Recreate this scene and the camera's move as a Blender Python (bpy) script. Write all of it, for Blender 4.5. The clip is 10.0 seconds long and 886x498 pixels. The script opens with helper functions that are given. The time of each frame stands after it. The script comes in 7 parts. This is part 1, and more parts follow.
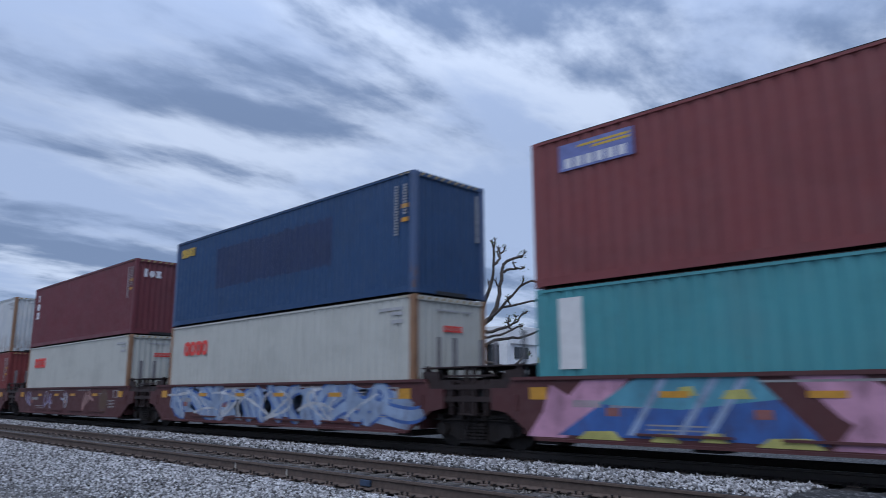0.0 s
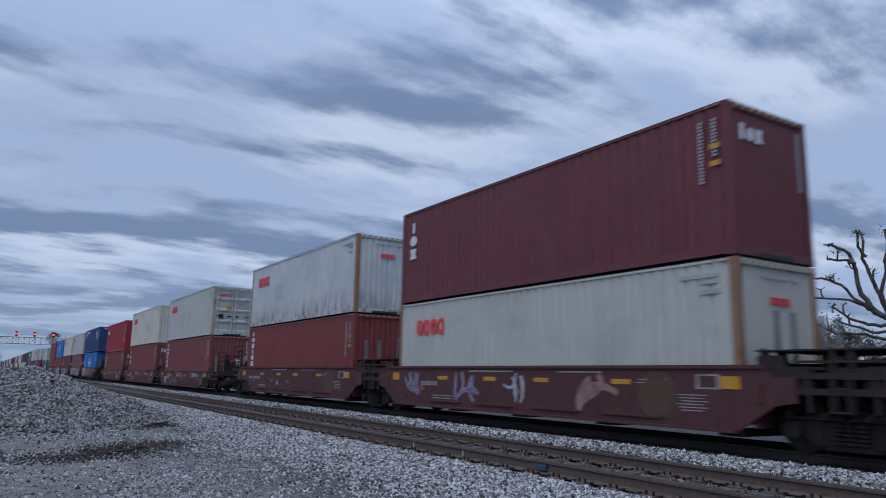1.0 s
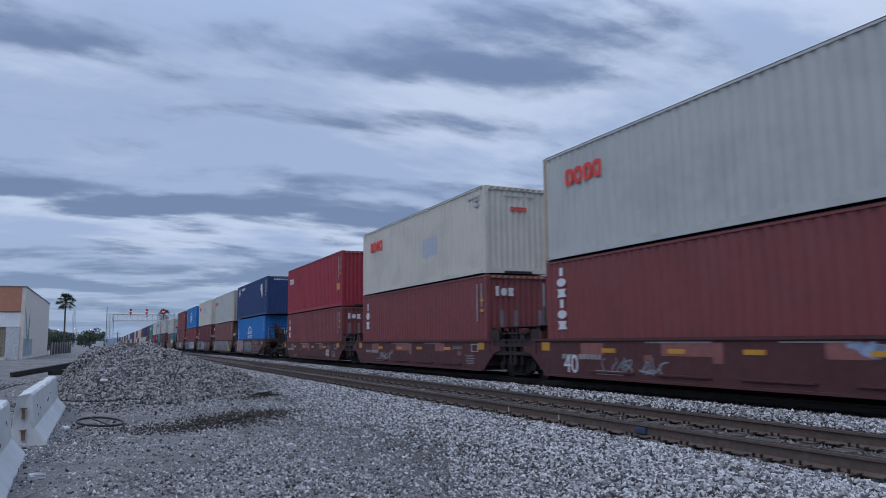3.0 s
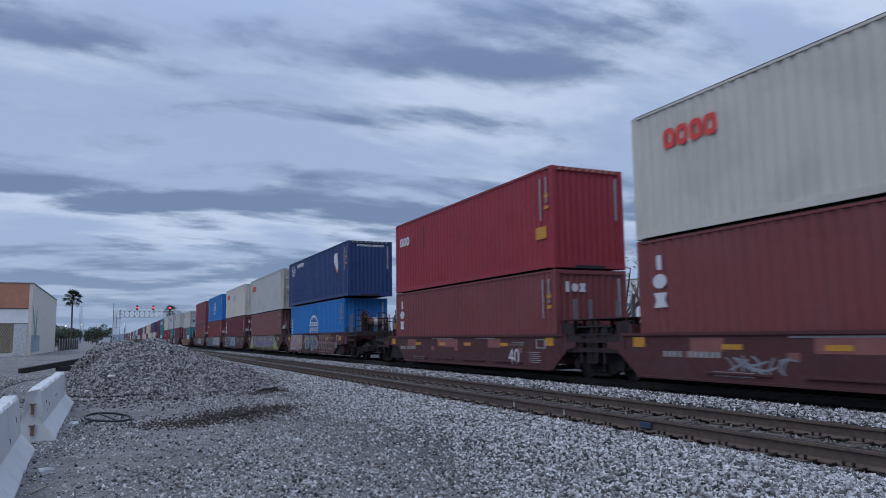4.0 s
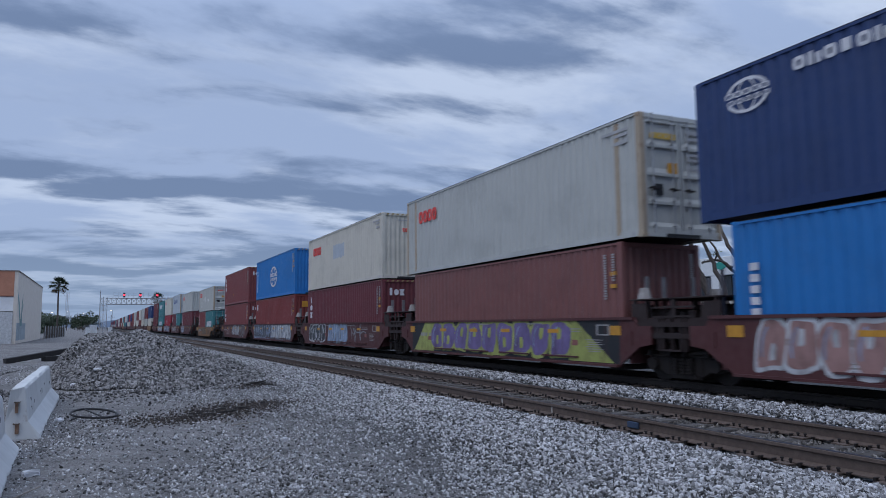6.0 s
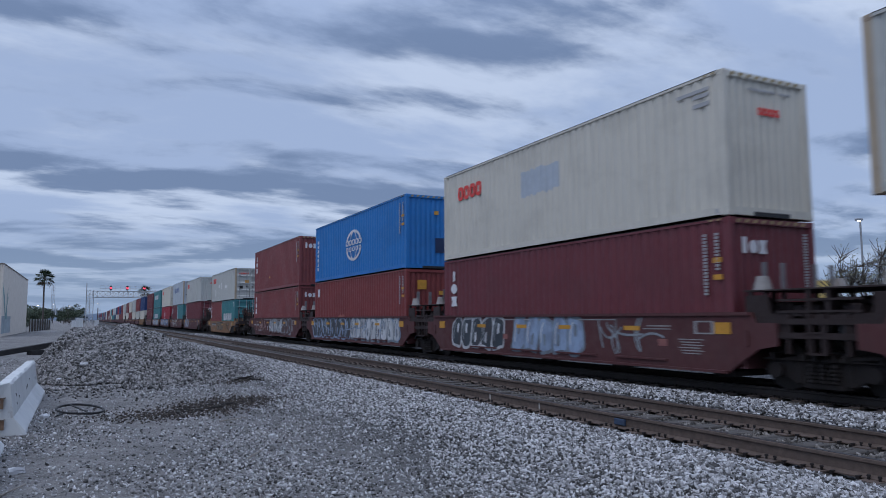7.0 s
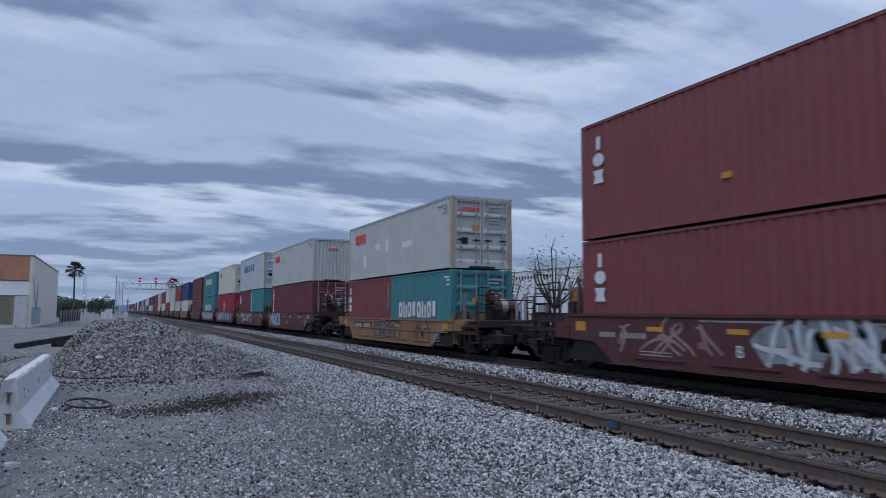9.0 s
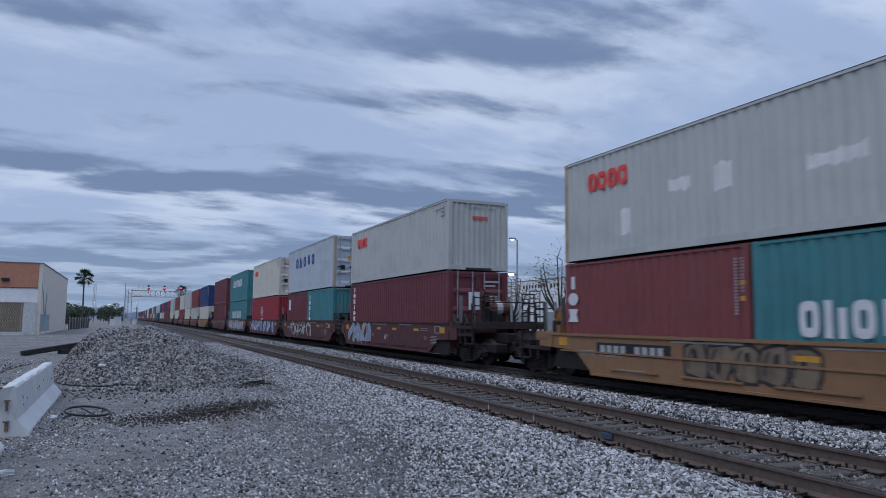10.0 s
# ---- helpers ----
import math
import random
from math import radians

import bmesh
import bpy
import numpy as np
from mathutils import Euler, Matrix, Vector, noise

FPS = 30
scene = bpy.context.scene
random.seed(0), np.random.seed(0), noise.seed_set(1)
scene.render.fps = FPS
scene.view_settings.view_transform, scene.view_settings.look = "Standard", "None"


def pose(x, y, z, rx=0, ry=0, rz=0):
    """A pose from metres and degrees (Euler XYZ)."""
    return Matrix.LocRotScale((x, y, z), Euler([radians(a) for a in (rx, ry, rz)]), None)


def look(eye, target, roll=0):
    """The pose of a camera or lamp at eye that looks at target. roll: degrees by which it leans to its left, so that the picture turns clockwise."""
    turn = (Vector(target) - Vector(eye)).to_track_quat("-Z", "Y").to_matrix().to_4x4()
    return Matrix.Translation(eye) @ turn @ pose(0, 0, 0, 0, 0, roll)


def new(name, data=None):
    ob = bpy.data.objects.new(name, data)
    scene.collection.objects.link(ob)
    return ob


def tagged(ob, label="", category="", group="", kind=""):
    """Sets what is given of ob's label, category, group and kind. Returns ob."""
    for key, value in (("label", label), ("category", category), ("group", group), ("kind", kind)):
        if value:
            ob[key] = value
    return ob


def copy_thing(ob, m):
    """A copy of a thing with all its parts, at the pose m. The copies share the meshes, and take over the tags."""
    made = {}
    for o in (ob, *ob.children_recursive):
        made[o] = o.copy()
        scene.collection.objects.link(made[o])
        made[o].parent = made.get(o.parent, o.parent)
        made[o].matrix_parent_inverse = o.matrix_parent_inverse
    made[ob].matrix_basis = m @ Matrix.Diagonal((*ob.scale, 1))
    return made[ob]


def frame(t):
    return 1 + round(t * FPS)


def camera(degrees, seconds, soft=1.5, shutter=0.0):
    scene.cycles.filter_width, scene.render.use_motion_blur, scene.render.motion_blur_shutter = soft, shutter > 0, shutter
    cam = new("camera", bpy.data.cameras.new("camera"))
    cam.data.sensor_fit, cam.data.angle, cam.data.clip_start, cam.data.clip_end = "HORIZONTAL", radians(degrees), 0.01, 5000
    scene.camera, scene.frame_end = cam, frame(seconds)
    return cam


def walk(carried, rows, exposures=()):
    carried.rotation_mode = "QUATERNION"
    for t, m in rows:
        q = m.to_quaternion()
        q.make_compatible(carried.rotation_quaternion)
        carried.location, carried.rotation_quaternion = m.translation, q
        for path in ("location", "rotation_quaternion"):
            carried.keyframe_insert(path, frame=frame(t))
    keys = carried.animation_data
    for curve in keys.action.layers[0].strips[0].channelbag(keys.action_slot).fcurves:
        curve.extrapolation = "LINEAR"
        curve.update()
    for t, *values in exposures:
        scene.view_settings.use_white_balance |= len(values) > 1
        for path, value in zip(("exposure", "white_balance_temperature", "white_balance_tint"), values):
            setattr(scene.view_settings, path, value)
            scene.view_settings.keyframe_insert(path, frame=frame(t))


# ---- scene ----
cam = camera(63.5, 10.0, soft=0.55, shutter=0.18)
PATH = [
    (0.0, 0.042, -0.148, 1.076, -45.17, 11.28, 0.24),
    (0.5, -0.046, -0.115, 1.139, -37.78, 10.77, -0.96),
    (1.0, -0.032, -0.044, 1.060, -32.27, 10.08, -1.05),
    (1.5, -0.014, 0.021, 1.072, -28.47, 8.65, -0.76),
    (2.0, -0.007, 0.045, 1.080, -26.37, 7.67, -0.27),
    (2.5, 0.003, 0.039, 1.085, -25.54, 7.43, 0.31),
    (4.0, -0.011, 0.002, 1.083, -24.62, 6.92, 0.74),
    (4.5, -0.000, -0.000, 1.089, -24.80, 6.76, 0.54),
    (5.0, -0.012, -0.018, 1.113, -25.03, 6.55, 0.34),
    (5.5, -0.002, 0.020, 1.177, -25.28, 6.32, 0.40),
    (7.0, -0.003, 0.011, 1.267, -26.43, 5.49, 0.32),
    (7.5, 0.031, -0.021, 1.276, -27.09, 5.58, -0.02),
    (8.0, 0.083, -0.069, 1.306, -26.91, 5.02, -0.02),
    (8.5, 0.174, -0.069, 1.341, -25.63, 4.87, 0.29),
    (9.0, 0.333, -0.217, 1.358, -24.44, 5.05, -0.28),
    (9.5, 0.386, -0.285, 1.388, -23.82, 5.65, -0.61),
    (10.0, 0.480, -0.330, 1.380, -23.79, 5.72, -0.49),
]
walk(cam, [(t, pose(x, y, z, 90 + pitch, roll, yaw)) for t, x, y, z, yaw, pitch, roll in PATH],
     exposures=[(0.0, 0.14), (0.4, 0.0), (10.0, 0.0)])

# ---------------------------------------------------------------- world and light
SUN_ELEVATION, SUN_AZIMUTH = 57.0, 242.0     # behind the clouds, over the camera's left shoulder


def make_world():
    w = bpy.data.worlds.new("dusk_sky")
    scene.world = w
    w.use_nodes = True
    nt = w.node_tree
    N, L = nt.nodes, nt.links
    N.clear()
    out = N.new("ShaderNodeOutputWorld")
    bg = N.new("ShaderNodeBackground")
    bg.inputs["Strength"].default_value = 1.0
    L.new(bg.outputs[0], out.inputs[0])
    sky = N.new("ShaderNodeTexSky")
    sky.sky_type = "NISHITA"
    sky.sun_disc = False
    sky.sun_elevation = radians(SUN_ELEVATION)
    sky.sun_rotation = radians(SUN_AZIMUTH)
    dim = N.new("ShaderNodeVectorMath")
    dim.operation = "SCALE"
    dim.inputs["Scale"].default_value = 0.08
    L.new(sky.outputs[0], dim.inputs[0])
    tc = N.new("ShaderNodeTexCoord")
    sep = N.new("ShaderNodeSeparateXYZ")
    L.new(tc.outputs["Generated"], sep.inputs[0])

    def math(op, a, b=None, clamp=False):
        n = N.new("ShaderNodeMath")
        n.operation, n.use_clamp = op, clamp
        for i, v in enumerate((a, b)):
            if v is None:
                continue
            if isinstance(v, (int, float)):
                n.inputs[i].default_value = v
            else:
                L.new(v, n.inputs[i])
        return n.outputs[0]

    # a flat cloud deck: the direction divided by its height
    up = math("ADD", math("MAXIMUM", sep.outputs["Z"], 0.0), 0.12)
    px, py = math("DIVIDE", sep.outputs["X"], up), math("DIVIDE", sep.outputs["Y"], up)
    comb = N.new("ShaderNodeCombineXYZ")
    L.new(px, comb.inputs[0]), L.new(py, comb.inputs[1])

    def cloud(scale, detail, rough, distort, offset, stretch, turn):
        m = N.new("ShaderNodeMapping")
        m.inputs["Location"].default_value = offset
        m.inputs["Rotation"].default_value = (0, 0, radians(turn))
        m.inputs["Scale"].default_value = stretch
        L.new(comb.outputs[0], m.inputs[0])
        n = N.new("ShaderNodeTexNoise")
        n.inputs["Scale"].default_value, n.inputs["Detail"].default_value = scale, detail
        n.inputs["Roughness"].default_value, n.inputs["Distortion"].default_value = rough, distort
        L.new(m.outputs[0], n.inputs["Vector"])
        return n.outputs["Fac"]

    def ramp(fac, stops):
        r = N.new("ShaderNodeValToRGB")
        r.color_ramp.interpolation = "EASE"
        el = r.color_ramp.elements
        for _ in range(len(stops) - 2):
            el.new(0.5)
        for e, (p, c) in zip(el, stops):
            e.position, e.color = p, (*c, 1)
        L.new(fac, r.inputs[0])
        return r.outputs[0]

    def mix(fac, a, b, mode="MIX"):
        n = N.new("ShaderNodeMix")
        n.data_type, n.blend_type = "RGBA", mode
        if isinstance(fac, (int, float)):
            n.inputs[0].default_value = fac
        else:
            L.new(fac, n.inputs[0])
        L.new(a, n.inputs[6]), L.new(b, n.inputs[7])
        return n.outputs[2]

    def tone(rgb):
        n = N.new("ShaderNodeRGB")
        n.outputs[0].default_value = (*rgb, 1)
        return n.outputs[0]

    # the same clouds read twice, a little nearer the second time: their lit and shaded flanks
    here = cloud(1.15, 10, 0.56, 0.2, (3.1, 1.7, 0), (0.62, 1.0, 1), -14)
    ahead = cloud(1.15, 6, 0.53, 0.2, (3.1, 1.7, 0), (0.575, 0.928, 1), -14)
    wisps = cloud(3.2, 8, 0.60, 0.2, (7.0, 2.0, 4), (0.60, 1.0, 1), -14)
    broad = cloud(0.34, 2, 0.5, 0.0, (1.4, 9.2, 2), (0.8, 1.0, 1), 0)
    amount = math("ADD", math("MULTIPLY", here, 0.66), math("ADD", math("MULTIPLY", wisps, 0.15), math("MULTIPLY", broad, 0.19)))
    dens = ramp(amount, [(0.43, (0, 0, 0)), (0.54, (1, 1, 1))])
    slope = math("ADD", math("MULTIPLY", math("SUBTRACT", ahead, here), 3.2), math("MULTIPLY", math("SUBTRACT", wisps, 0.5), 0.8))
    flank = ramp(math("ADD", slope, math("SUBTRACT", 0.98, amount)), [(0.22, (0, 0, 0)), (0.74, (1, 1, 1))])
    body = mix(flank, tone((0.155, 0.225, 0.385)), tone((0.56, 0.66, 0.86)))
    c = mix(math("MULTIPLY", dens, 0.92), tone((0.36, 0.465, 0.70)), body)
    low = ramp(sep.outputs["Z"], [(0.0, (1, 1, 1)), (0.15, (0.0, 0.0, 0.0))])
    c = mix(math("MULTIPLY", low, 0.72), c, tone((0.255, 0.36, 0.55)))
    # an overcast sky is brightest overhead
    lift = N.new("ShaderNodeMapRange")
    lift.interpolation_type = "SMOOTHSTEP"
    for k, v in (("From Min", 0.30), ("From Max", 1.0), ("To Min", 1.0), ("To Max", 2.35)):
        lift.inputs[k].default_value = v
    L.new(sep.outputs["Z"], lift.inputs["Value"])
    up2 = N.new("ShaderNodeVectorMath")
    up2.operation = "SCALE"
    L.new(c, up2.inputs[0]), L.new(lift.outputs[0], up2.inputs["Scale"])
    c = up2.outputs[0]
    c = mix(0.08, c, dim.outputs[0])
    L.new(c, bg.inputs["Color"])


make_world()
sun_data = bpy.data.lights.new("sun", "SUN")
sun_data.energy, sun_data.angle, sun_data.color = 0.7, radians(40), (1.0, 0.95, 0.9)
sun = new("sun", sun_data)
sun.matrix_world = look((-17, -9, 30), (0, 0, 0))

# ---------------------------------------------------------------- materials
MATS = {}


class Nodes:
    """Short names for building a material's nodes."""

    def __init__(self, name):
        self.m = bpy.data.materials.new(name)
        self.m.use_nodes = True
        self.t = self.m.node_tree
        self.b = self.t.nodes["Principled BSDF"]
        self.tc = self.t.nodes.new("ShaderNodeTexCoord").outputs["Object"]

    def put(self, sock, v):
        if isinstance(v, (int, float)):
            sock.default_value = v
        elif isinstance(v, (tuple, list)):
            sock.default_value = (*v, 1) if len(v) == 3 and len(sock.default_value) == 4 else v
        else:
            self.t.links.new(v, sock)

    def noise(self, scale, detail=4, rough=0.6, stretch=(1, 1, 1), vec=None):
        m = self.t.nodes.new("ShaderNodeMapping")
        m.inputs["Scale"].default_value = stretch
        self.t.links.new(vec or self.tc, m.inputs[0])
        n = self.t.nodes.new("ShaderNodeTexNoise")
        n.inputs["Scale"].default_value, n.inputs["Detail"].default_value, n.inputs["Roughness"].default_value = scale, detail, rough
        self.t.links.new(m.outputs[0], n.inputs["Vector"])
        return n.outputs["Fac"]

    def ramp(self, fac, a, b, lo=(0, 0, 0), hi=(1, 1, 1)):
        r = self.t.nodes.new("ShaderNodeValToRGB")
        r.color_ramp.elements[0].position, r.color_ramp.elements[1].position = a, b
        r.color_ramp.elements[0].color, r.color_ramp.elements[1].color = (*lo, 1), (*hi, 1)
        self.t.links.new(fac, r.inputs[0])
        return r.outputs[0]

    def mix(self, fac, a, b, mode="MIX"):
        n = self.t.nodes.new("ShaderNodeMix")
        n.data_type, n.blend_type = "RGBA", mode
        self.put(n.inputs[0], fac), self.put(n.inputs[6], a), self.put(n.inputs[7], b)
        return n.outputs[2]

    def math(self, op, a, b):
        n = self.t.nodes.new("ShaderNodeMath")
        n.operation = op
        self.put(n.inputs[0], a), self.put(n.inputs[1], b)
        return n.outputs[0]

    def rand(self):
        return self.t.nodes.new("ShaderNodeObjectInfo").outputs["Random"]

    def shifted(self):
        """Object space, moved by each object's random number, so that alike things differ."""
        n = self.t.nodes.new("ShaderNodeVectorMath")
        n.operation = "ADD"
        c = self.t.nodes.new("ShaderNodeVectorMath")
        c.operation = "SCALE"
        c.inputs[0].default_value = (37.0, 19.0, 11.0)
        self.t.links.new(self.rand(), c.inputs["Scale"])
        self.t.links.new(self.tc, n.inputs[0]), self.t.links.new(c.outputs[0], n.inputs[1])
        return n.outputs[0]

    def bump(self, h, dist, strength=0.6):
        n = self.t.nodes.new("ShaderNodeBump")
        n.inputs["Distance"].default_value, n.inputs["Strength"].default_value = dist, strength
        self.put(n.inputs["Height"], h)
        self.t.links.new(n.outputs[0], self.b.inputs["Normal"])

    def done(self, col, rough, metal=0.0):
        self.put(self.b.inputs["Base Color"], col), self.put(self.b.inputs["Roughness"], rough)
        self.b.inputs["Metallic"].default_value = metal
        return self.m


def paint(name, rgb, rust=0.25, fade=0.25, rough=0.55):
    """Weathered enamel on steel: streaks that run down, faded patches, rust spots."""
    if name in MATS:
        return MATS[name]
    n = Nodes(name)
    v = n.shifted()
    base = tuple(rgb)
    pale = tuple(c * 0.72 + 0.10 * sum(rgb) / 3 + 0.02 for c in rgb)
    dark = tuple(c * 0.55 for c in rgb)
    col = n.mix(n.math("MULTIPLY", n.ramp(n.noise(0.9, 3, 0.6, vec=v), 0.45, 0.75), fade * 1.6), base, pale)
    streak = n.ramp(n.noise(7.0, 5, 0.7, (1, 1, 0.07), v), 0.52, 0.80)
    col = n.mix(n.math("MULTIPLY", streak, 0.5), col, dark)
    blot = n.ramp(n.noise(0.55, 5, 0.6, (1, 1, 1.6), v), 0.50, 0.62)
    col = n.mix(n.math("MULTIPLY", blot, 0.22), col, dark)
    spots = n.ramp(n.noise(3.2, 8, 0.75, (1, 1, 0.5), v), 0.70 - 0.22 * rust, 0.78 - 0.12 * rust)
    col = n.mix(n.math("MULTIPLY", spots, min(1.0, 0.35 + rust)), col, (0.16, 0.075, 0.035))
    n.bump(n.noise(26, 3, 0.5), 0.004, 0.3)
    MATS[name] = n.done(col, n.ramp(n.noise(5, 4, 0.6, vec=v), 0.3, 0.8, (rough - 0.1,) * 3, (rough + 0.2,) * 3))
    return MATS[name]


def plain(name, rgb, rough=0.7, metal=0.0, var=0.25, scale=6.0, bump=0.004):
    """A surface with grain and larger stains of its own colour."""
    if name in MATS:
        return MATS[name]
    n = Nodes(name)
    v = n.shifted()
    col = n.mix(n.ramp(n.noise(scale, 6, 0.65, vec=v), 0.3, 0.75), tuple(c * (1 - var) for c in rgb), tuple(min(1, c * (1 + var)) for c in rgb))
    col = n.mix(n.math("MULTIPLY", n.ramp(n.noise(scale * 0.17, 3, 0.6, vec=v), 0.5, 0.8), 0.4), col, tuple(c * 0.6 for c in rgb))
    if bump:
        n.bump(n.noise(scale * 6, 4, 0.6), bump, 0.5)
    MATS[name] = n.done(col, rough, metal)
    return MATS[name]


def glow(name, rgb, strength):
    if name not in MATS:
        n = Nodes(name)
        n.put(n.b.inputs["Emission Color"], rgb)
        n.b.inputs["Emission Strength"].default_value = strength
        MATS[name] = n.done(rgb, 0.4)
    return MATS[name]


def stone_mat(name, lo, hi, tint):
    n = Nodes(name)
    g = n.t.nodes.new("ShaderNodeNewGeometry").outputs["Random Per Island"]
    col = n.ramp(n.math("POWER", g, 1.35), 0.0, 1.0, lo, hi)
    col = n.mix(n.ramp(n.noise(40, 3), 0.4, 0.7), col, tint, "MULTIPLY")
    n.bump(n.noise(90, 3), 0.004, 0.5)
    return n.done(col, 0.85)


def ground_mat():
    """Trodden dirt with crushed stone in it, greyer and stonier towards the tracks."""
    n = Nodes("crushed_stone_dirt")
    sep = n.t.nodes.new("ShaderNodeSeparateXYZ")
    n.t.links.new(n.tc, sep.inputs[0])
    v1 = n.t.nodes.new("ShaderNodeTexVoronoi")
    v1.inputs["Scale"].default_value = 17.0
    n.t.links.new(n.tc, v1.inputs["Vector"])
    v2 = n.t.nodes.new("ShaderNodeTexVoronoi")
    v2.inputs["Scale"].default_value = 48.0
    n.t.links.new(n.tc, v2.inputs["Vector"])
    # stony share: rises from the yard (x about 1) to the ballast shoulder (x about 4)
    share = n.t.nodes.new("ShaderNodeMapRange")
    share.inputs["From Min"].default_value, share.inputs["From Max"].default_value = 3.2, 5.8
    n.put(share.inputs["Value"], n.math("ADD", sep.outputs[0], n.math("MULTIPLY", n.noise(0.5, 5), 2.6)))
    hs = n.t.nodes.new("ShaderNodeSeparateColor")
    n.t.links.new(v1.outputs["Color"], hs.inputs[0])
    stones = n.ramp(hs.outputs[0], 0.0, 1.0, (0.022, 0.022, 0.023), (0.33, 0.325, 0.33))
    # crevice shade painted in: each stone cell darkens towards its edge
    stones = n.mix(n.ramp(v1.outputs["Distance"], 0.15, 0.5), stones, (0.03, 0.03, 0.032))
    hs2 = n.t.nodes.new("ShaderNodeSeparateColor")
    n.t.links.new(v2.outputs["Color"], hs2.inputs[0])
    dirt = n.ramp(n.noise(2.2, 8, 0.7), 0.3, 0.72, (0.085, 0.08, 0.077), (0.265, 0.25, 0.238))
    dirt = n.mix(n.math("MULTIPLY", n.ramp(hs2.outputs[0], 0.60, 0.95), 0.6), dirt, (0.36, 0.355, 0.36))
    dirt = n.mix(n.math("MULTIPLY", n.ramp(n.noise(0.33, 4, 0.6), 0.45, 0.7), 0.5), dirt, (0.085, 0.079, 0.075))
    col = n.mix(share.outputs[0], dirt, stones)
    # the train's shade, painted as a near-black strip along the far track
    train_shade = n.math("MULTIPLY", n.ramp(n.math("MULTIPLY", n.math("ADD", sep.outputs[0], n.math("MULTIPLY", n.noise(1.5, 4), 0.6)), 0.05), 0.535, 0.55), n.ramp(n.math("MULTIPLY", sep.outputs[0], 0.05), 0.80, 0.85, (1, 1, 1), (0, 0, 0)))
    col = n.mix(n.math("MULTIPLY", train_shade, 0.93), col, (0.022, 0.020, 0.019))
    h = n.mix(share.outputs[0], n.math("MULTIPLY", v2.outputs["Distance"], 0.5), v1.outputs["Distance"])
    n.bump(n.math("SUBTRACT", n.noise(60, 4), h), 0.03, 0.9)
    return n.done(col, 0.92)


def tie_mat():
    n = Nodes("weathered_tie_wood")
    v = n.shifted()
    col = n.ramp(n.noise(5, 7, 0.7, (0.15, 2.5, 2.5), v), 0.3, 0.75, (0.03, 0.026, 0.024), (0.13, 0.115, 0.105))
    n.bump(n.noise(9, 5, 0.7, (0.12, 3, 3), v), 0.012, 0.8)
    return n.done(col, 0.9)


BROWN = paint("brown_container_paint", (0.200, 0.045, 0.046), 0.1, 0.3)
MAROON = paint("maroon_container_paint", (0.140, 0.026, 0.035), 0.08, 0.25)
REDBROWN = paint("red_brown_container_paint", (0.20, 0.034, 0.033), 0.1, 0.15)
RED = paint("red_container_paint", (0.30, 0.019, 0.036), 0.05, 0.15)
TEAL = paint("teal_container_paint", (0.045, 0.20, 0.22), 0.15, 0.35)
TURQ = paint("turquoise_container_paint", (0.06, 0.28, 0.31), 0.25, 0.4)
BLUE = paint("faded_blue_container_paint", (0.009, 0.050, 0.138), 0.12, 0.2)
BRIGHT = paint("bright_blue_container_paint", (0.009, 0.165, 0.47), 0.06, 0.15)
NAVY = paint("navy_container_paint", (0.013, 0.040, 0.140), 0.06, 0.15)
GREY = paint("pale_grey_container_paint", (0.46, 0.47, 0.45), 0.05, 0.2)
CREAM = paint("cream_container_paint", (0.58, 0.55, 0.48), 0.2, 0.25)


def rusty_mat():
    """White paint, with rust that has run down the lower half of each pressing."""
    n = Nodes("rust_stained_white_paint")
    sep = n.t.nodes.new("ShaderNodeSeparateXYZ")
    n.t.links.new(n.tc, sep.inputs[0])
    v = n.shifted()
    col = n.mix(n.ramp(n.noise(0.8, 4, vec=v), 0.4, 0.7), (0.46, 0.50, 0.53), (0.60, 0.61, 0.60))
    low = n.ramp(sep.outputs[2], 0.15, 1.0, (1, 1, 1), (0.12, 0.12, 0.12))
    runs = n.ramp(n.noise(5.5, 6, 0.7, (1, 1, 0.16), v), 0.44, 0.62)
    col = n.mix(n.math("MULTIPLY", n.math("MULTIPLY", low, runs), 0.95), col, (0.17, 0.10, 0.055))
    n.bump(n.noise(26, 3, 0.5), 0.004, 0.3)
    return n.done(col, 0.65)


RUSTY = rusty_mat()
WHITE = paint("white_container_paint", (0.48, 0.485, 0.445), 0.15, 0.2)
CAR = paint("brown_well_car_paint", (0.084, 0.024, 0.025), 0.35, 0.28, 0.7)
CAR_TAN = paint("tan_well_car_paint", (0.25, 0.132, 0.062), 0.45, 0.35, 0.7)
DARKSTEEL = plain("grimy_steel", (0.017, 0.012, 0.011), 0.75, 0.2, 0.4, 9)
GRIMEBROWN = paint("grimy_brown_fitting", (0.024, 0.012, 0.011), 0.3, 0.3, 0.7)
RUSTRED = paint("rust_red_fitting", (0.10, 0.038, 0.026), 0.6, 0.3, 0.7)
HINGE = paint("worn_cream_post", (0.40, 0.32, 0.23), 0.7, 0.4)
RUSTPOST = paint("rusted_post_paint", (0.28, 0.15, 0.08), 0.9, 0.4)
RAIL = plain("rusty_rail_steel", (0.115, 0.083, 0.068), 0.75, 0.1, 0.3, 12)
RAILTOP = plain("worn_rail_head", (0.07, 0.065, 0.068), 0.38, 0.8, 0.2, 8)
YELLOW = plain("yellow_reflector", (0.56, 0.27, 0.03), 0.55, 0, 0.2, 8)
LETTERWHITE = plain("white_lettering", (0.64, 0.64, 0.67), 0.6, 0, 0.1, 9)
LETTERRED = plain("red_lettering", (0.72, 0.06, 0.05), 0.6, 0, 0.1, 9)
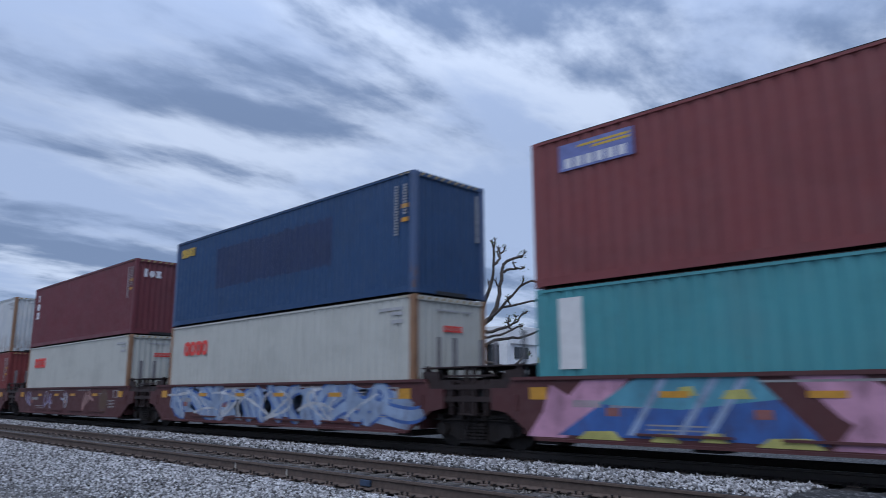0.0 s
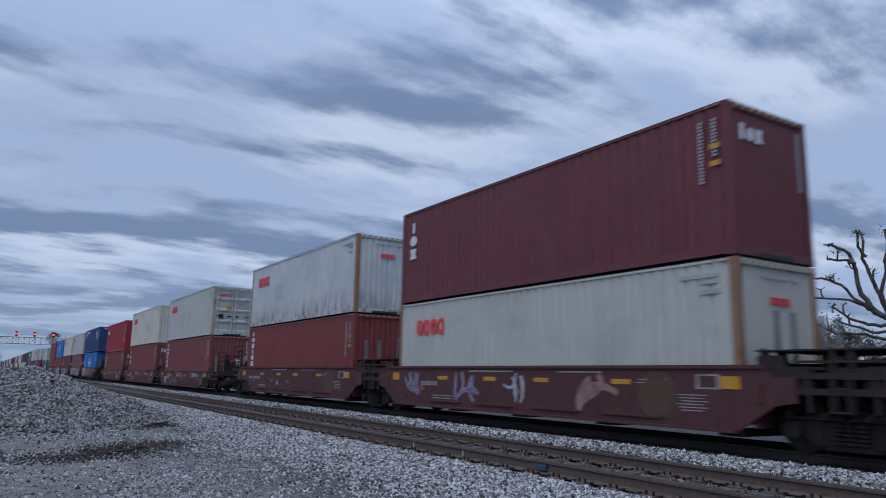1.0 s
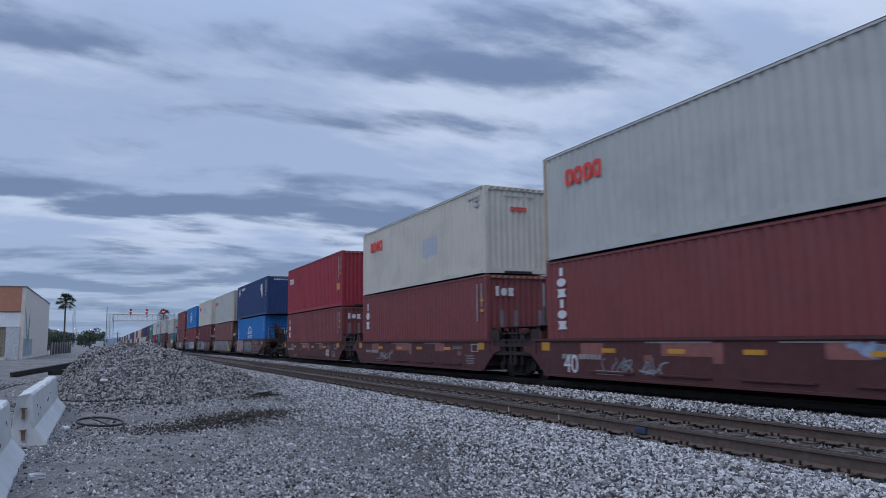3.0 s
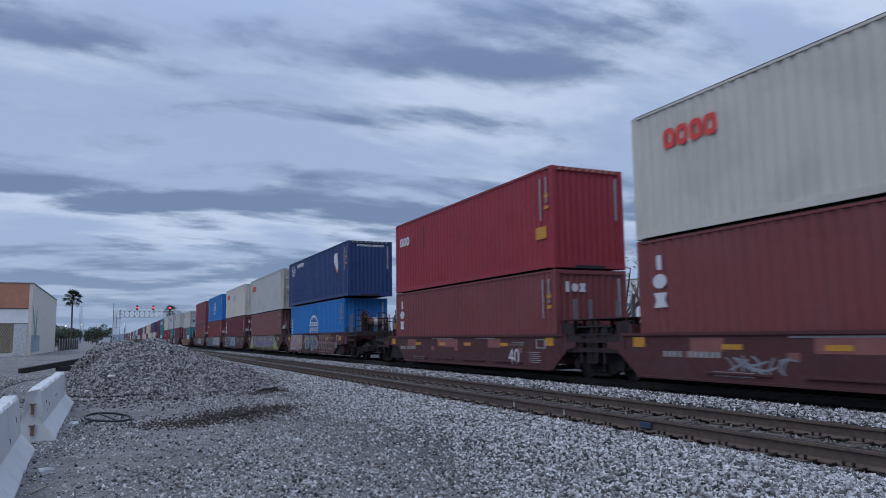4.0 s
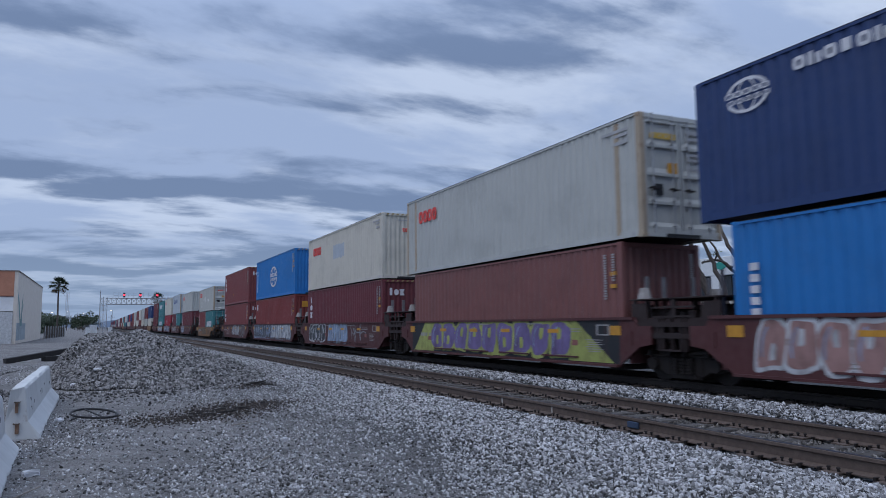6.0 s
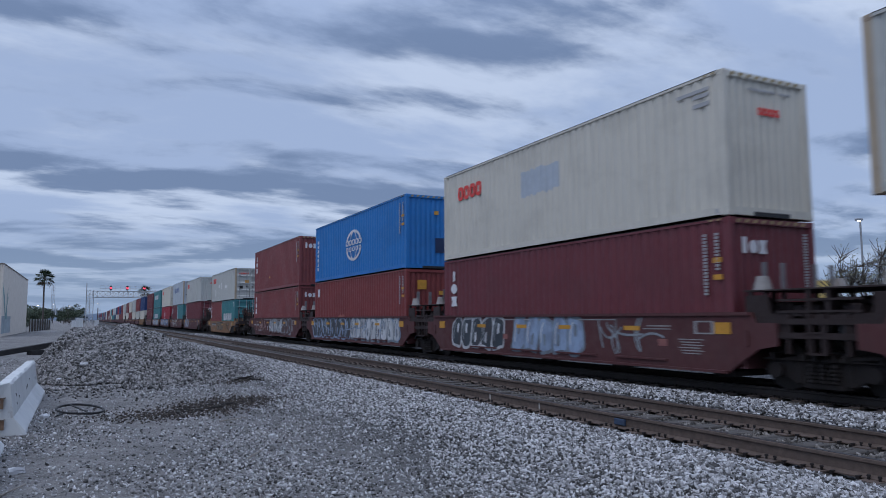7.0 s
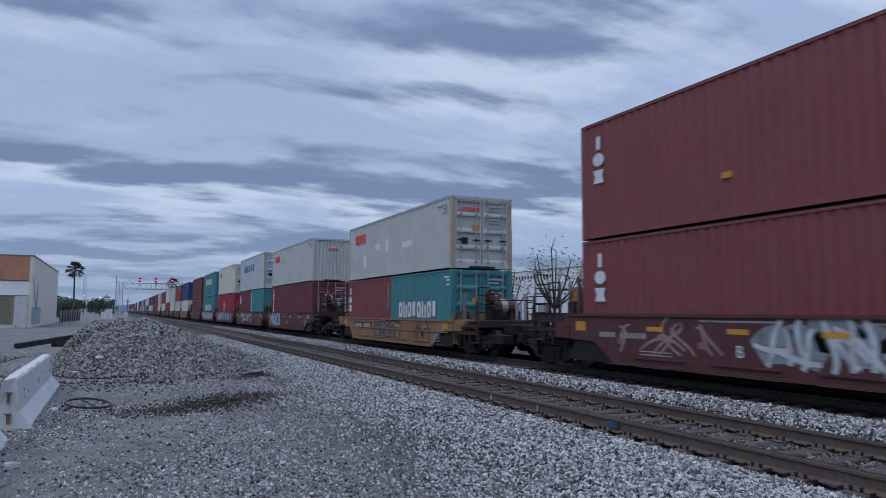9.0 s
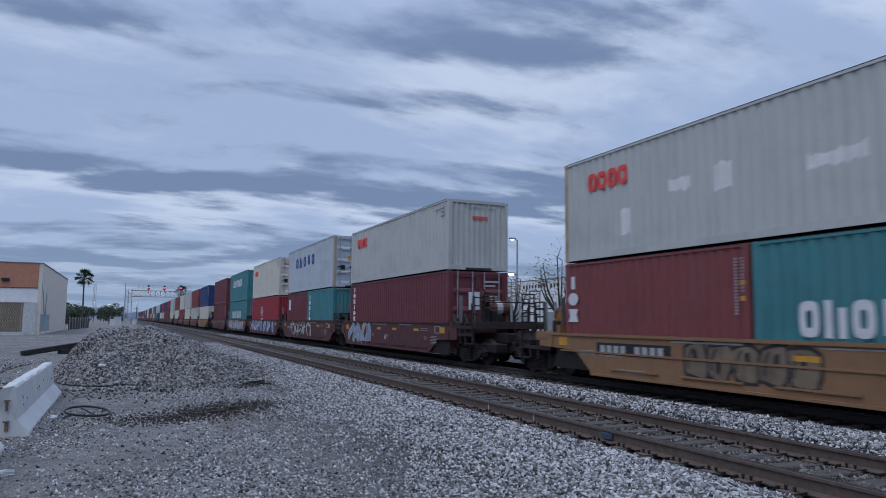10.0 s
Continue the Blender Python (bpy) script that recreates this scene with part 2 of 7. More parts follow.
LETTERBLUE = plain("blue_lettering", (0.03, 0.07, 0.25), 0.6, 0, 0.1, 9)
LETTERYEL = plain("ochre_lettering", (0.62, 0.40, 0.06), 0.6, 0, 0.1, 9)
LETTERGREY = plain("faint_lettering", (0.38, 0.38, 0.39), 0.6, 0, 0.15, 9)
LETTEROCHRE = plain("worn_ochre_paint", (0.33, 0.25, 0.12), 0.7, 0, 0.4, 8)
LETTERDIM = plain("dusty_stencil_paint", (0.30, 0.29, 0.29), 0.7, 0, 0.35, 4)
BLACK = plain("black_paint", (0.012, 0.012, 0.014), 0.6, 0, 0.3, 9)
GALV = plain("galvanised_steel", (0.42, 0.43, 0.45), 0.5, 0.6, 0.2, 8)
CONCRETE = plain("cast_concrete", (0.56, 0.56, 0.55), 0.85, 0, 0.22, 3.0, 0.006)
TIE = tie_mat()
STONE = stone_mat("ballast_stone", (0.03, 0.028, 0.027), (0.70, 0.69, 0.695), (0.65, 0.655, 0.67))
PILESTONE = stone_mat("piled_ballast_stone", (0.018, 0.018, 0.019), (0.42, 0.405, 0.40), (0.7, 0.69, 0.69))
DIRTYSTONE = stone_mat("dirty_ballast_stone", (0.025, 0.022, 0.02), (0.30, 0.275, 0.255), (0.66, 0.64, 0.62))
# stones coloured dark to stand in for the shade below the train
SHADE_STONE = stone_mat("train_shade_ballast", (0.012, 0.011, 0.011), (0.06, 0.055, 0.052), (0.7, 0.69, 0.68))
# near-black bed: the shade in the gaps between piled stones, painted in
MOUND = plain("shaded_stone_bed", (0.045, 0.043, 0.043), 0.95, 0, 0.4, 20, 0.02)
GROUND = ground_mat()


# ---------------------------------------------------------------- mesh helpers
def mesh_of(name, bm, material):
    me = bpy.data.meshes.new(name)
    bmesh.ops.recalc_face_normals(bm, faces=bm.faces)
    bm.to_mesh(me)
    bm.free()
    me.materials.append(material)
    return me


def piece(name, me, parent=None, label="", m=None):
    ob = new(name, me)
    ob.parent = parent
    if m is not None:
        ob.matrix_basis = m
    return tagged(ob, label) if label else ob


def part(name, bm, material, parent=None, label="", m=None):
    return piece(name, mesh_of(name, bm, material), parent, label, m)


def thing(name, label, category, m=None, group="", kind=""):
    ob = new(name)
    ob.empty_display_size = 0.3
    if m is not None:
        ob.matrix_basis = m
    return tagged(ob, label, category, group, kind)


def box(bm, x0, x1, y0, y1, z0, z1, bevel=0.0):
    m = Matrix.Translation(((x0 + x1) / 2, (y0 + y1) / 2, (z0 + z1) / 2)) @ Matrix.Diagonal((x1 - x0, y1 - y0, z1 - z0, 1))
    vs = bmesh.ops.create_cube(bm, size=1, matrix=m)["verts"]
    if bevel:
        es = list({e for v in vs for e in v.link_edges})
        bmesh.ops.bevel(bm, geom=es, offset=bevel, segments=1, affect="EDGES")
    return bm


def boxes(*rows, bevel=0.0):
    bm = bmesh.new()
    for r in rows:
        box(bm, *r, bevel=bevel)
    return bm


def tube(bm, a, b, r0, r1=None, n=8):
    a, b = Vector(a), Vector(b)
    d = b - a
    m = Matrix.Translation((a + b) / 2) @ d.to_track_quat("Z", "Y").to_matrix().to_4x4()
    bmesh.ops.create_cone(bm, cap_ends=True, segments=n, radius1=r0, radius2=r0 if r1 is None else r1, depth=d.length, matrix=m)
    return bm


def prism(bm, outline, axis, a, b):
    """An outline of (u, v) pairs pushed out along an axis from a to b."""
    def at(u, v, w):
        return {"x": (w, u, v), "y": (u, w, v), "z": (u, v, w)}[axis]
    lo = [bm.verts.new(at(u, v, a)) for u, v in outline]
    hi = [bm.verts.new(at(u, v, b)) for u, v in outline]
    n = len(outline)
    bm.faces.new(lo), bm.faces.new(hi[::-1])
    for i in range(n):
        bm.faces.new((lo[i], hi[i], hi[(i + 1) % n], lo[(i + 1) % n]))
    return bm


CACHE = {}


def cached(key, make):
    if key not in CACHE:
        CACHE[key] = make()
    return CACHE[key]


def lettering(text, size, material, fat=0.0):
    """A mesh of built-in-font characters, flat in the x-z plane, facing -y, from its lower left corner."""
    def make():
        cu = bpy.data.curves.new("lettering", "FONT")
        cu.body, cu.size, cu.extrude, cu.offset = text, size, 0.002, fat
        ob = bpy.data.objects.new("lettering", cu)
        scene.collection.objects.link(ob)
        bpy.context.view_layer.update()
        me = bpy.data.meshes.new_from_object(ob.evaluated_get(bpy.context.evaluated_depsgraph_get()))
        bpy.data.objects.remove(ob)
        me.materials.clear()
        me.materials.append(material)
        me.transform(Euler((math.pi / 2, 0, 0)).to_matrix().to_4x4())
        return me
    return cached(("text", text, size, material.name, fat), make)


# ---------------------------------------------------------------- ground and tracks
TRACK_NEAR, TRACK_FAR = 7.047, 12.166        # centre lines; both run along y
HEAD_NEAR, HEAD_FAR = 0.0, -0.05           # heights of the rail heads
GAUGE = 1.505                              # between the centres of the rail heads


def smooth(a, b, v):
    t = np.clip((v - a) / (b - a), 0, 1)
    return t * t * (3 - 2 * t)


def ground_z(x, y):
    """The yard, the shoulder that rises to the near track, the low bank between the tracks."""
    x = np.asarray(x, float)
    z = -0.22 + 0.06 * smooth(1.0, 4.6, x) - 0.06 * smooth(5.85, 6.2, x)
    z = z + 0.15 * smooth(8.1, 8.7, x) - 0.22 * smooth(9.5, 10.5, x) - 0.25 * smooth(14.2, 16.5, x)
    bumps = 0.018 * np.sin(x * 2.1 + 0.7 * y) + 0.014 * np.sin(1.3 * y - 1.1 * x + 2) + 0.02 * np.sin(0.31 * y + 0.8 * x)
    return z + bumps * (1 - smooth(3.5, 5.0, x)) * (1 - smooth(60, 120, np.abs(y)))


def make_ground():
    xs = np.concatenate([[-4000, -1500, -600, -250, -120, -60, -30, -18], np.arange(-12, 16.6, 0.3), [18, 25, 40, 80, 160, 400, 1200, 4000]])
    ys = np.concatenate([[-4000, -1000, -300, -100, -40, -20, -10, -4], np.arange(0, 40, 0.4), np.arange(40, 120, 4), [140, 200, 300, 500, 900, 2000, 4600]])
    X, Y = np.meshgrid(xs, ys)
    Z = ground_z(X, Y)
    nx, ny = len(xs), len(ys)
    verts = np.stack([X, Y, Z], -1).reshape(-1, 3)
    i = np.arange(nx * ny).reshape(ny, nx)
    quads = np.stack([i[:-1, :-1], i[:-1, 1:], i[1:, 1:], i[1:, :-1]], -1).reshape(-1, 4)
    me = bpy.data.meshes.new("ground")
    me.from_pydata(verts.tolist(), [], quads.tolist())
    me.materials.append(GROUND)
    for p in me.polygons:
        p.use_smooth = True
    tagged(new("ground", me), "grey dirt yard strewn with crushed stone", "ground", kind="structure")


def scatter(name, xyz, size, material, label, category, seed, parent=None):
    """Many small angular stones in one mesh."""
    rng = np.random.default_rng(seed)
    n = len(xyz)
    base = np.array([[1, 0, 0], [-1, 0, 0], [0, 1, 0], [0, -1, 0], [0, 0, 1], [0, 0, -1]], float)
    tri = np.array([[0, 2, 4], [2, 1, 4], [1, 3, 4], [3, 0, 4], [2, 0, 5], [1, 2, 5], [3, 1, 5], [0, 3, 5]])
    v = base[None] * (0.55 + 0.75 * rng.random((n, 6, 1))) + 0.45 * (rng.random((n, 6, 3)) - 0.5)
    v = v * (np.asarray(size)[:, None, None] * np.stack([0.8 + 0.5 * rng.random(n), 0.8 + 0.5 * rng.random(n), 0.5 + 0.4 * rng.random(n)], -1)[:, None, :])
    q = rng.normal(size=(n, 4))
    q /= np.linalg.norm(q, axis=1, keepdims=True)
    w, x, y, z = q.T
    R = np.stack([1 - 2 * (y * y + z * z), 2 * (x * y - z * w), 2 * (x * z + y * w), 2 * (x * y + z * w), 1 - 2 * (x * x + z * z), 2 * (y * z - x * w),
                  2 * (x * z - y * w), 2 * (y * z + x * w), 1 - 2 * (x * x + y * y)], -1).reshape(n, 3, 3)
    v = np.einsum("nij,nkj->nki", R, v) + np.asarray(xyz)[:, None, :]
    f = (tri[None] + 6 * np.arange(n)[:, None, None]).reshape(-1, 3)
    me = bpy.data.meshes.new(name)
    me.vertices.add(6 * n)
    me.vertices.foreach_set("co", v.reshape(-1).astype(np.float32))
    me.loops.add(f.size)
    me.loops.foreach_set("vertex_index", f.reshape(-1).astype(np.int32))
    me.polygons.add(len(f))
    me.polygons.foreach_set("loop_start", np.arange(0, f.size, 3, dtype=np.int32))
    me.update(calc_edges=True)
    me.materials.append(material)
    return tagged(piece(name, me, parent), label, category, kind="stuff")


def log_y(rng, n, a, b):
    return a * (b / a) ** rng.random(n)


def make_gravel():
    rng = np.random.default_rng(5)
    # shoulder of the near track, thinning out into the yard
    n = 135000
    y = log_y(rng, n, 2.8, 48.0)
    x = 6.12 - 4.7 * rng.random(n) ** 1.35 - 0.4 * rng.random(n)
    keep = (x > 3.3 + 0.5 * np.sin(0.9 * y)) | (rng.random(n) < 0.35)
    x, y = x[keep], y[keep]
    s = (0.011 + 0.024 * rng.random(len(x)) ** 1.3) * (0.62 + 0.38 * smooth(2.6, 5.0, x))
    scatter("shoulder_ballast", np.stack([x, y, ground_z(x, y) + 0.3 * s], -1), s, STONE, "loose grey crushed-stone ballast beside the track", "gravel", 1)
    # yard: sparse and finer
    n = 130000
    y = log_y(rng, n, 3.5, 32.0)
    x = -6 + 10.5 * rng.random(n) ** 0.8
    bare = np.sin(1.1 * x + 0.5 * y) + np.sin(0.8 * y - 1.7 * x + 1.0) + 0.7 * np.sin(2.3 * y + 0.6 * x)
    keep = rng.random(n) < np.clip(0.46 - 0.36 * bare, 0.05, 1.0)
    x, y = x[keep], y[keep]
    s = 0.005 + 0.021 * rng.random(len(x)) ** 2.2
    scatter("yard_gravel", np.stack([x, y, ground_z(x, y) + 0.2 * s], -1), s, STONE, "fine loose stones scattered on trodden dirt", "gravel", 2)
    # in the near track and between the two tracks
    n = 52000
    y = log_y(rng, n, 3.0, 70.0)
    x = 6.4 + 3.9 * rng.random(n)
    s = 0.018 + 0.024 * rng.random(n)
    keep = (x > 8.0) | (rng.random(n) < 0.62)
    x, y, s = x[keep], y[keep], s[keep]
    z = ground_z(x, y) + 0.3 * s
    out = x > 8.05
    xyz = np.stack([x, y, z], -1)
    scatter("track_ballast", xyz[out], s[out], STONE, "grey crushed-stone ballast between the two tracks", "gravel", 3)
    scatter("dirty_ballast", xyz[~out], s[~out], DIRTYSTONE, "dirty brown-grey ballast between the rails", "gravel", 8)
    n = 9000
    y = log_y(rng, n, 4.0, 60.0)
    x = 10.4 + 6.0 * rng.random(n)
    s = 0.02 + 0.024 * rng.random(n)
    scatter("far_track_ballast", np.stack([x, y, ground_z(x, y) + 0.3 * s], -1), s, SHADE_STONE, "ballast under the train, with its shade painted dark", "gravel", 4)


PILE = [(1.1, 25.0, 2.55, 5.6, 1.62), (0.45, 26.0, 1.75, 5.4, 1.5), (1.3, 31.0, 2.3, 6.0, 1.5), (1.9, 21.2, 2.4, 3.4, 0.7), (0.2, 21.8, 1.4, 3.6, 0.8), (-0.1, 26.0, 1.2, 4.6, 1.75)]   # x, y, half widths, height


def pile_z(x, y):
    h = np.zeros_like(x)
    for cx, cy, rx, ry, hh in PILE:
        r = np.sqrt(((x - cx) / rx) ** 2 + ((y - cy) / ry) ** 2)
        h = np.maximum(h, hh * np.clip(1.0 - r, 0, None))
    h = 1.40 * (1 - np.exp(-h / 0.85))
    h = h + (0.06 * np.sin(3.1 * x + 1.7 * y) + 0.05 * np.sin(2.3 * y - 4.2 * x)) * np.clip(h * 2, 0, 1)
    return h


def make_pile():
    xs, ys = np.arange(-3.0, 4.6, 0.14), np.arange(17.0, 39, 0.2)
    X, Y = np.meshgrid(xs, ys)
    H = pile_z(X, Y)
    Z = ground_z(X, Y) + H - 0.04
    nx, ny = len(xs), len(ys)
    i = np.arange(nx * ny).reshape(ny, nx)
    quads = np.stack([i[:-1, :-1], i[:-1, 1:], i[1:, 1:], i[1:, :-1]], -1).reshape(-1, 4)
    hq = H.reshape(-1)[quads].max(1)
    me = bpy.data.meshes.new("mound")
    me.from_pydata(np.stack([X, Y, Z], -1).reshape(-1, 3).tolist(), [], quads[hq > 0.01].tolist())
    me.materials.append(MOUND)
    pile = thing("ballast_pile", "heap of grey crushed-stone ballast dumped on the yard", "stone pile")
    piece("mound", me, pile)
    rng = np.random.default_rng(9)
    n = 95000
    y = 17.0 + 20 * rng.random(n) ** 1.5
    x = -3.0 + 7.5 * rng.random(n)
    h = pile_z(x, y)
    k = h > 0.015
    x, y, h = x[k], y[k], h[k]
    s = 0.024 + 0.032 * rng.random(len(x))
    # stones that rolled off its foot
    u, d = rng.uniform(2.6, 6.6, 5000), rng.exponential(0.10, 5000)
    rx, ry = 0.55 + 3.35 * (1 + d) * np.cos(u), 24.0 + 6.2 * (1 + d) * np.sin(u)
    out = pile_z(rx, ry) < 0.02
    x, y, h = np.concatenate([x, rx[out]]), np.concatenate([y, ry[out]]), np.concatenate([h, 0.01 + 0 * rx[out]])
    s = np.concatenate([s, 0.015 + 0.03 * rng.random(out.sum())])
    scatter("loose_stone", np.stack([x, y, ground_z(x, y) + h + 0.35 * s], -1), s, PILESTONE, "", "", 11, pile)


def rail_section():
    return [(-0.07, -0.172), (0.07, -0.172), (0.07, -0.160), (0.012, -0.135), (0.011, -0.045), (0.036, -0.034), (0.036, -0.004), (0.030, 0.0),
            (-0.030, 0.0), (-0.036, -0.004), (-0.036, -0.034), (-0.011, -0.045), (-0.012, -0.135), (-0.07, -0.160)]


def make_track(xc, zh, label, steel, top_steel):
    tr = thing("railway_track", label, "railway track", pose(xc, 0, zh), kind="structure")
    for sx in (-1, 1):
        bm = bmesh.new()
        prism(bm, [(u + sx * GAUGE / 2, v) for u, v in rail_section()], "y", -60, 1400)
        part("rail", bm, steel, tr, "rust-brown steel rail with a worn head")
        part("rail_head", boxes((sx * GAUGE / 2 - 0.024, sx * GAUGE / 2 + 0.024, -60, 1400, 0.0005, 0.003)), top_steel, tr)
    tie = mesh_of("tie", boxes((-1.3, 1.3, -0.115, 0.115, -0.36, -0.178), bevel=0.012), TIE)
    plate = mesh_of("tie_plate", boxes(*[(s * GAUGE / 2 - 0.18, s * GAUGE / 2 + 0.18, -0.09, 0.09, -0.18, -0.166) for s in (-1, 1)]), RAIL)
    bm = bmesh.new()
    for s in (-1, 1):
        for u in (-0.085, 0.085, 0.14):
            for w in (-0.05, 0.05):
                tube(bm, (s * GAUGE / 2 + u, w, -0.17), (s * GAUGE / 2 + u, w, -0.135), 0.013, n=5)
                tube(bm, (s * GAUGE / 2 + u, w, -0.137), (s * GAUGE / 2 + u, w, -0.122), 0.022, 0.017, n=6)
        for w in (-0.15, 0.15):          # rail anchors clipped beside the tie
            box(bm, s * GAUGE / 2 - 0.10, s * GAUGE / 2 + 0.10, w - 0.015, w + 0.015, -0.185, -0.150)
    spikes = mesh_of("spikes", bm, DARKSTEEL)
    rng = random.Random(int(xc * 10))
    for i in range(150 if xc < 10 else 90):
        y = -2 + 0.508 * i + rng.uniform(-0.03, 0.03)
        m = pose(0, y, rng.uniform(-0.008, 0.004), 0, rng.uniform(-0.4, 0.4), rng.uniform(-1.6, 1.6))
        t = piece("tie", tie, tr, m=m)
        piece("tie_plate", plate, tr, m=pose(0, y, 0))
        if i < 90:
            piece("spikes", spikes, tr, m=pose(0, y, 0))
    bm = bmesh.new()
    for i in range(150 if xc < 10 else 90, 700):
        box(bm, -1.3, 1.3, -2 + 0.508 * i - 0.115, -2 + 0.508 * i + 0.115, -0.36, -0.178)
    tagged(part("far_ties", bm, TIE, tr), kind="stuff")
    return tr


# ---------------------------------------------------------------- containers
W2 = 1.219


def corrugated(along, height, pitch, depth, z0):
    """A pressed steel panel along y, faces toward -x; the outer flats lie at x = 0."""
    bm = bmesh.new()
    n = max(2, int(round(along / pitch)))
    p = along / n
    ys, xs = [0.0], [0.0]
    for i in range(n):
        for f, d in ((0.13, 0.0), (0.37, depth), (0.63, depth), (0.87, 0.0)):
            ys.append((i + f) * p), xs.append(d)
    ys.append(along), xs.append(0.0)
    a = [bm.verts.new((x, y, z0)) for x, y in zip(xs, ys)]
    b = [bm.verts.new((x, y, z0 + height)) for x, y in zip(xs, ys)]
    for i in range(len(a) - 1):
        bm.faces.new((a[i + 1], a[i], b[i], b[i + 1]))
    # a back sheet gives it thickness
    box(bm, depth + 0.004, depth + 0.03, 0, along, z0, z0 + height)
    return bm


def door_leaf(w, h):
    """Steel door leaf facing -y with pressed recesses and a raised frame."""
    bm = bmesh.new()
    box(bm, 0, w, 0.05, 0.08, 0, h)
    box(bm, 0.012, 0.085, 0, 0.05, 0.012, h - 0.012), box(bm, w - 0.085, w - 0.012, 0, 0.05, 0.012, h - 0.012)
    for f, t in ((0.005, 0.05), (0.225, 0.055), (0.475, 0.055), (0.725, 0.055), (0.945, 0.05)):
        prism(bm, [(0.05, f * h + 0.004), (-0.012, f * h), (-0.012, f * h + 0.07), (0.05, (f + t) * h + 0.04)], "x", 0.085, w - 0.085)
    return bm


def gasket(w, h):
    """Black rubber round a door leaf."""
    return boxes((-0.004, 0.012, 0.004, 0.05, 0, h), (w - 0.012, w + 0.004, 0.004, 0.05, 0, h), (0.012, w - 0.012, 0.004, 0.05, 0, 0.012), (0.012, w - 0.012, 0.004, 0.05, h - 0.012, h))


def casting():
    bm = boxes((-0.081, 0.081, -0.089, 0.089, -0.059, 0.059), bevel=0.012)
    return bm


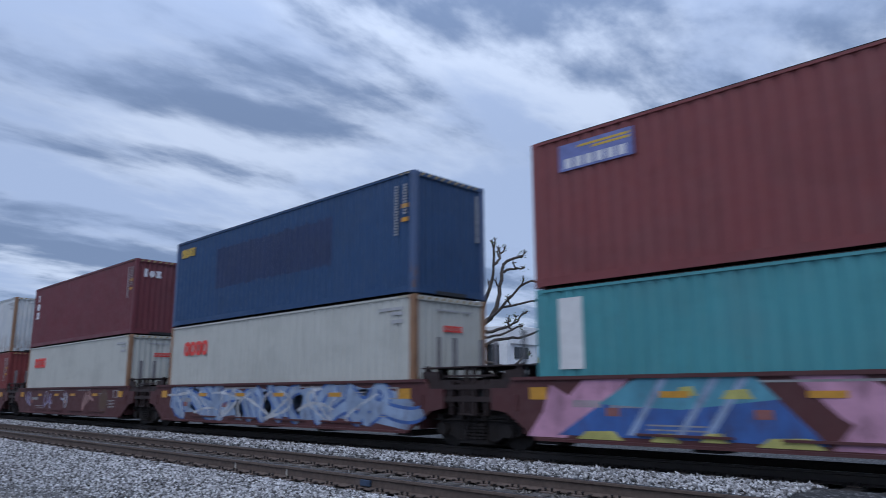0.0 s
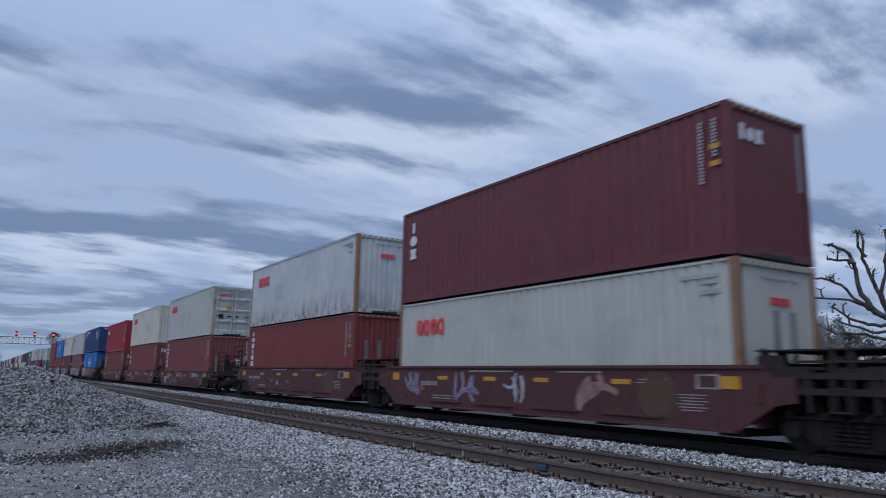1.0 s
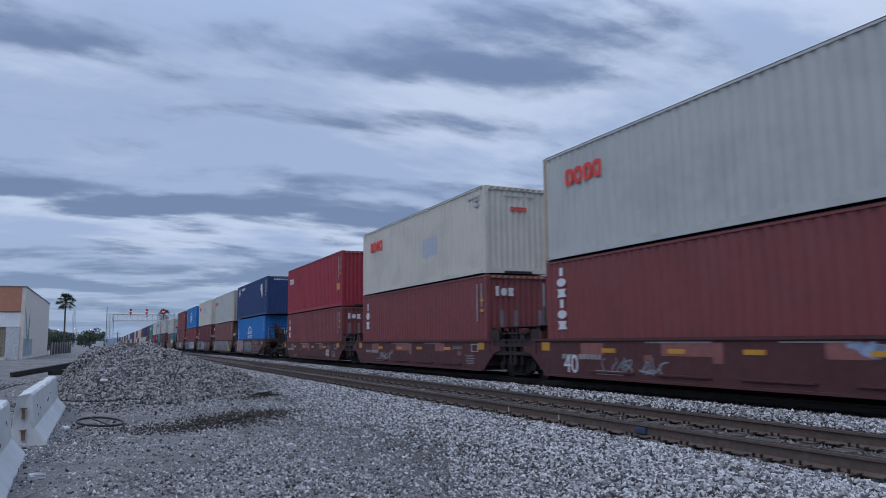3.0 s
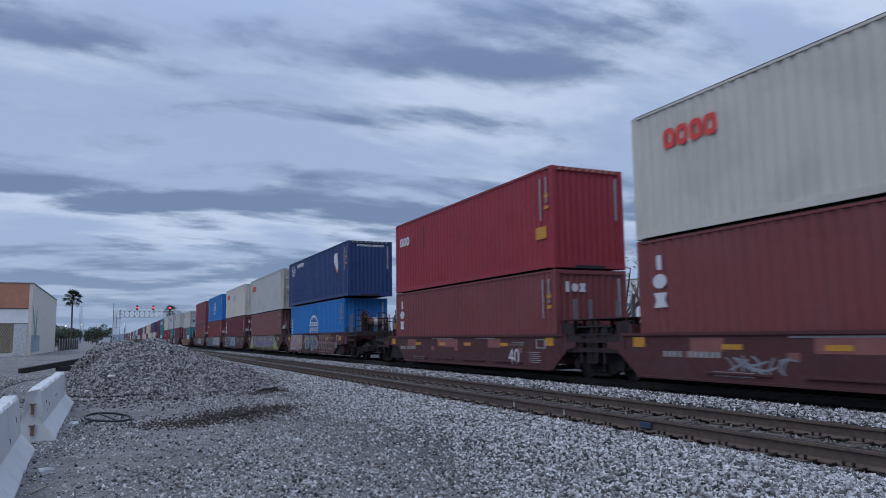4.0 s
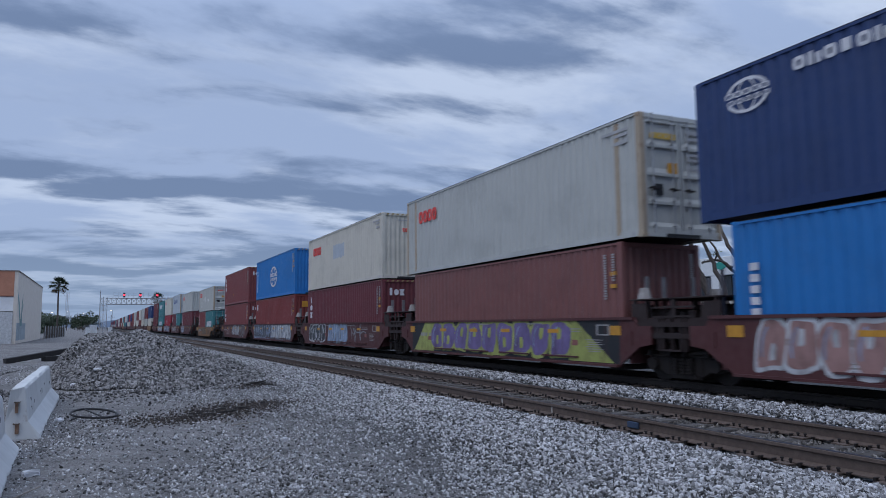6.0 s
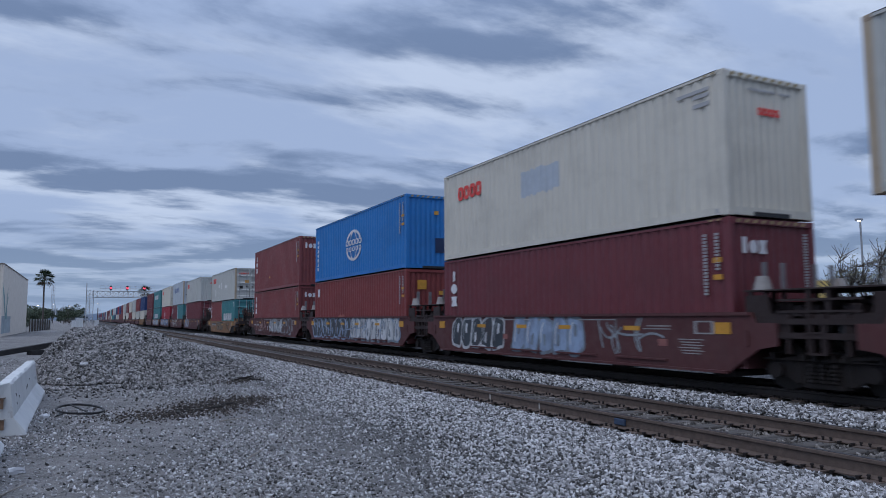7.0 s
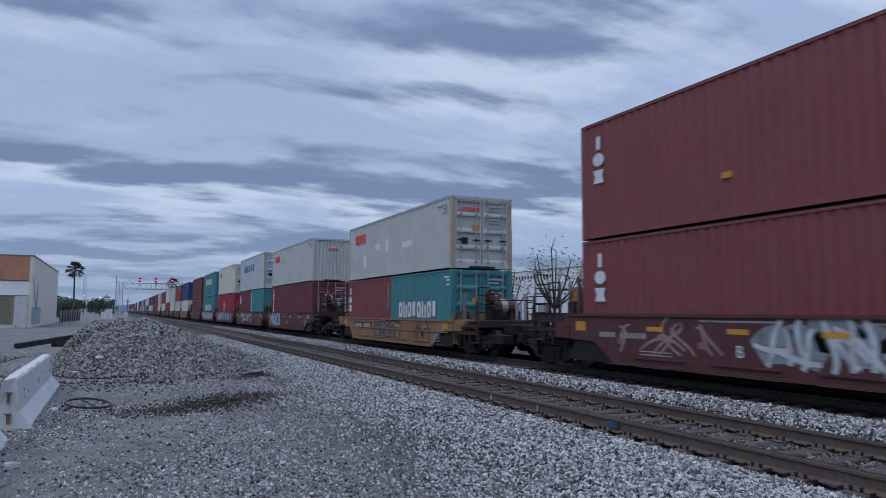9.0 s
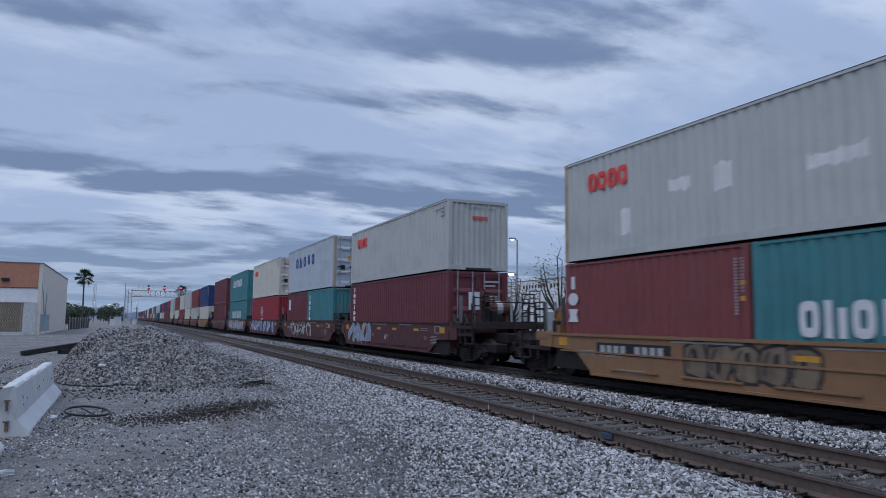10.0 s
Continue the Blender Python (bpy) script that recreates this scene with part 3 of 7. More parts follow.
def make_container(kind, paint_mat, length, height, doors, label, marks, post_mat=None, near=True):
    """A shipping container: x across, y from its leading end back, z up from its floor."""
    key = (paint_mat.name, length, height)
    c = thing("shipping_container", label, "container", group="containers on the train")
    post_mat = post_mat or paint_mat
    P, name = paint_mat, paint_mat.name
    pz0, ph = 0.17, height - 0.17 - 0.06

    def side():
        bm = corrugated(length - 0.30, ph, 0.276, 0.036, pz0)
        bmesh.ops.translate(bm, verts=bm.verts, vec=(-W2 + 0.012, 0.15, 0))
        return mesh_of("side_panel", bm, P)

    def end():
        bm = corrugated(2 * W2 - 0.28, ph, 0.22, 0.04, pz0)
        bm.transform(Matrix.Translation((W2 - 0.14, 0.035, 0)) @ pose(0, 0, 0, 0, 0, 90))
        return mesh_of("end_wall", bm, P)

    s = cached(("side", *key), side)
    piece("side_panel", s, c)
    turn = Matrix.Translation((0, length, 0)) @ pose(0, 0, 0, 0, 0, 180)
    piece("side_panel", s, c, m=turn)
    e = cached(("end", *key), end)
    piece("end_wall", e, c, m=turn)
    piece("roof", cached(("roof", *key), lambda: mesh_of("roof", boxes((-W2 + 0.06, W2 - 0.06, 0.06, length - 0.06, height - 0.05, height - 0.025)), P)), c)
    piece("floor", cached(("cfloor", *key), lambda: mesh_of("floor", boxes((-W2 + 0.06, W2 - 0.06, 0.06, length - 0.06, 0.10, 0.15)), DARKSTEEL)), c)

    # thin dark strip added for the shaded line along the top rail
    piece("roof_lip", cached(("edge_shade", length, height), lambda: mesh_of("roof_lip", boxes((-W2 - 0.002, -W2 + 0.05, 0.15, length - 0.15, height - 0.0135, height)), DARKSTEEL)), c)

    def rails():
        return mesh_of("top_rail", boxes((-W2, -W2 + 0.06, 0.1, length - 0.1, height - 0.065, height - 0.012)), P)

    def low():
        return mesh_of("bottom_rail", boxes((-W2 + 0.004, -W2 + 0.05, 0.1, length - 0.1, 0.03, 0.18)), P)

    for key2, make in (("top_rail", rails), ("bottom_rail", low)):
        me = cached((key2, *key), make)
        piece(key2, me, c), piece(key2, me, c, m=turn)
    for nm, z0, z1 in (("header", height - 0.12, height - 0.012), ("sill", 0.02, 0.18)):
        me = cached((nm, *key), lambda: mesh_of(nm, boxes((-W2 + 0.1, W2 - 0.1, 0.006, 0.09, z0, z1)), P))
        piece(nm, me, c), piece(nm, me, c, m=turn)
    post = cached(("post", post_mat.name, height), lambda: mesh_of("corner_post", boxes((-W2 + 0.002, -W2 + 0.15, 0.002, 0.16, 0.1, height - 0.1), bevel=0.012), post_mat))
    cast = cached(("casting", post_mat.name), lambda: mesh_of("corner_casting", casting(), post_mat))
    ends = [0.0, length - 0.162] if length < 13 else [0.0, 0.76, length - 0.922, length - 0.162]
    for y in ends:
        for sx in (0, 1):
            piece("corner_post", post, c, m=Matrix.Translation((0, y, 0)) if not sx else Matrix.Translation((0, y + 0.162, 0)) @ pose(0, 0, 0, 0, 0, 180))
    for y in (0.089, length - 0.089):
        for x in (-W2 + 0.081, W2 - 0.081):
            for z in (0.059, height - 0.059):
                piece("corner_casting", cast, c, m=pose(x, y, z))
    if doors:
        lw = W2 - 0.15
        leaf = cached(("leaf", *key), lambda: mesh_of("door", door_leaf(lw, ph), P))
        for x in (-lw - 0.004, 0.004):
            d = piece("door", leaf, c, m=pose(x, 0.03, pz0))
            gk = cached(("gasket", ph), lambda: mesh_of("gasket", gasket(lw, ph), BLACK))
            piece("gasket", gk, d, "black rubber door seal")
            for f in (0.22, 0.78):
                bar = cached(("bar", ph), lambda: mesh_of("locking_bar", tube(bmesh.new(), (0, 0, -0.06), (0, 0, ph + 0.06), 0.02, n=8), GALV))
                piece("locking_bar", bar, d, "galvanised locking bar", pose(f * lw, -0.022, 0))
                kp = cached(("keeper", ph), lambda: mesh_of("bar_keeper", boxes(*[(-0.05, 0.05, -0.012, 0.02, ph * q - 0.035, ph * q + 0.035) for q in (0.03, 0.25, 0.75, 0.97)]), BLACK))
                piece("bar_keeper", kp, d, m=pose(f * lw, 0, 0))
                hd = cached("handle", lambda: mesh_of("door_handle", boxes((-0.16, 0.16, -0.045, -0.02, -0.02, 0.02), (-0.04, 0.04, -0.035, 0.0, -0.05, 0.05), bevel=0.004), DARKSTEEL))
                piece("door_handle", hd, d, m=pose(f * lw, -0.006, ph * 0.36))
    else:
        piece("end_wall", e, c)
    if near and height > 2.8 and not doors:
        def stripes():
            bm = bmesh.new()
            for q in range(9):
                x = -W2 + 0.2 + q * 0.23
                prism(bm, [(x, height - 0.10), (x + 0.1, height - 0.10), (x + 0.14, height - 0.03), (x + 0.04, height - 0.03)], "y", 0.002, 0.02)
            for q in range(2):
                box(bm, -W2 - 0.003, -W2 + 0.02, 0.2 + q * 0.2, 0.3 + q * 0.2, height - 0.055, height - 0.02)
            return mesh_of("warning_stripes", bm, LETTEROCHRE)
        piece("warning_stripes", cached(("stripes", height), stripes), c, "worn ochre warning stripes")

    # black slabs stand in for the shade of the underframe tunnel below the sill
    for y0, y1 in ((0.004, 0.02), (length - 0.02, length - 0.004)):
        me = cached(("recess", y0), lambda: mesh_of("sill_recess", boxes((-0.52, 0.52, y0 - 0.002, y1 + 0.002, 0.012, 0.10)), BLACK))
        piece("sill_recess", me, c)
    for mk in marks:
        mk(c, length, height)
    return c


# painted marks; d puts them just proud of the panel they are on
def side_bars(rows, mat, name="marking"):
    """rows of (y0, y1, z0, z1) on the side that faces -x."""
    def put(c, L, H):
        bm = bmesh.new()
        for y0, y1, z0, z1 in rows:
            box(bm, -W2 - 0.003, -W2 + 0.011, y0 * L, y1 * L, z0 * H, z1 * H)
        part(name, bm, mat, c)
    return put


def end_bars(rows, mat, name="marking", proud=0.0):
    """rows of (x0, x1, z0, z1) as shares of the leading end."""
    def put(c, L, H):
        bm = bmesh.new()
        for x0, x1, z0, z1 in rows:
            box(bm, -W2 + x0 * 2 * W2, -W2 + x1 * 2 * W2, 0.022 - proud, 0.034, z0 * H, z1 * H)
        part(name, bm, mat, c)
    return put


def logo_row(y1, z0, w, h, mat, n=4, gap=0.25):
    """A maker's word on the side as n plain blocks, the first nearest the trailing end; metres."""
    def put(c, L, H):
        bm = bmesh.new()
        for i in range(n):
            a = y1 * L - w * i / n
            b = a - w / n * (1 - gap)
            if i % 2 == 0 or n < 5:
                ring(bm, a, b, z0 * H, z0 * H + h)
            elif i % 4 == 1:
                q = (a - b) * 0.36
                box(bm, -W2 - 0.003, -W2 + 0.011, a - q, a, z0 * H, z0 * H + h), box(bm, -W2 - 0.003, -W2 + 0.011, b, b + q, z0 * H, z0 * H + h * 0.8)
            else:
                box(bm, -W2 - 0.003, -W2 + 0.011, b + (a - b) * 0.2, a - (a - b) * 0.1, z0 * H + h * 0.1, z0 * H + h)
        part("logo", bm, mat, c)
    return put


def ring(bm, a, b, z0, z1, t=0.34):
    """A hollow rounded block on the -x side."""
    cy, cz, ry, rz = (a + b) / 2, (z0 + z1) / 2, abs(a - b) / 2, (z1 - z0) / 2
    n = 12
    pts = []
    for k in range(n):
        u = 2 * math.pi * k / n
        cu, su = math.cos(u), math.sin(u)
        e = 0.6
        pts.append((math.copysign(abs(cu) ** e, cu), math.copysign(abs(su) ** e, su)))
    o = [bm.verts.new((-W2 - 0.003, cy + ry * p, cz + rz * q)) for p, q in pts]
    inn = [bm.verts.new((-W2 - 0.003, cy + ry * (1 - 2 * t) * p, cz + rz * (1 - t * 1.5) * q)) for p, q in pts]
    o2 = [bm.verts.new((-W2 + 0.011, v.co.y, v.co.z)) for v in o]
    for k in range(n):
        j = (k + 1) % n
        bm.faces.new((o[k], o[j], inn[j], inn[k]))
        bm.faces.new((o[k], o2[k], o2[j], o[j]))


def logo_column(y, z1, w, h, mat, n=3):
    """A maker's word set upright near the trailing end, as n plain stacked blocks; metres."""
    def put(c, L, H):
        bm = bmesh.new()
        for i in range(n):
            top = z1 * H - h * i / n
            bot = top - h / n * 0.78
            yc, hh = y * L, top - bot
            if i % 3 == 1:
                prism(bm, [(yc + w * 0.48 * math.cos(q * math.pi / 8), (bot + top) / 2 + hh * 0.5 * math.sin(q * math.pi / 8)) for q in range(16)], "x", -W2 - 0.003, -W2 + 0.011)
            elif i % 3 == 0:
                box(bm, -W2 - 0.003, -W2 + 0.011, yc - w * 0.16, yc + w * 0.16, bot, top)
            else:
                prism(bm, [(yc + w * u, bot + hh * v) for u, v in ((-.46, 0), (.46, 0), (.3, .5), (.46, 1), (-.46, 1), (-.3, .5))], "x", -W2 - 0.003, -W2 + 0.011)
        part("logo", bm, mat, c)
    return put


def globe(y, z, r, mat):
    """A globe badge: arcs above and below two plain bars."""
    def put(c, L, H):
        bm = bmesh.new()

        def arc(rad, t, u0, u1, sq=1.0):
            n = 10
            vs = []
            for k in range(n + 1):
                u = u0 + (u1 - u0) * k / n
                for q in (rad, rad - t):
                    vs.append(bm.verts.new((-W2 - 0.003, y * L - math.cos(u) * q * sq * 1.5, z * H + math.sin(u) * q)))
            for k in range(n):
                bm.faces.new((vs[2 * k], vs[2 * k + 1], vs[2 * k + 3], vs[2 * k + 2]))
        for u0, u1 in ((0.42, math.pi - 0.42), (math.pi + 0.42, 2 * math.pi - 0.42)):
            arc(r, r * 0.16, u0, u1), arc(r * 0.97, r * 0.13, u0, u1, 0.45)
        for k in range(5):
            a = y * L + r * (1.5 - k * 0.61)
            ring(bm, a, a - r * 0.54, z * H + 0.02 * r, z * H + 0.38 * r, 0.26)
            ring(bm, a - 0.05, a - 0.05 - r * 0.42, z * H - 0.38 * r, z * H - 0.08 * r, 0.26)
        part("logo", bm, mat, c, "white globe badge")
    return put


def id_marks(light=LETTERGREY, extra=True):
    """Number columns near the leading end, and small yellow stickers."""
    rng = random.Random(3)
    rows = []
    for col, (z0, z1) in ((0.052, (0.50, 0.90)), (0.027, (0.66, 0.90))):
        z = z1
        while z > z0:
            rows.append((col - 0.0034, col + 0.0034, z - 0.016, z))
            z -= 0.0235
    bars = side_bars(rows, light, "number_marking")
    st = side_bars([(0.018, 0.036, 0.70, 0.735), (0.018, 0.036, 0.585, 0.62)], YELLOW, "sticker")
    ends = end_bars([(0.875, 0.915, z / 100, z / 100 + 0.014) for z in range(50, 92, 2)], light, "number_marking")

    def put(c, L, H):
        bars(c, L, H), ends(c, L, H)
        if extra:
            st(c, L, H)
    return put


def small_id(light=LETTERGREY):
    return side_bars([(0.03, 0.10, 0.885, 0.91), (0.03, 0.065, 0.845, 0.87), (0.03, 0.065, 0.78, 0.81)], light, "number_marking")


def end_word(x0, x1, z0, z1, mat, n=3):
    """A maker's word on the leading end as n plain shapes: a slab, rounded frames, a waisted block."""
    def put(c, L, H):
        bm = bmesh.new()
        for i in range(n):
            a, w = -W2 + 2 * W2 * (x0 + (x1 - x0) * i / n), 2 * W2 * (x1 - x0) / n * 0.86
            b, h = z0 * H, (z1 - z0) * H
            if n == 3 and i == 0:
                shapes = [((.3, 0), (.8, 0), (.8, 1), (.3, 1))]
            elif n == 3 and i == 2:
                shapes = [((0, 0), (1, 0), (.8, .42), (1, .84), (0, .84), (.2, .42))]
            elif n == 3:
                shapes = [tuple((0.5 + 0.5 * math.cos(q * math.pi / 6), 0.42 + 0.42 * math.sin(q * math.pi / 6)) for q in range(12))]
            else:
                shapes = [((0, 0), (1, 0), (1, .22), (0, .22)), ((0, .64), (1, .64), (1, .86), (0, .86)), ((0, .22), (.3, .22), (.3, .64), (0, .64)), ((.7, .22), (1, .22), (1, .64), (.7, .64))]
            for sh in shapes:
                prism(bm, [(a + u * w, b + v * h) for u, v in sh], "y", 0.020, 0.034)
        part("logo", bm, mat, c)
    return put


def door_marks(word=None):
    rows = [(0.60, 0.86, 0.86, 0.885), (0.60, 0.78, 0.81, 0.832), (0.60, 0.82, 0.68, 0.70), (0.60, 0.80, 0.64, 0.66), (0.60, 0.82, 0.56, 0.58), (0.60, 0.78, 0.50, 0.52)]
    put1 = end_bars(rows, LETTERGREY, "number_marking", 0.002)
    put2 = end_bars([(0.16, 0.27, 0.34, 0.43)], BLACK, "sticker", 0.002)
    put3 = end_bars([(0.34, 0.46, 0.52, 0.61)], YELLOW, "sticker", 0.002)
    put4 = end_word(0.14, 0.46, 0.80, 0.855, word, 4) if word else None

    def put(c, L, H):
        put1(c, L, H), put2(c, L, H), put3(c, L, H)
        if put4:
            put4(c, L, H)
    return put


OO = [logo_row(0.914, 0.655, 1.6, 0.46, LETTERRED, 4, 0.10), small_id(), side_bars([(0.02, 0.026, 0.02, 0.05)], LETTERGREY)]
OO_END = [end_word(0.40, 0.66, 0.72, 0.78, LETTERRED, 4), end_bars([(0.30, 0.62, 0.885, 0.90), (0.66, 0.80, 0.885, 0.90)], LETTERGREY)]
TEX = [logo_column(0.941, 0.87, 0.44, 1.25, LETTERWHITE, 3), id_marks(), end_word(0.12, 0.44, 0.76, 0.87, LETTERWHITE, 3)]
TRI = [logo_column(0.941, 0.93, 0.42, 1.7, LETTERWHITE, 6), id_marks()]
H1, H2 = 2.896, 2.591      # high-cube and standard heights
F40, F20, F45 = 12.19, 6.06, 13.72


def CON(kind, mat, label, marks, h=H1, length=F40, doors=False, post=None):
    return dict(kind=kind, mat=mat, label=label, marks=marks, h=h, length=length, doors=doors, post=post)


def patches(rows, mat):
    """Rolled-on overpaint that follows the pressings, with an uneven edge; shares of the side."""
    def put(c, L, H):
        rng = random.Random(len(rows) * 7 + int(rows[0][0] * 100))
        n = max(2, int(round((L - 0.30) / 0.276)))
        p = (L - 0.30) / n
        prof = [(0.15 + (i + f) * p, d) for i in range(n) for f, d in ((0.13, 0.0), (0.37, 0.036), (0.63, 0.036), (0.87, 0.0))]
        for y0, y1, z0, z1 in rows:
            bm = bmesh.new()
            vs = []
            for y, d in prof:
                if y0 * L <= y <= y1 * L:
                    x = -W2 + 0.012 + d - 0.0025
                    vs.append((bm.verts.new((x, y, z0 * H + rng.uniform(-0.05, 0.05))), bm.verts.new((x, y, z1 * H + rng.uniform(-0.05, 0.05)))))
            for a, q in zip(vs, vs[1:]):
                bm.faces.new((a[0], q[0], q[1], a[1]))
            if vs:
                part("repainted_patch", bm, mat, c)
    return put


DARKBLUE = paint("overpainted_blue", (0.008, 0.024, 0.085), 0.05, 0.2)
PALEPATCH = plain("pale_patch", (0.68, 0.68, 0.67), 0.6, 0, 0.1, 5)
BLUEPATCH = plain("washed_blue_patch", (0.40, 0.445, 0.50), 0.6, 0, 0.1, 5)
ORANGE = plain("orange_badge", (0.75, 0.22, 0.06), 0.5, 0, 0.1, 6)


def diamond_badge(c, L, H):
    y, z, w, h = 0.16 * L, 0.66 * H, 0.45, 0.55
    bm = prism(bmesh.new(), [(y - w * 0.4, z + h), (y + w * 0.9, z + h * 0.9), (y + w, z + h * 0.2), (y - w * 0.5, z - h), (y - w * 0.8, z - h * 0.5)], "x", -W2 - 0.003, -W2 + 0.011)
    part("badge", bm, LETTERWHITE, c, "white and orange badge")
    bm = prism(bmesh.new(), [(y + w, z + h * 0.15), (y + w * 0.8, z + h * 0.05), (y - w * 0.6, z - h * 0.9), (y - w * 0.5, z - h * 1.08)], "x", -W2 - 0.006, -W2 + 0.011)
    part("badge_edge", bm, ORANGE, c)


def boxed_sign(c, L, H):
    part("placard", boxes((-W2 - 0.006, -W2 + 0.011, 0.815 * L, 0.945 * L, 0.75 * H, 0.93 * H)), plain("blue_violet_sign", (0.16, 0.19, 0.42), 0.5), c, "blue and white placard with a yellow streak")
    bm = bmesh.new()
    for i in range(6):
        a = 0.935 * L - i * 0.23
        box(bm, -W2 - 0.009, -W2, a - 0.16, a, 0.765 * H, 0.83 * H)
    part("logo", bm, LETTERWHITE, c)
    part("logo", boxes((-W2 - 0.009, -W2, 0.82 * L, 0.885 * L, 0.865 * H, 0.88 * H), (-W2 - 0.009, -W2, 0.82 * L, 0.91 * L, 0.89 * H, 0.905 * H)), LETTERYEL, c)


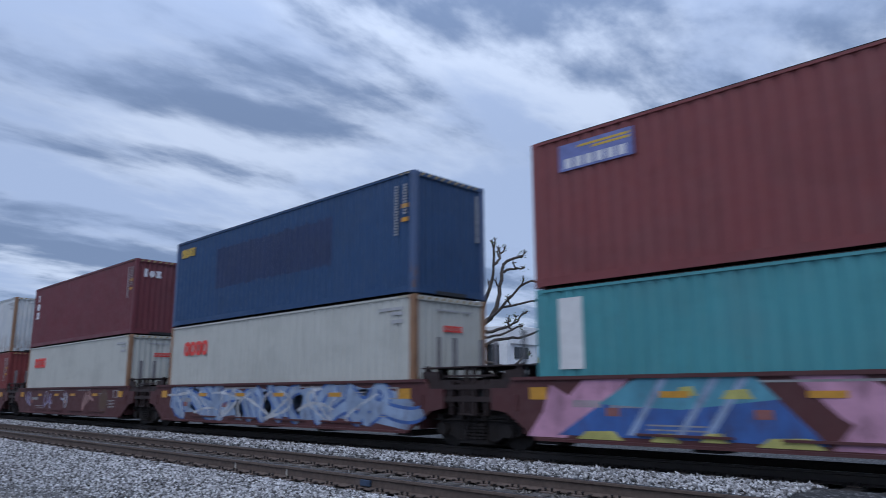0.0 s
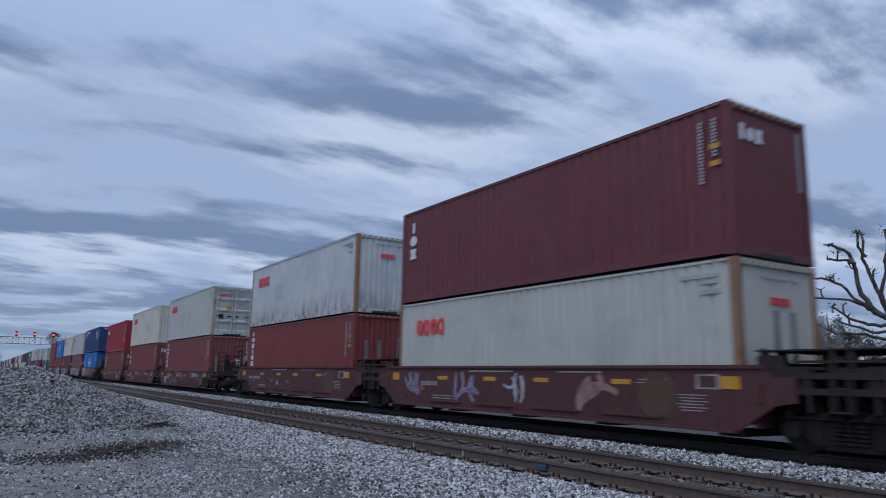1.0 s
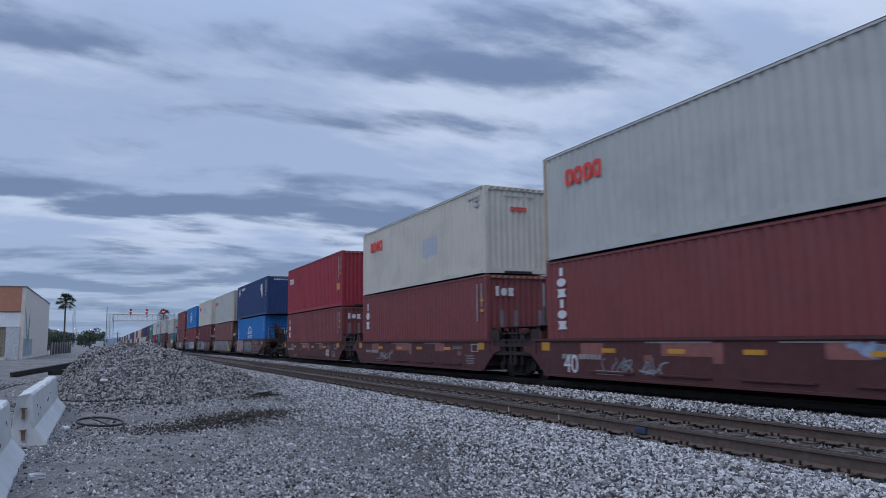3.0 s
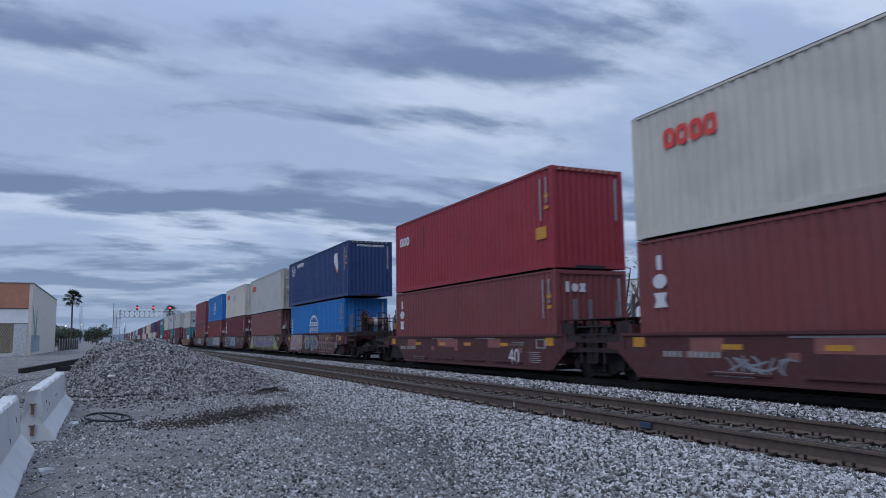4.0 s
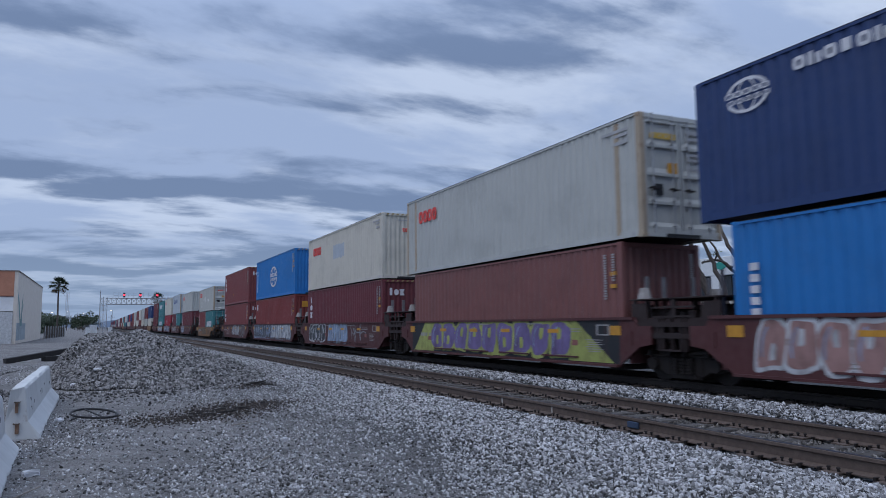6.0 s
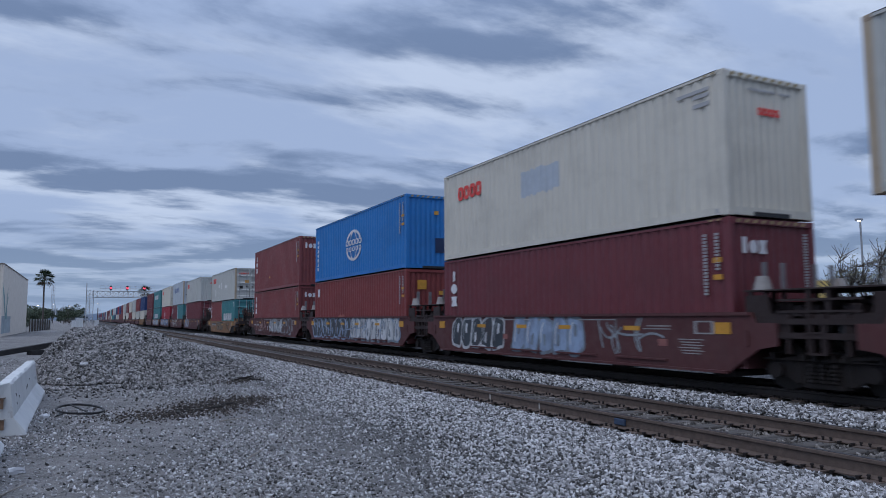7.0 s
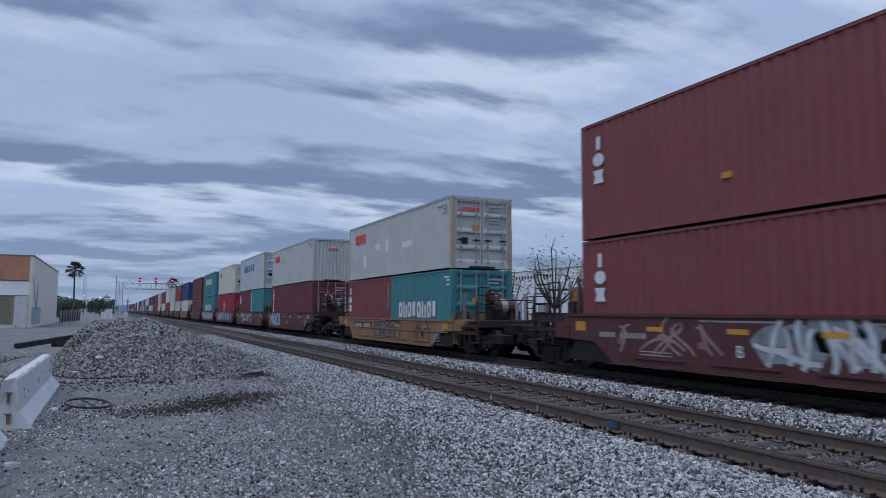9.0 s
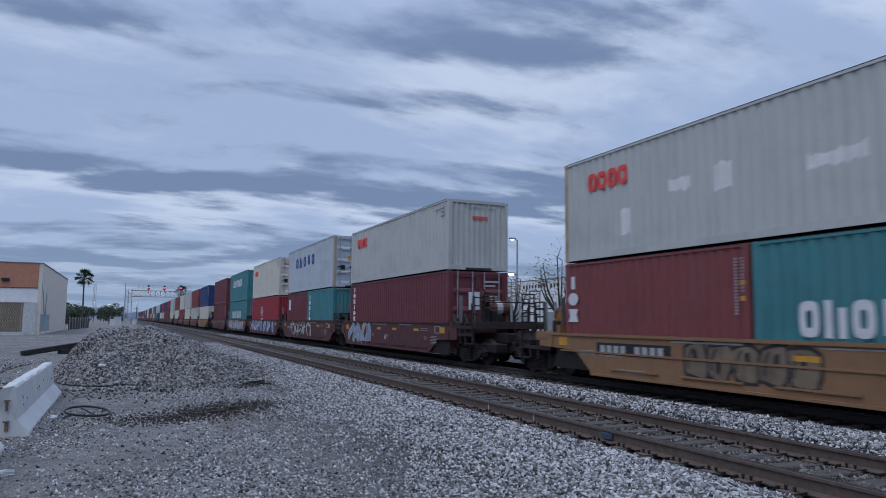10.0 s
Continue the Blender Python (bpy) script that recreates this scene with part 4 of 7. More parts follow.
L_BROWN = "brown corrugated steel container with white upright markings"
L_MAROON = "maroon corrugated steel container with white markings"
L_GREY = "pale grey container with a small red word mark"
L_CREAM = "cream white container with a small red word mark"
PLAN = {
    0: ([CON("a", BROWN, "faded brown container with a blue and white placard", [boxed_sign, id_marks(), patches([(0.25, 0.42, 0.30, 0.5)], MAROON)])],
        [CON("b", TURQ, "faded turquoise container with repainted patches", [id_marks(), side_bars([(0.915, 0.957, 0.42, 0.92)], PALEPATCH, "label_panel"), patches([(0.36, 0.5, 0.05, 0.25)], TEAL)], H2)]),
    1: ([CON("c", BLUE, "faded blue container with a dark overpainted panel", [logo_row(0.965, 0.80, 0.95, 0.3, LETTERYEL, 5, 0.2), id_marks(), patches([(0.255, 0.775, 0.36, 0.80)], DARKBLUE)], post=paint("worn_blue_post", (0.06, 0.10, 0.2), 0.6, 0.3))],
        [CON("d", WHITE, "white container with rusted corner posts and a red word mark", OO + OO_END, post=RUSTPOST)]),
    2: ([CON("e", MAROON, L_MAROON, TEX)], [CON("f", WHITE, "white container with rust at the corner posts", OO + OO_END, post=RUSTPOST)]),
    3: ([CON("g", RUSTY, "rust-streaked white container with a red word mark", OO + OO_END + [patches([(0.62, 0.72, 0.35, 0.62)], BLUEPATCH)], post=RUSTPOST)], [CON("h", REDBROWN, L_BROWN, TRI)]),
    4: ([CON("i", GREY, "pale grey container with closed double doors", OO + [door_marks(LETTERRED)], doors=True, post=HINGE)], [CON("j", BROWN, L_BROWN, TRI)]),
    5: ([CON("k", CREAM, L_CREAM, OO + OO_END + [patches([(0.3, 0.42, 0.35, 0.6)], BLUEPATCH)])], [CON("l", BROWN, L_BROWN, TEX)]),
    6: ([CON("m", RED, "bright red container with white markings", [logo_row(0.957, 0.66, 1.05, 0.36, LETTERWHITE, 3, 0.12), id_marks(), side_bars([(0.03, 0.075, 0.30, 0.42)], YELLOW, "sticker"), patches([(0.74, 0.76, 0.55, 0.85)], MAROON)])],
        [CON("n", BROWN, "dusty brown container with white upright markings", TEX, H2)]),
    7: ([CON("o", NAVY, "long navy blue container overhanging the one below", [logo_row(0.83, 0.84, 1.8, 0.24, LETTERWHITE, 6, 0.2), globe(0.905, 0.80, 0.34, LETTERWHITE), diamond_badge, id_marks(), end_word(0.2, 0.82, 0.90, 0.94, LETTERWHITE, 6)], length=F45)],
        [CON("p", BRIGHT, "bright blue container with a white globe badge", [globe(0.505, 0.465, 0.68, LETTERWHITE), id_marks(), side_bars([(0.952, 0.968, 0.3 + 0.082 * i, 0.355 + 0.082 * i) for i in range(5)], LETTERWHITE, "number_marking")], H2)]),
    8: ([CON("q", GREY, "pale grey container with closed double doors", OO + [door_marks(LETTERYEL)], length=F45, doors=True, post=HINGE)], [CON("r", paint("pale_brown_container_paint", (0.20, 0.078, 0.072), 0.08, 0.3), "light brown corrugated steel container", [id_marks()], H2)]),
    9: ([CON("s", CREAM, L_CREAM, OO + OO_END + [patches([(0.45, 0.6, 0.5, 0.75)], BLUEPATCH)])], [CON("t", MAROON, L_MAROON, TEX)]),
    10: ([CON("u", BRIGHT, "bright blue container with a white globe badge", [globe(0.50, 0.50, 0.72, LETTERWHITE), id_marks(), side_bars([(0.950, 0.966, 0.2 + 0.082 * i, 0.255 + 0.082 * i) for i in range(7)], LETTERWHITE, "number_marking"), end_bars([(0.5, 0.58, 0.74, 0.79)], YELLOW, "sticker"), end_bars([(0.52, 0.85, 0.22, 0.42)], DARKBLUE, "repainted_patch")])],
         [CON("v", REDBROWN, "red-brown corrugated container with small stickers", [id_marks(), patches([(0.60, 0.68, 0.18, 0.34)], paint("salmon_patch", (0.36, 0.13, 0.10), 0.1, 0.2)), side_bars([(0.93, 0.955, 0.70, 0.86)], LETTERWHITE, "sticker"), end_bars([(0.2, 0.36, 0.7, 0.84), (0.58, 0.66, 0.62, 0.68)], YELLOW, "sticker")], H2)]),
    11: ([CON("w", BROWN, L_BROWN, TEX + [side_bars([(0.60, 0.62, 0.28, 0.32)], YELLOW, "sticker")])], [CON("x", BROWN, L_BROWN, TEX, H2)]),
    12: ([CON("y", GREY, "pale grey container with closed double doors", OO + [door_marks(LETTERRED), patches([(0.53, 0.575, 0.42, 0.62), (0.78, 0.81, 0.2, 0.42), (0.30, 0.40, 0.42, 0.52), (0.62, 0.68, 0.48, 0.58)], PALEPATCH)], H2, doors=True, post=HINGE)],
         [CON("z", TEAL, "short teal container with white block marks", [logo_row(0.84, 0.335, 3.9, 0.62, LETTERWHITE, 8, 0.2), door_marks(), small_id(LETTERWHITE)], H2, F20, True), CON("aa", BROWN, "short brown container with white upright markings", TEX[:2], H2, F20)]),
    13: ([CON("ab", GREY, L_GREY, OO + OO_END, H2)], [CON("ac", MAROON, "maroon container with doors and a white notice", TRI[:1] + [door_marks(), end_bars([(0.34, 0.52, 0.52, 0.74)], LETTERWHITE, "notice", 0.01)], doors=True)]),
    14: ([CON("ad", paint("blue_grey_container_paint", (0.44, 0.49, 0.54), 0.05, 0.2), "blue-grey container with dark blue block marks", [logo_row(0.80, 0.55, 5.6, 0.66, LETTERBLUE, 5, 0.4), door_marks()], doors=True, post=HINGE)],
         [CON("ae", TEAL, "short teal container with white upright marks", [logo_column(0.9, 0.9, 0.4, 2, LETTERWHITE, 6)], H1, F20), CON("af", MAROON, "short maroon container with a square notice", [side_bars([(0.82, 0.92, 0.6, 0.85)], LETTERWHITE, "notice")], H1, F20)]),
    15: ([CON("ag", CREAM, L_CREAM, OO + [door_marks(LETTERRED)], doors=True)], [CON("ah", RED, "dull red container with a white badge", [logo_row(0.62, 0.32, 1.2, 0.25, LETTERWHITE, 3), globe(0.58, 0.6, 0.4, LETTERWHITE)])]),
    16: ([CON("ai", TEAL, "teal container with white block marks", [logo_row(0.80, 0.5, 6.4, 0.75, LETTERWHITE, 8, 0.22)])], [CON("aj", TEAL, "teal container with white block marks", [logo_row(0.80, 0.4, 6.4, 0.75, LETTERWHITE, 8, 0.22), door_marks()], doors=True)]),
    17: ([CON("ak", MAROON, L_MAROON, [id_marks()])], [CON("al", MAROON, L_MAROON, [id_marks()])]),
    18: ([CON("am", NAVY, "navy blue corrugated steel container", [id_marks()])], [CON("an", CREAM, "cream white container with closed doors", [door_marks()], doors=True)]),
    19: ([CON("ao", REDBROWN, "red-brown corrugated steel container", [id_marks()])], [CON("ap", WHITE, "white container with closed doors", [door_marks(), small_id()], doors=True)]),
    20: ([CON("aq", GREY, L_GREY, [small_id()])], [CON("ar", CREAM, L_CREAM, [small_id()])]),
    21: ([CON("as", CREAM, L_CREAM, [small_id()])], [CON("at", REDBROWN, L_BROWN, [id_marks()])]),
    22: ([CON("au", BROWN, L_BROWN, [id_marks()])], [CON("av", CREAM, L_CREAM, [small_id()])]),
    23: ([CON("aw", GREY, L_GREY, [small_id()])], [CON("ax", CREAM, L_CREAM, [small_id()])]),
}

# where the leading end of each unit's container stands at the start; units of one car share trucks
STARTS = [-4.24, 11.36, 27.03, 42.63, 62.15, 77.8, 93.4, 113.27, 128.7, 144.45, 159.92, 175.4, 195.35, 215.02]
FIRST = {0: 0, 4: 1, 7: 1, 12: 1, 13: 1, 18: 1}
while len(STARTS) < 58:
    k = len(STARTS)
    first = k in (18, 23, 28, 33, 38, 43, 48, 53)
    STARTS.append(STARTS[-1] + (19.75 if first else 15.62))
    if first:
        FIRST[k] = 1
FLOORS = {0: 0.38, 1: 0.36, 2: 0.36, 3: 0.34, 7: 0.54, 8: 0.52, 10: 0.56, 11: 0.54}   # height of a container's floor in the well, where it is not 0.28
SPEED = [(0.0, 0.24), (1.0, -0.06), (2.5, -0.02), (4.5, -0.04), (5.5, -0.10), (7.5, -0.15), (9.0, 0.09), (10.0, 0.18)]
V = 19.221
MOVING = []                        # things of the train with the place of each at the start


# ---------------------------------------------------------------- well cars
def side_frame():
    """Cast side frame of a truck, seen from its side: (y, z)."""
    bm = bmesh.new()
    prism(bm, [(-1.15, 0.44), (-1.15, 0.30), (-0.98, 0.24), (-0.72, 0.26), (-0.42, 0.10), (0.42, 0.10), (0.72, 0.26), (0.98, 0.24), (1.15, 0.30), (1.15, 0.44), (0.95, 0.56), (0.55, 0.62), (-0.55, 0.62), (-0.95, 0.56)], "x", -0.07, 0.07)
    for y in (-0.89, 0.89):
        tube(bm, (-0.16, y, 0.37), (0.10, y, 0.37), 0.13, n=12)
    for y in (-0.2, 0.0, 0.2):
        for q in range(5):
            tube(bm, (-0.11, y, 0.20 + 0.065 * q), (-0.11, y, 0.238 + 0.065 * q), 0.088, n=10)
        tube(bm, (-0.10, y, 0.18), (-0.10, y, 0.52), 0.05, n=8)
    for y in (-0.46, 0.46):
        box(bm, -0.10, 0.0, y - 0.06, y + 0.06, 0.14, 0.56, 0.02)
    tube(bm, (-0.12, -1.15, 0.56), (-0.12, 1.15, 0.56), 0.02, n=6)
    box(bm, -0.12, 0.02, -0.36, 0.36, 0.10, 0.18)
    return bm


def wheelset():
    bm = bmesh.new()
    tube(bm, (-0.95, 0, 0.42), (0.95, 0, 0.42), 0.08, n=10)
    for s in (-1, 1):
        tube(bm, (s * 0.69, 0, 0.42), (s * 0.82, 0, 0.42), 0.42, n=24)
        tube(bm, (s * 0.66, 0, 0.42), (s * 0.69, 0, 0.42), 0.445, n=24)
        tube(bm, (s * 0.82, 0, 0.42), (s * 0.85, 0, 0.42), 0.15, n=12)
    return bm


SALMON = plain("faded_salmon_paint", (0.26, 0.10, 0.09), 0.7, 0, 0.2, 5)
WHEELSTEEL = plain("worn_wheel_steel", (0.035, 0.03, 0.028), 0.55, 0.6, 0.3, 8)


def add_truck(car, y):
    t = new("truck")
    t.parent = car
    t.matrix_basis = pose(0, y, HEAD_FAR)
    sf = cached("side_frame", lambda: mesh_of("side_frame", side_frame(), DARKSTEEL))
    ws = cached("wheelset", lambda: mesh_of("wheelset", wheelset(), WHEELSTEEL))
    bo = cached("bolster", lambda: mesh_of("bolster", boxes((-1.0, 1.0, -0.22, 0.22, 0.42, 0.68), bevel=0.03), DARKSTEEL))
    piece("side_frame", sf, t, m=pose(-1.0, 0, 0))
    piece("side_frame", sf, t, m=pose(1.0, 0, 0, 0, 0, 180))
    piece("wheelset", ws, t, m=pose(0, -0.89, 0)), piece("wheelset", ws, t, m=pose(0, 0.89, 0))
    piece("bolster", bo, t)


def sill_plate(top, bot, front, back):
    """Side plate of a well; front and back: how far inside its ends the lower edge starts to rise over a truck."""
    L = F40
    return prism(bmesh.new(), [(-1.05, 0.74), (-1.05, top - 0.2), (-0.62, top - 0.2), (-0.5, top), (L + 0.5, top), (L + 0.62, top - 0.2), (L + 1.05, top - 0.2), (L + 1.05, 0.74),
                               (L + 0.72 - back, 0.68), (L + 0.12 - back, bot + 0.06), (L + 0.06 - back, bot), (front - 0.06, bot), (front - 0.12, bot + 0.06), (front - 0.72, 0.68)], "x", -1.36, -1.30)


def deck(ext):
    """End platform of open grating with a skirt on either side."""
    e = min(ext, 1.9)
    bm = boxes((-1.24, 1.24, 0.25, e - 0.5, 1.0, 1.05), (-0.6, 0.6, e - 0.5, e, 1.0, 1.05))
    for q in range(9):
        box(bm, -1.26, -0.6, e - 0.48 + q * 0.05, e - 0.46 + q * 0.05, 1.0, 1.04), box(bm, 0.6, 1.26, e - 0.48 + q * 0.05, e - 0.46 + q * 0.05, 1.0, 1.04)
    for y in (0.9, 1.3, e - 0.06):
        box(bm, -1.32, -1.24, y, y + 0.06, 0.35, 1.04), box(bm, 1.24, 1.32, y, y + 0.06, 0.35, 1.04)
    for z in (0.35, 0.7):
        box(bm, -1.34, -1.12, 1.3, e, z, z + 0.035), box(bm, 1.12, 1.34, 1.3, e, z, z + 0.035)
    box(bm, -1.2, -0.75, 0.4, 0.85, 0.62, 0.98, 0.04), box(bm, -1.1, -0.8, 1.0, 1.25, 0.66, 0.96, 0.04)
    for q in range(6):
        box(bm, -1.28 + q * 0.47, -1.24 + q * 0.47, 0.25, min(ext, 1.9), 0.9, 1.02)
    for sx in (-1, 1):
        for z in (0.62, 0.86):
            box(bm, sx * 1.30 - 0.03, sx * 1.30 + 0.03, 0.25, min(ext, 1.9), z, z + 0.1)
        box(bm, sx * 1.27 - 0.02, sx * 1.27 + 0.02, 0.25, 1.0, 0.6, 1.0)
    return bm


def crossover(out):
    """Raised walkway plate over an articulated joint, on posts, with its side panels."""
    bm = boxes((-1.27, 1.27, 0.0, out, 1.69, 1.72), bevel=0.004)
    for x in (-1.22, -0.6, 0.6, 1.22):
        for y in (0.12, out - 0.2):
            box(bm, x - 0.03, x + 0.03, y - 0.04, y + 0.04, 1.04, 1.69)
    for sx in (-1, 1):
        prism(bm, [(0.02, 1.02), (0.62, 1.02), (0.55, 1.3), (0.5, 1.62), (0.02, 1.62)], "x", sx * 1.23 - 0.02, sx * 1.23 + 0.02)
        box(bm, sx * 1.25 - 0.012, sx * 1.25 + 0.012, 0.7, out, 1.50, 1.54), box(bm, sx * 1.25 - 0.012, sx * 1.25 + 0.012, 0.7, out, 1.30, 1.34)
    box(bm, -0.9, 0.9, 0.35, 0.75, 1.04, 1.5, 0.04), box(bm, -0.5, 0.2, 0.8, 1.3, 1.04, 1.58, 0.05)
    tube(bm, (-0.95, 0.9, 1.3), (0.95, 0.9, 1.3), 0.14, n=10)
    for x, y in ((-1.05, 0.9), (-0.8, 1.2), (0.75, 1.15)):
        box(bm, x - 0.1, x + 0.1, y - 0.09, y + 0.09, 1.04, 1.45, 0.03)
    return bm


def hoses():
    """Slack air hoses and brake pipes hanging between two units."""
    bm = bmesh.new()
    for x, y0, z0, sag in ((-1.1, 0.5, 1.45, 0.55), (-0.8, 0.4, 1.3, 0.75), (-0.35, 0.5, 1.2, 0.6), (0.3, 0.6, 1.3, 0.7)):
        pts = [Vector((x + 0.06 * math.sin(3 * q), y0 + 1.3 * q, z0 - sag * math.sin(math.pi * q) - 0.1 * q)) for q in (0, .15, .3, .45, .6, .75, .9, 1)]
        for a, b in zip(pts, pts[1:]):
            tube(bm, a, b, 0.032, n=6)
    tube(bm, (-1.18, 0.3, 0.92), (-1.18, 1.5, 0.92), 0.04, n=6)
    box(bm, -1.24, -1.0, 0.9, 1.15, 0.95, 1.25, 0.03)
    return bm


def rigging(ext):
    """Brake levers, rods and the cylinder slung under a platform."""
    bm = boxes((-0.62, 0.62, 0.3, ext - 0.1, 0.42, 0.66), (-0.34, 0.34, ext - 0.1, ext + 0.75, 0.40, 0.72), (-0.95, -0.5, ext - 0.4, ext + 0.55, 0.36, 0.62), (0.5, 0.95, ext - 0.4, ext + 0.6, 0.36, 0.66), bevel=0.03)
    for x, z in ((-1.0, 0.34), (-0.42, 0.24), (0.44, 0.26)):
        tube(bm, (x, ext - 0.5, z + 0.3), (x, ext + 0.2, z), 0.035, n=6), tube(bm, (x, ext + 0.2, z), (x * 0.8, ext + 0.8, z + 0.22), 0.035, n=6)
    tube(bm, (-1.1, 0.4, 0.62), (-1.1, ext - 0.1, 0.5), 0.05, n=6)
    tube(bm, (-0.95, 0.3, 0.75), (-0.95, 1.1, 0.75), 0.16, n=10)
    for y in (0.5, 1.1, ext - 0.3):
        box(bm, -1.2, 1.2, y - 0.04, y + 0.04, 0.5, 0.62)
    return bm


def coupler(ext):
    bm = boxes((-0.16, 0.16, ext - 0.1, ext + 0.5, 0.70, 0.94), bevel=0.02)
    box(bm, -0.24, 0.24, ext + 0.35, ext + 0.66, 0.62, 1.0, 0.04)
    tube(bm, (0.3, ext - 0.2, 0.7), (0.22, ext + 0.3, 0.35), 0.03, n=6), tube(bm, (0.22, ext + 0.3, 0.35), (0.1, ext + 0.6, 0.5), 0.03, n=6)
    return bm


def railing(first):
    """Hand rails and ladder on an end platform."""
    bm = bmesh.new()
    r = 0.018
    if first:
        for x in (-1.26, -0.86, 0.86, 1.26):
            tube(bm, (x, 1.86, 1.1), (x, 1.86, 2.15), r, n=6)
        for x in (-1.26, 0.86):
            for z in (1.35, 1.62, 1.89, 2.15):
                tube(bm, (x, 1.86, z), (x + 0.4, 1.86, z), r, n=6)
        tube(bm, (-0.86, 1.86, 1.75), (0.86, 1.86, 1.75), r, n=6)
        for z in (0.36, 0.62, 0.88):
            tube(bm, (-1.34, 1.72, z), (-1.34, 2.12, z), r, n=6)
        for y in (1.72, 2.12):
            tube(bm, (-1.34, y, 0.34), (-1.34, y, 1.15), r, n=6)
    else:
        for x in (-1.22, 1.22):
            for y in (0.55, 1.15):
                tube(bm, (x, y, 1.1), (x, y, 1.85), r, n=6)
            tube(bm, (x, 0.55, 1.85), (x, 1.15, 1.85), r, n=6)
            tube(bm, (x, 0.55, 1.5), (x, 1.15, 1.5), r, n=6)
    return bm


def brake_gear():
    """Stand of the hand brake, end posts with rungs, valves and pipes."""
    bm = bmesh.new()
    box(bm, 0.55, 0.85, 1.5, 1.68, 1.06, 2.0, 0.04)
    tube(bm, (0.7, 1.55, 1.0), (0.7, 1.55, 2.1), 0.05, n=8)
    for x, y, h in ((-1.22, 0.75, 1.9), (-1.22, 1.2, 1.9), (-1.0, 1.5, 1.6), (1.15, 1.5, 1.7)):
        tube(bm, (x, y, 1.05), (x, y, h), 0.028, n=6)
    for z in (1.3, 1.5, 1.7, 1.9):
        tube(bm, (-1.22, 0.75, z), (-1.22, 1.2, z), 0.02, n=6)
    box(bm, -0.98, -0.55, 0.45, 0.75, 1.06, 1.42, 0.05)
    box(bm, -0.92, -0.62, 0.5, 0.7, 1.42, 1.52, 0.03)
    box(bm, 0.2, 0.5, 1.3, 1.6, 1.06, 1.5, 0.05)
    tube(bm, (-1.0, 0.55, 1.2), (-0.4, 0.55, 1.2), 0.12, n=10)
    tube(bm, (-1.25, 1.3, 0.95), (-1.25, 1.9, 0.5), 0.03, n=6), tube(bm, (-0.9, 1.6, 1.0), (-0.7, 2.3, 0.42), 0.035, n=6)
    for q in range(5):
        a = -0.2 + q * 0.12
        tube(bm, (a, 1.3 + 0.09 * q, 1.06), (a + 0.1, 1.5 + 0.09 * q, 0.55), 0.025, n=6)
    return bm


def brake_wheel():
    bm = bmesh.new()
    c, r = Vector((0.7, 1.74, 1.82)), 0.27
    rim = [c + Vector((math.cos(q * math.pi / 9), 0, math.sin(q * math.pi / 9))) * r for q in range(18)]
    for q in range(18):
        tube(bm, rim[q], rim[(q + 1) % 18], 0.025, n=6)
        if q % 3 == 0:
            tube(bm, c, rim[q], 0.02, n=5)
    tube(bm, c - Vector((0, 0.08, 0)), c + Vector((0, 0.03, 0)), 0.08, n=10)
    return bm


def tank():
    bm = tube(bmesh.new(), (-0.45, 1.15, 1.55), (0.45, 1.15, 1.55), 0.25, n=14)
    tube(bm, (-0.55, 1.15, 1.55), (-0.45, 1.15, 1.55), 0.14, 0.25, n=14), tube(bm, (0.45, 1.15, 1.55), (0.55, 1.15, 1.55), 0.25, 0.14, n=14)
    for x in (-0.3, 0.3):
        box(bm, x - 0.05, x + 0.05, 1.0, 1.3, 1.04, 1.36)
    return bm


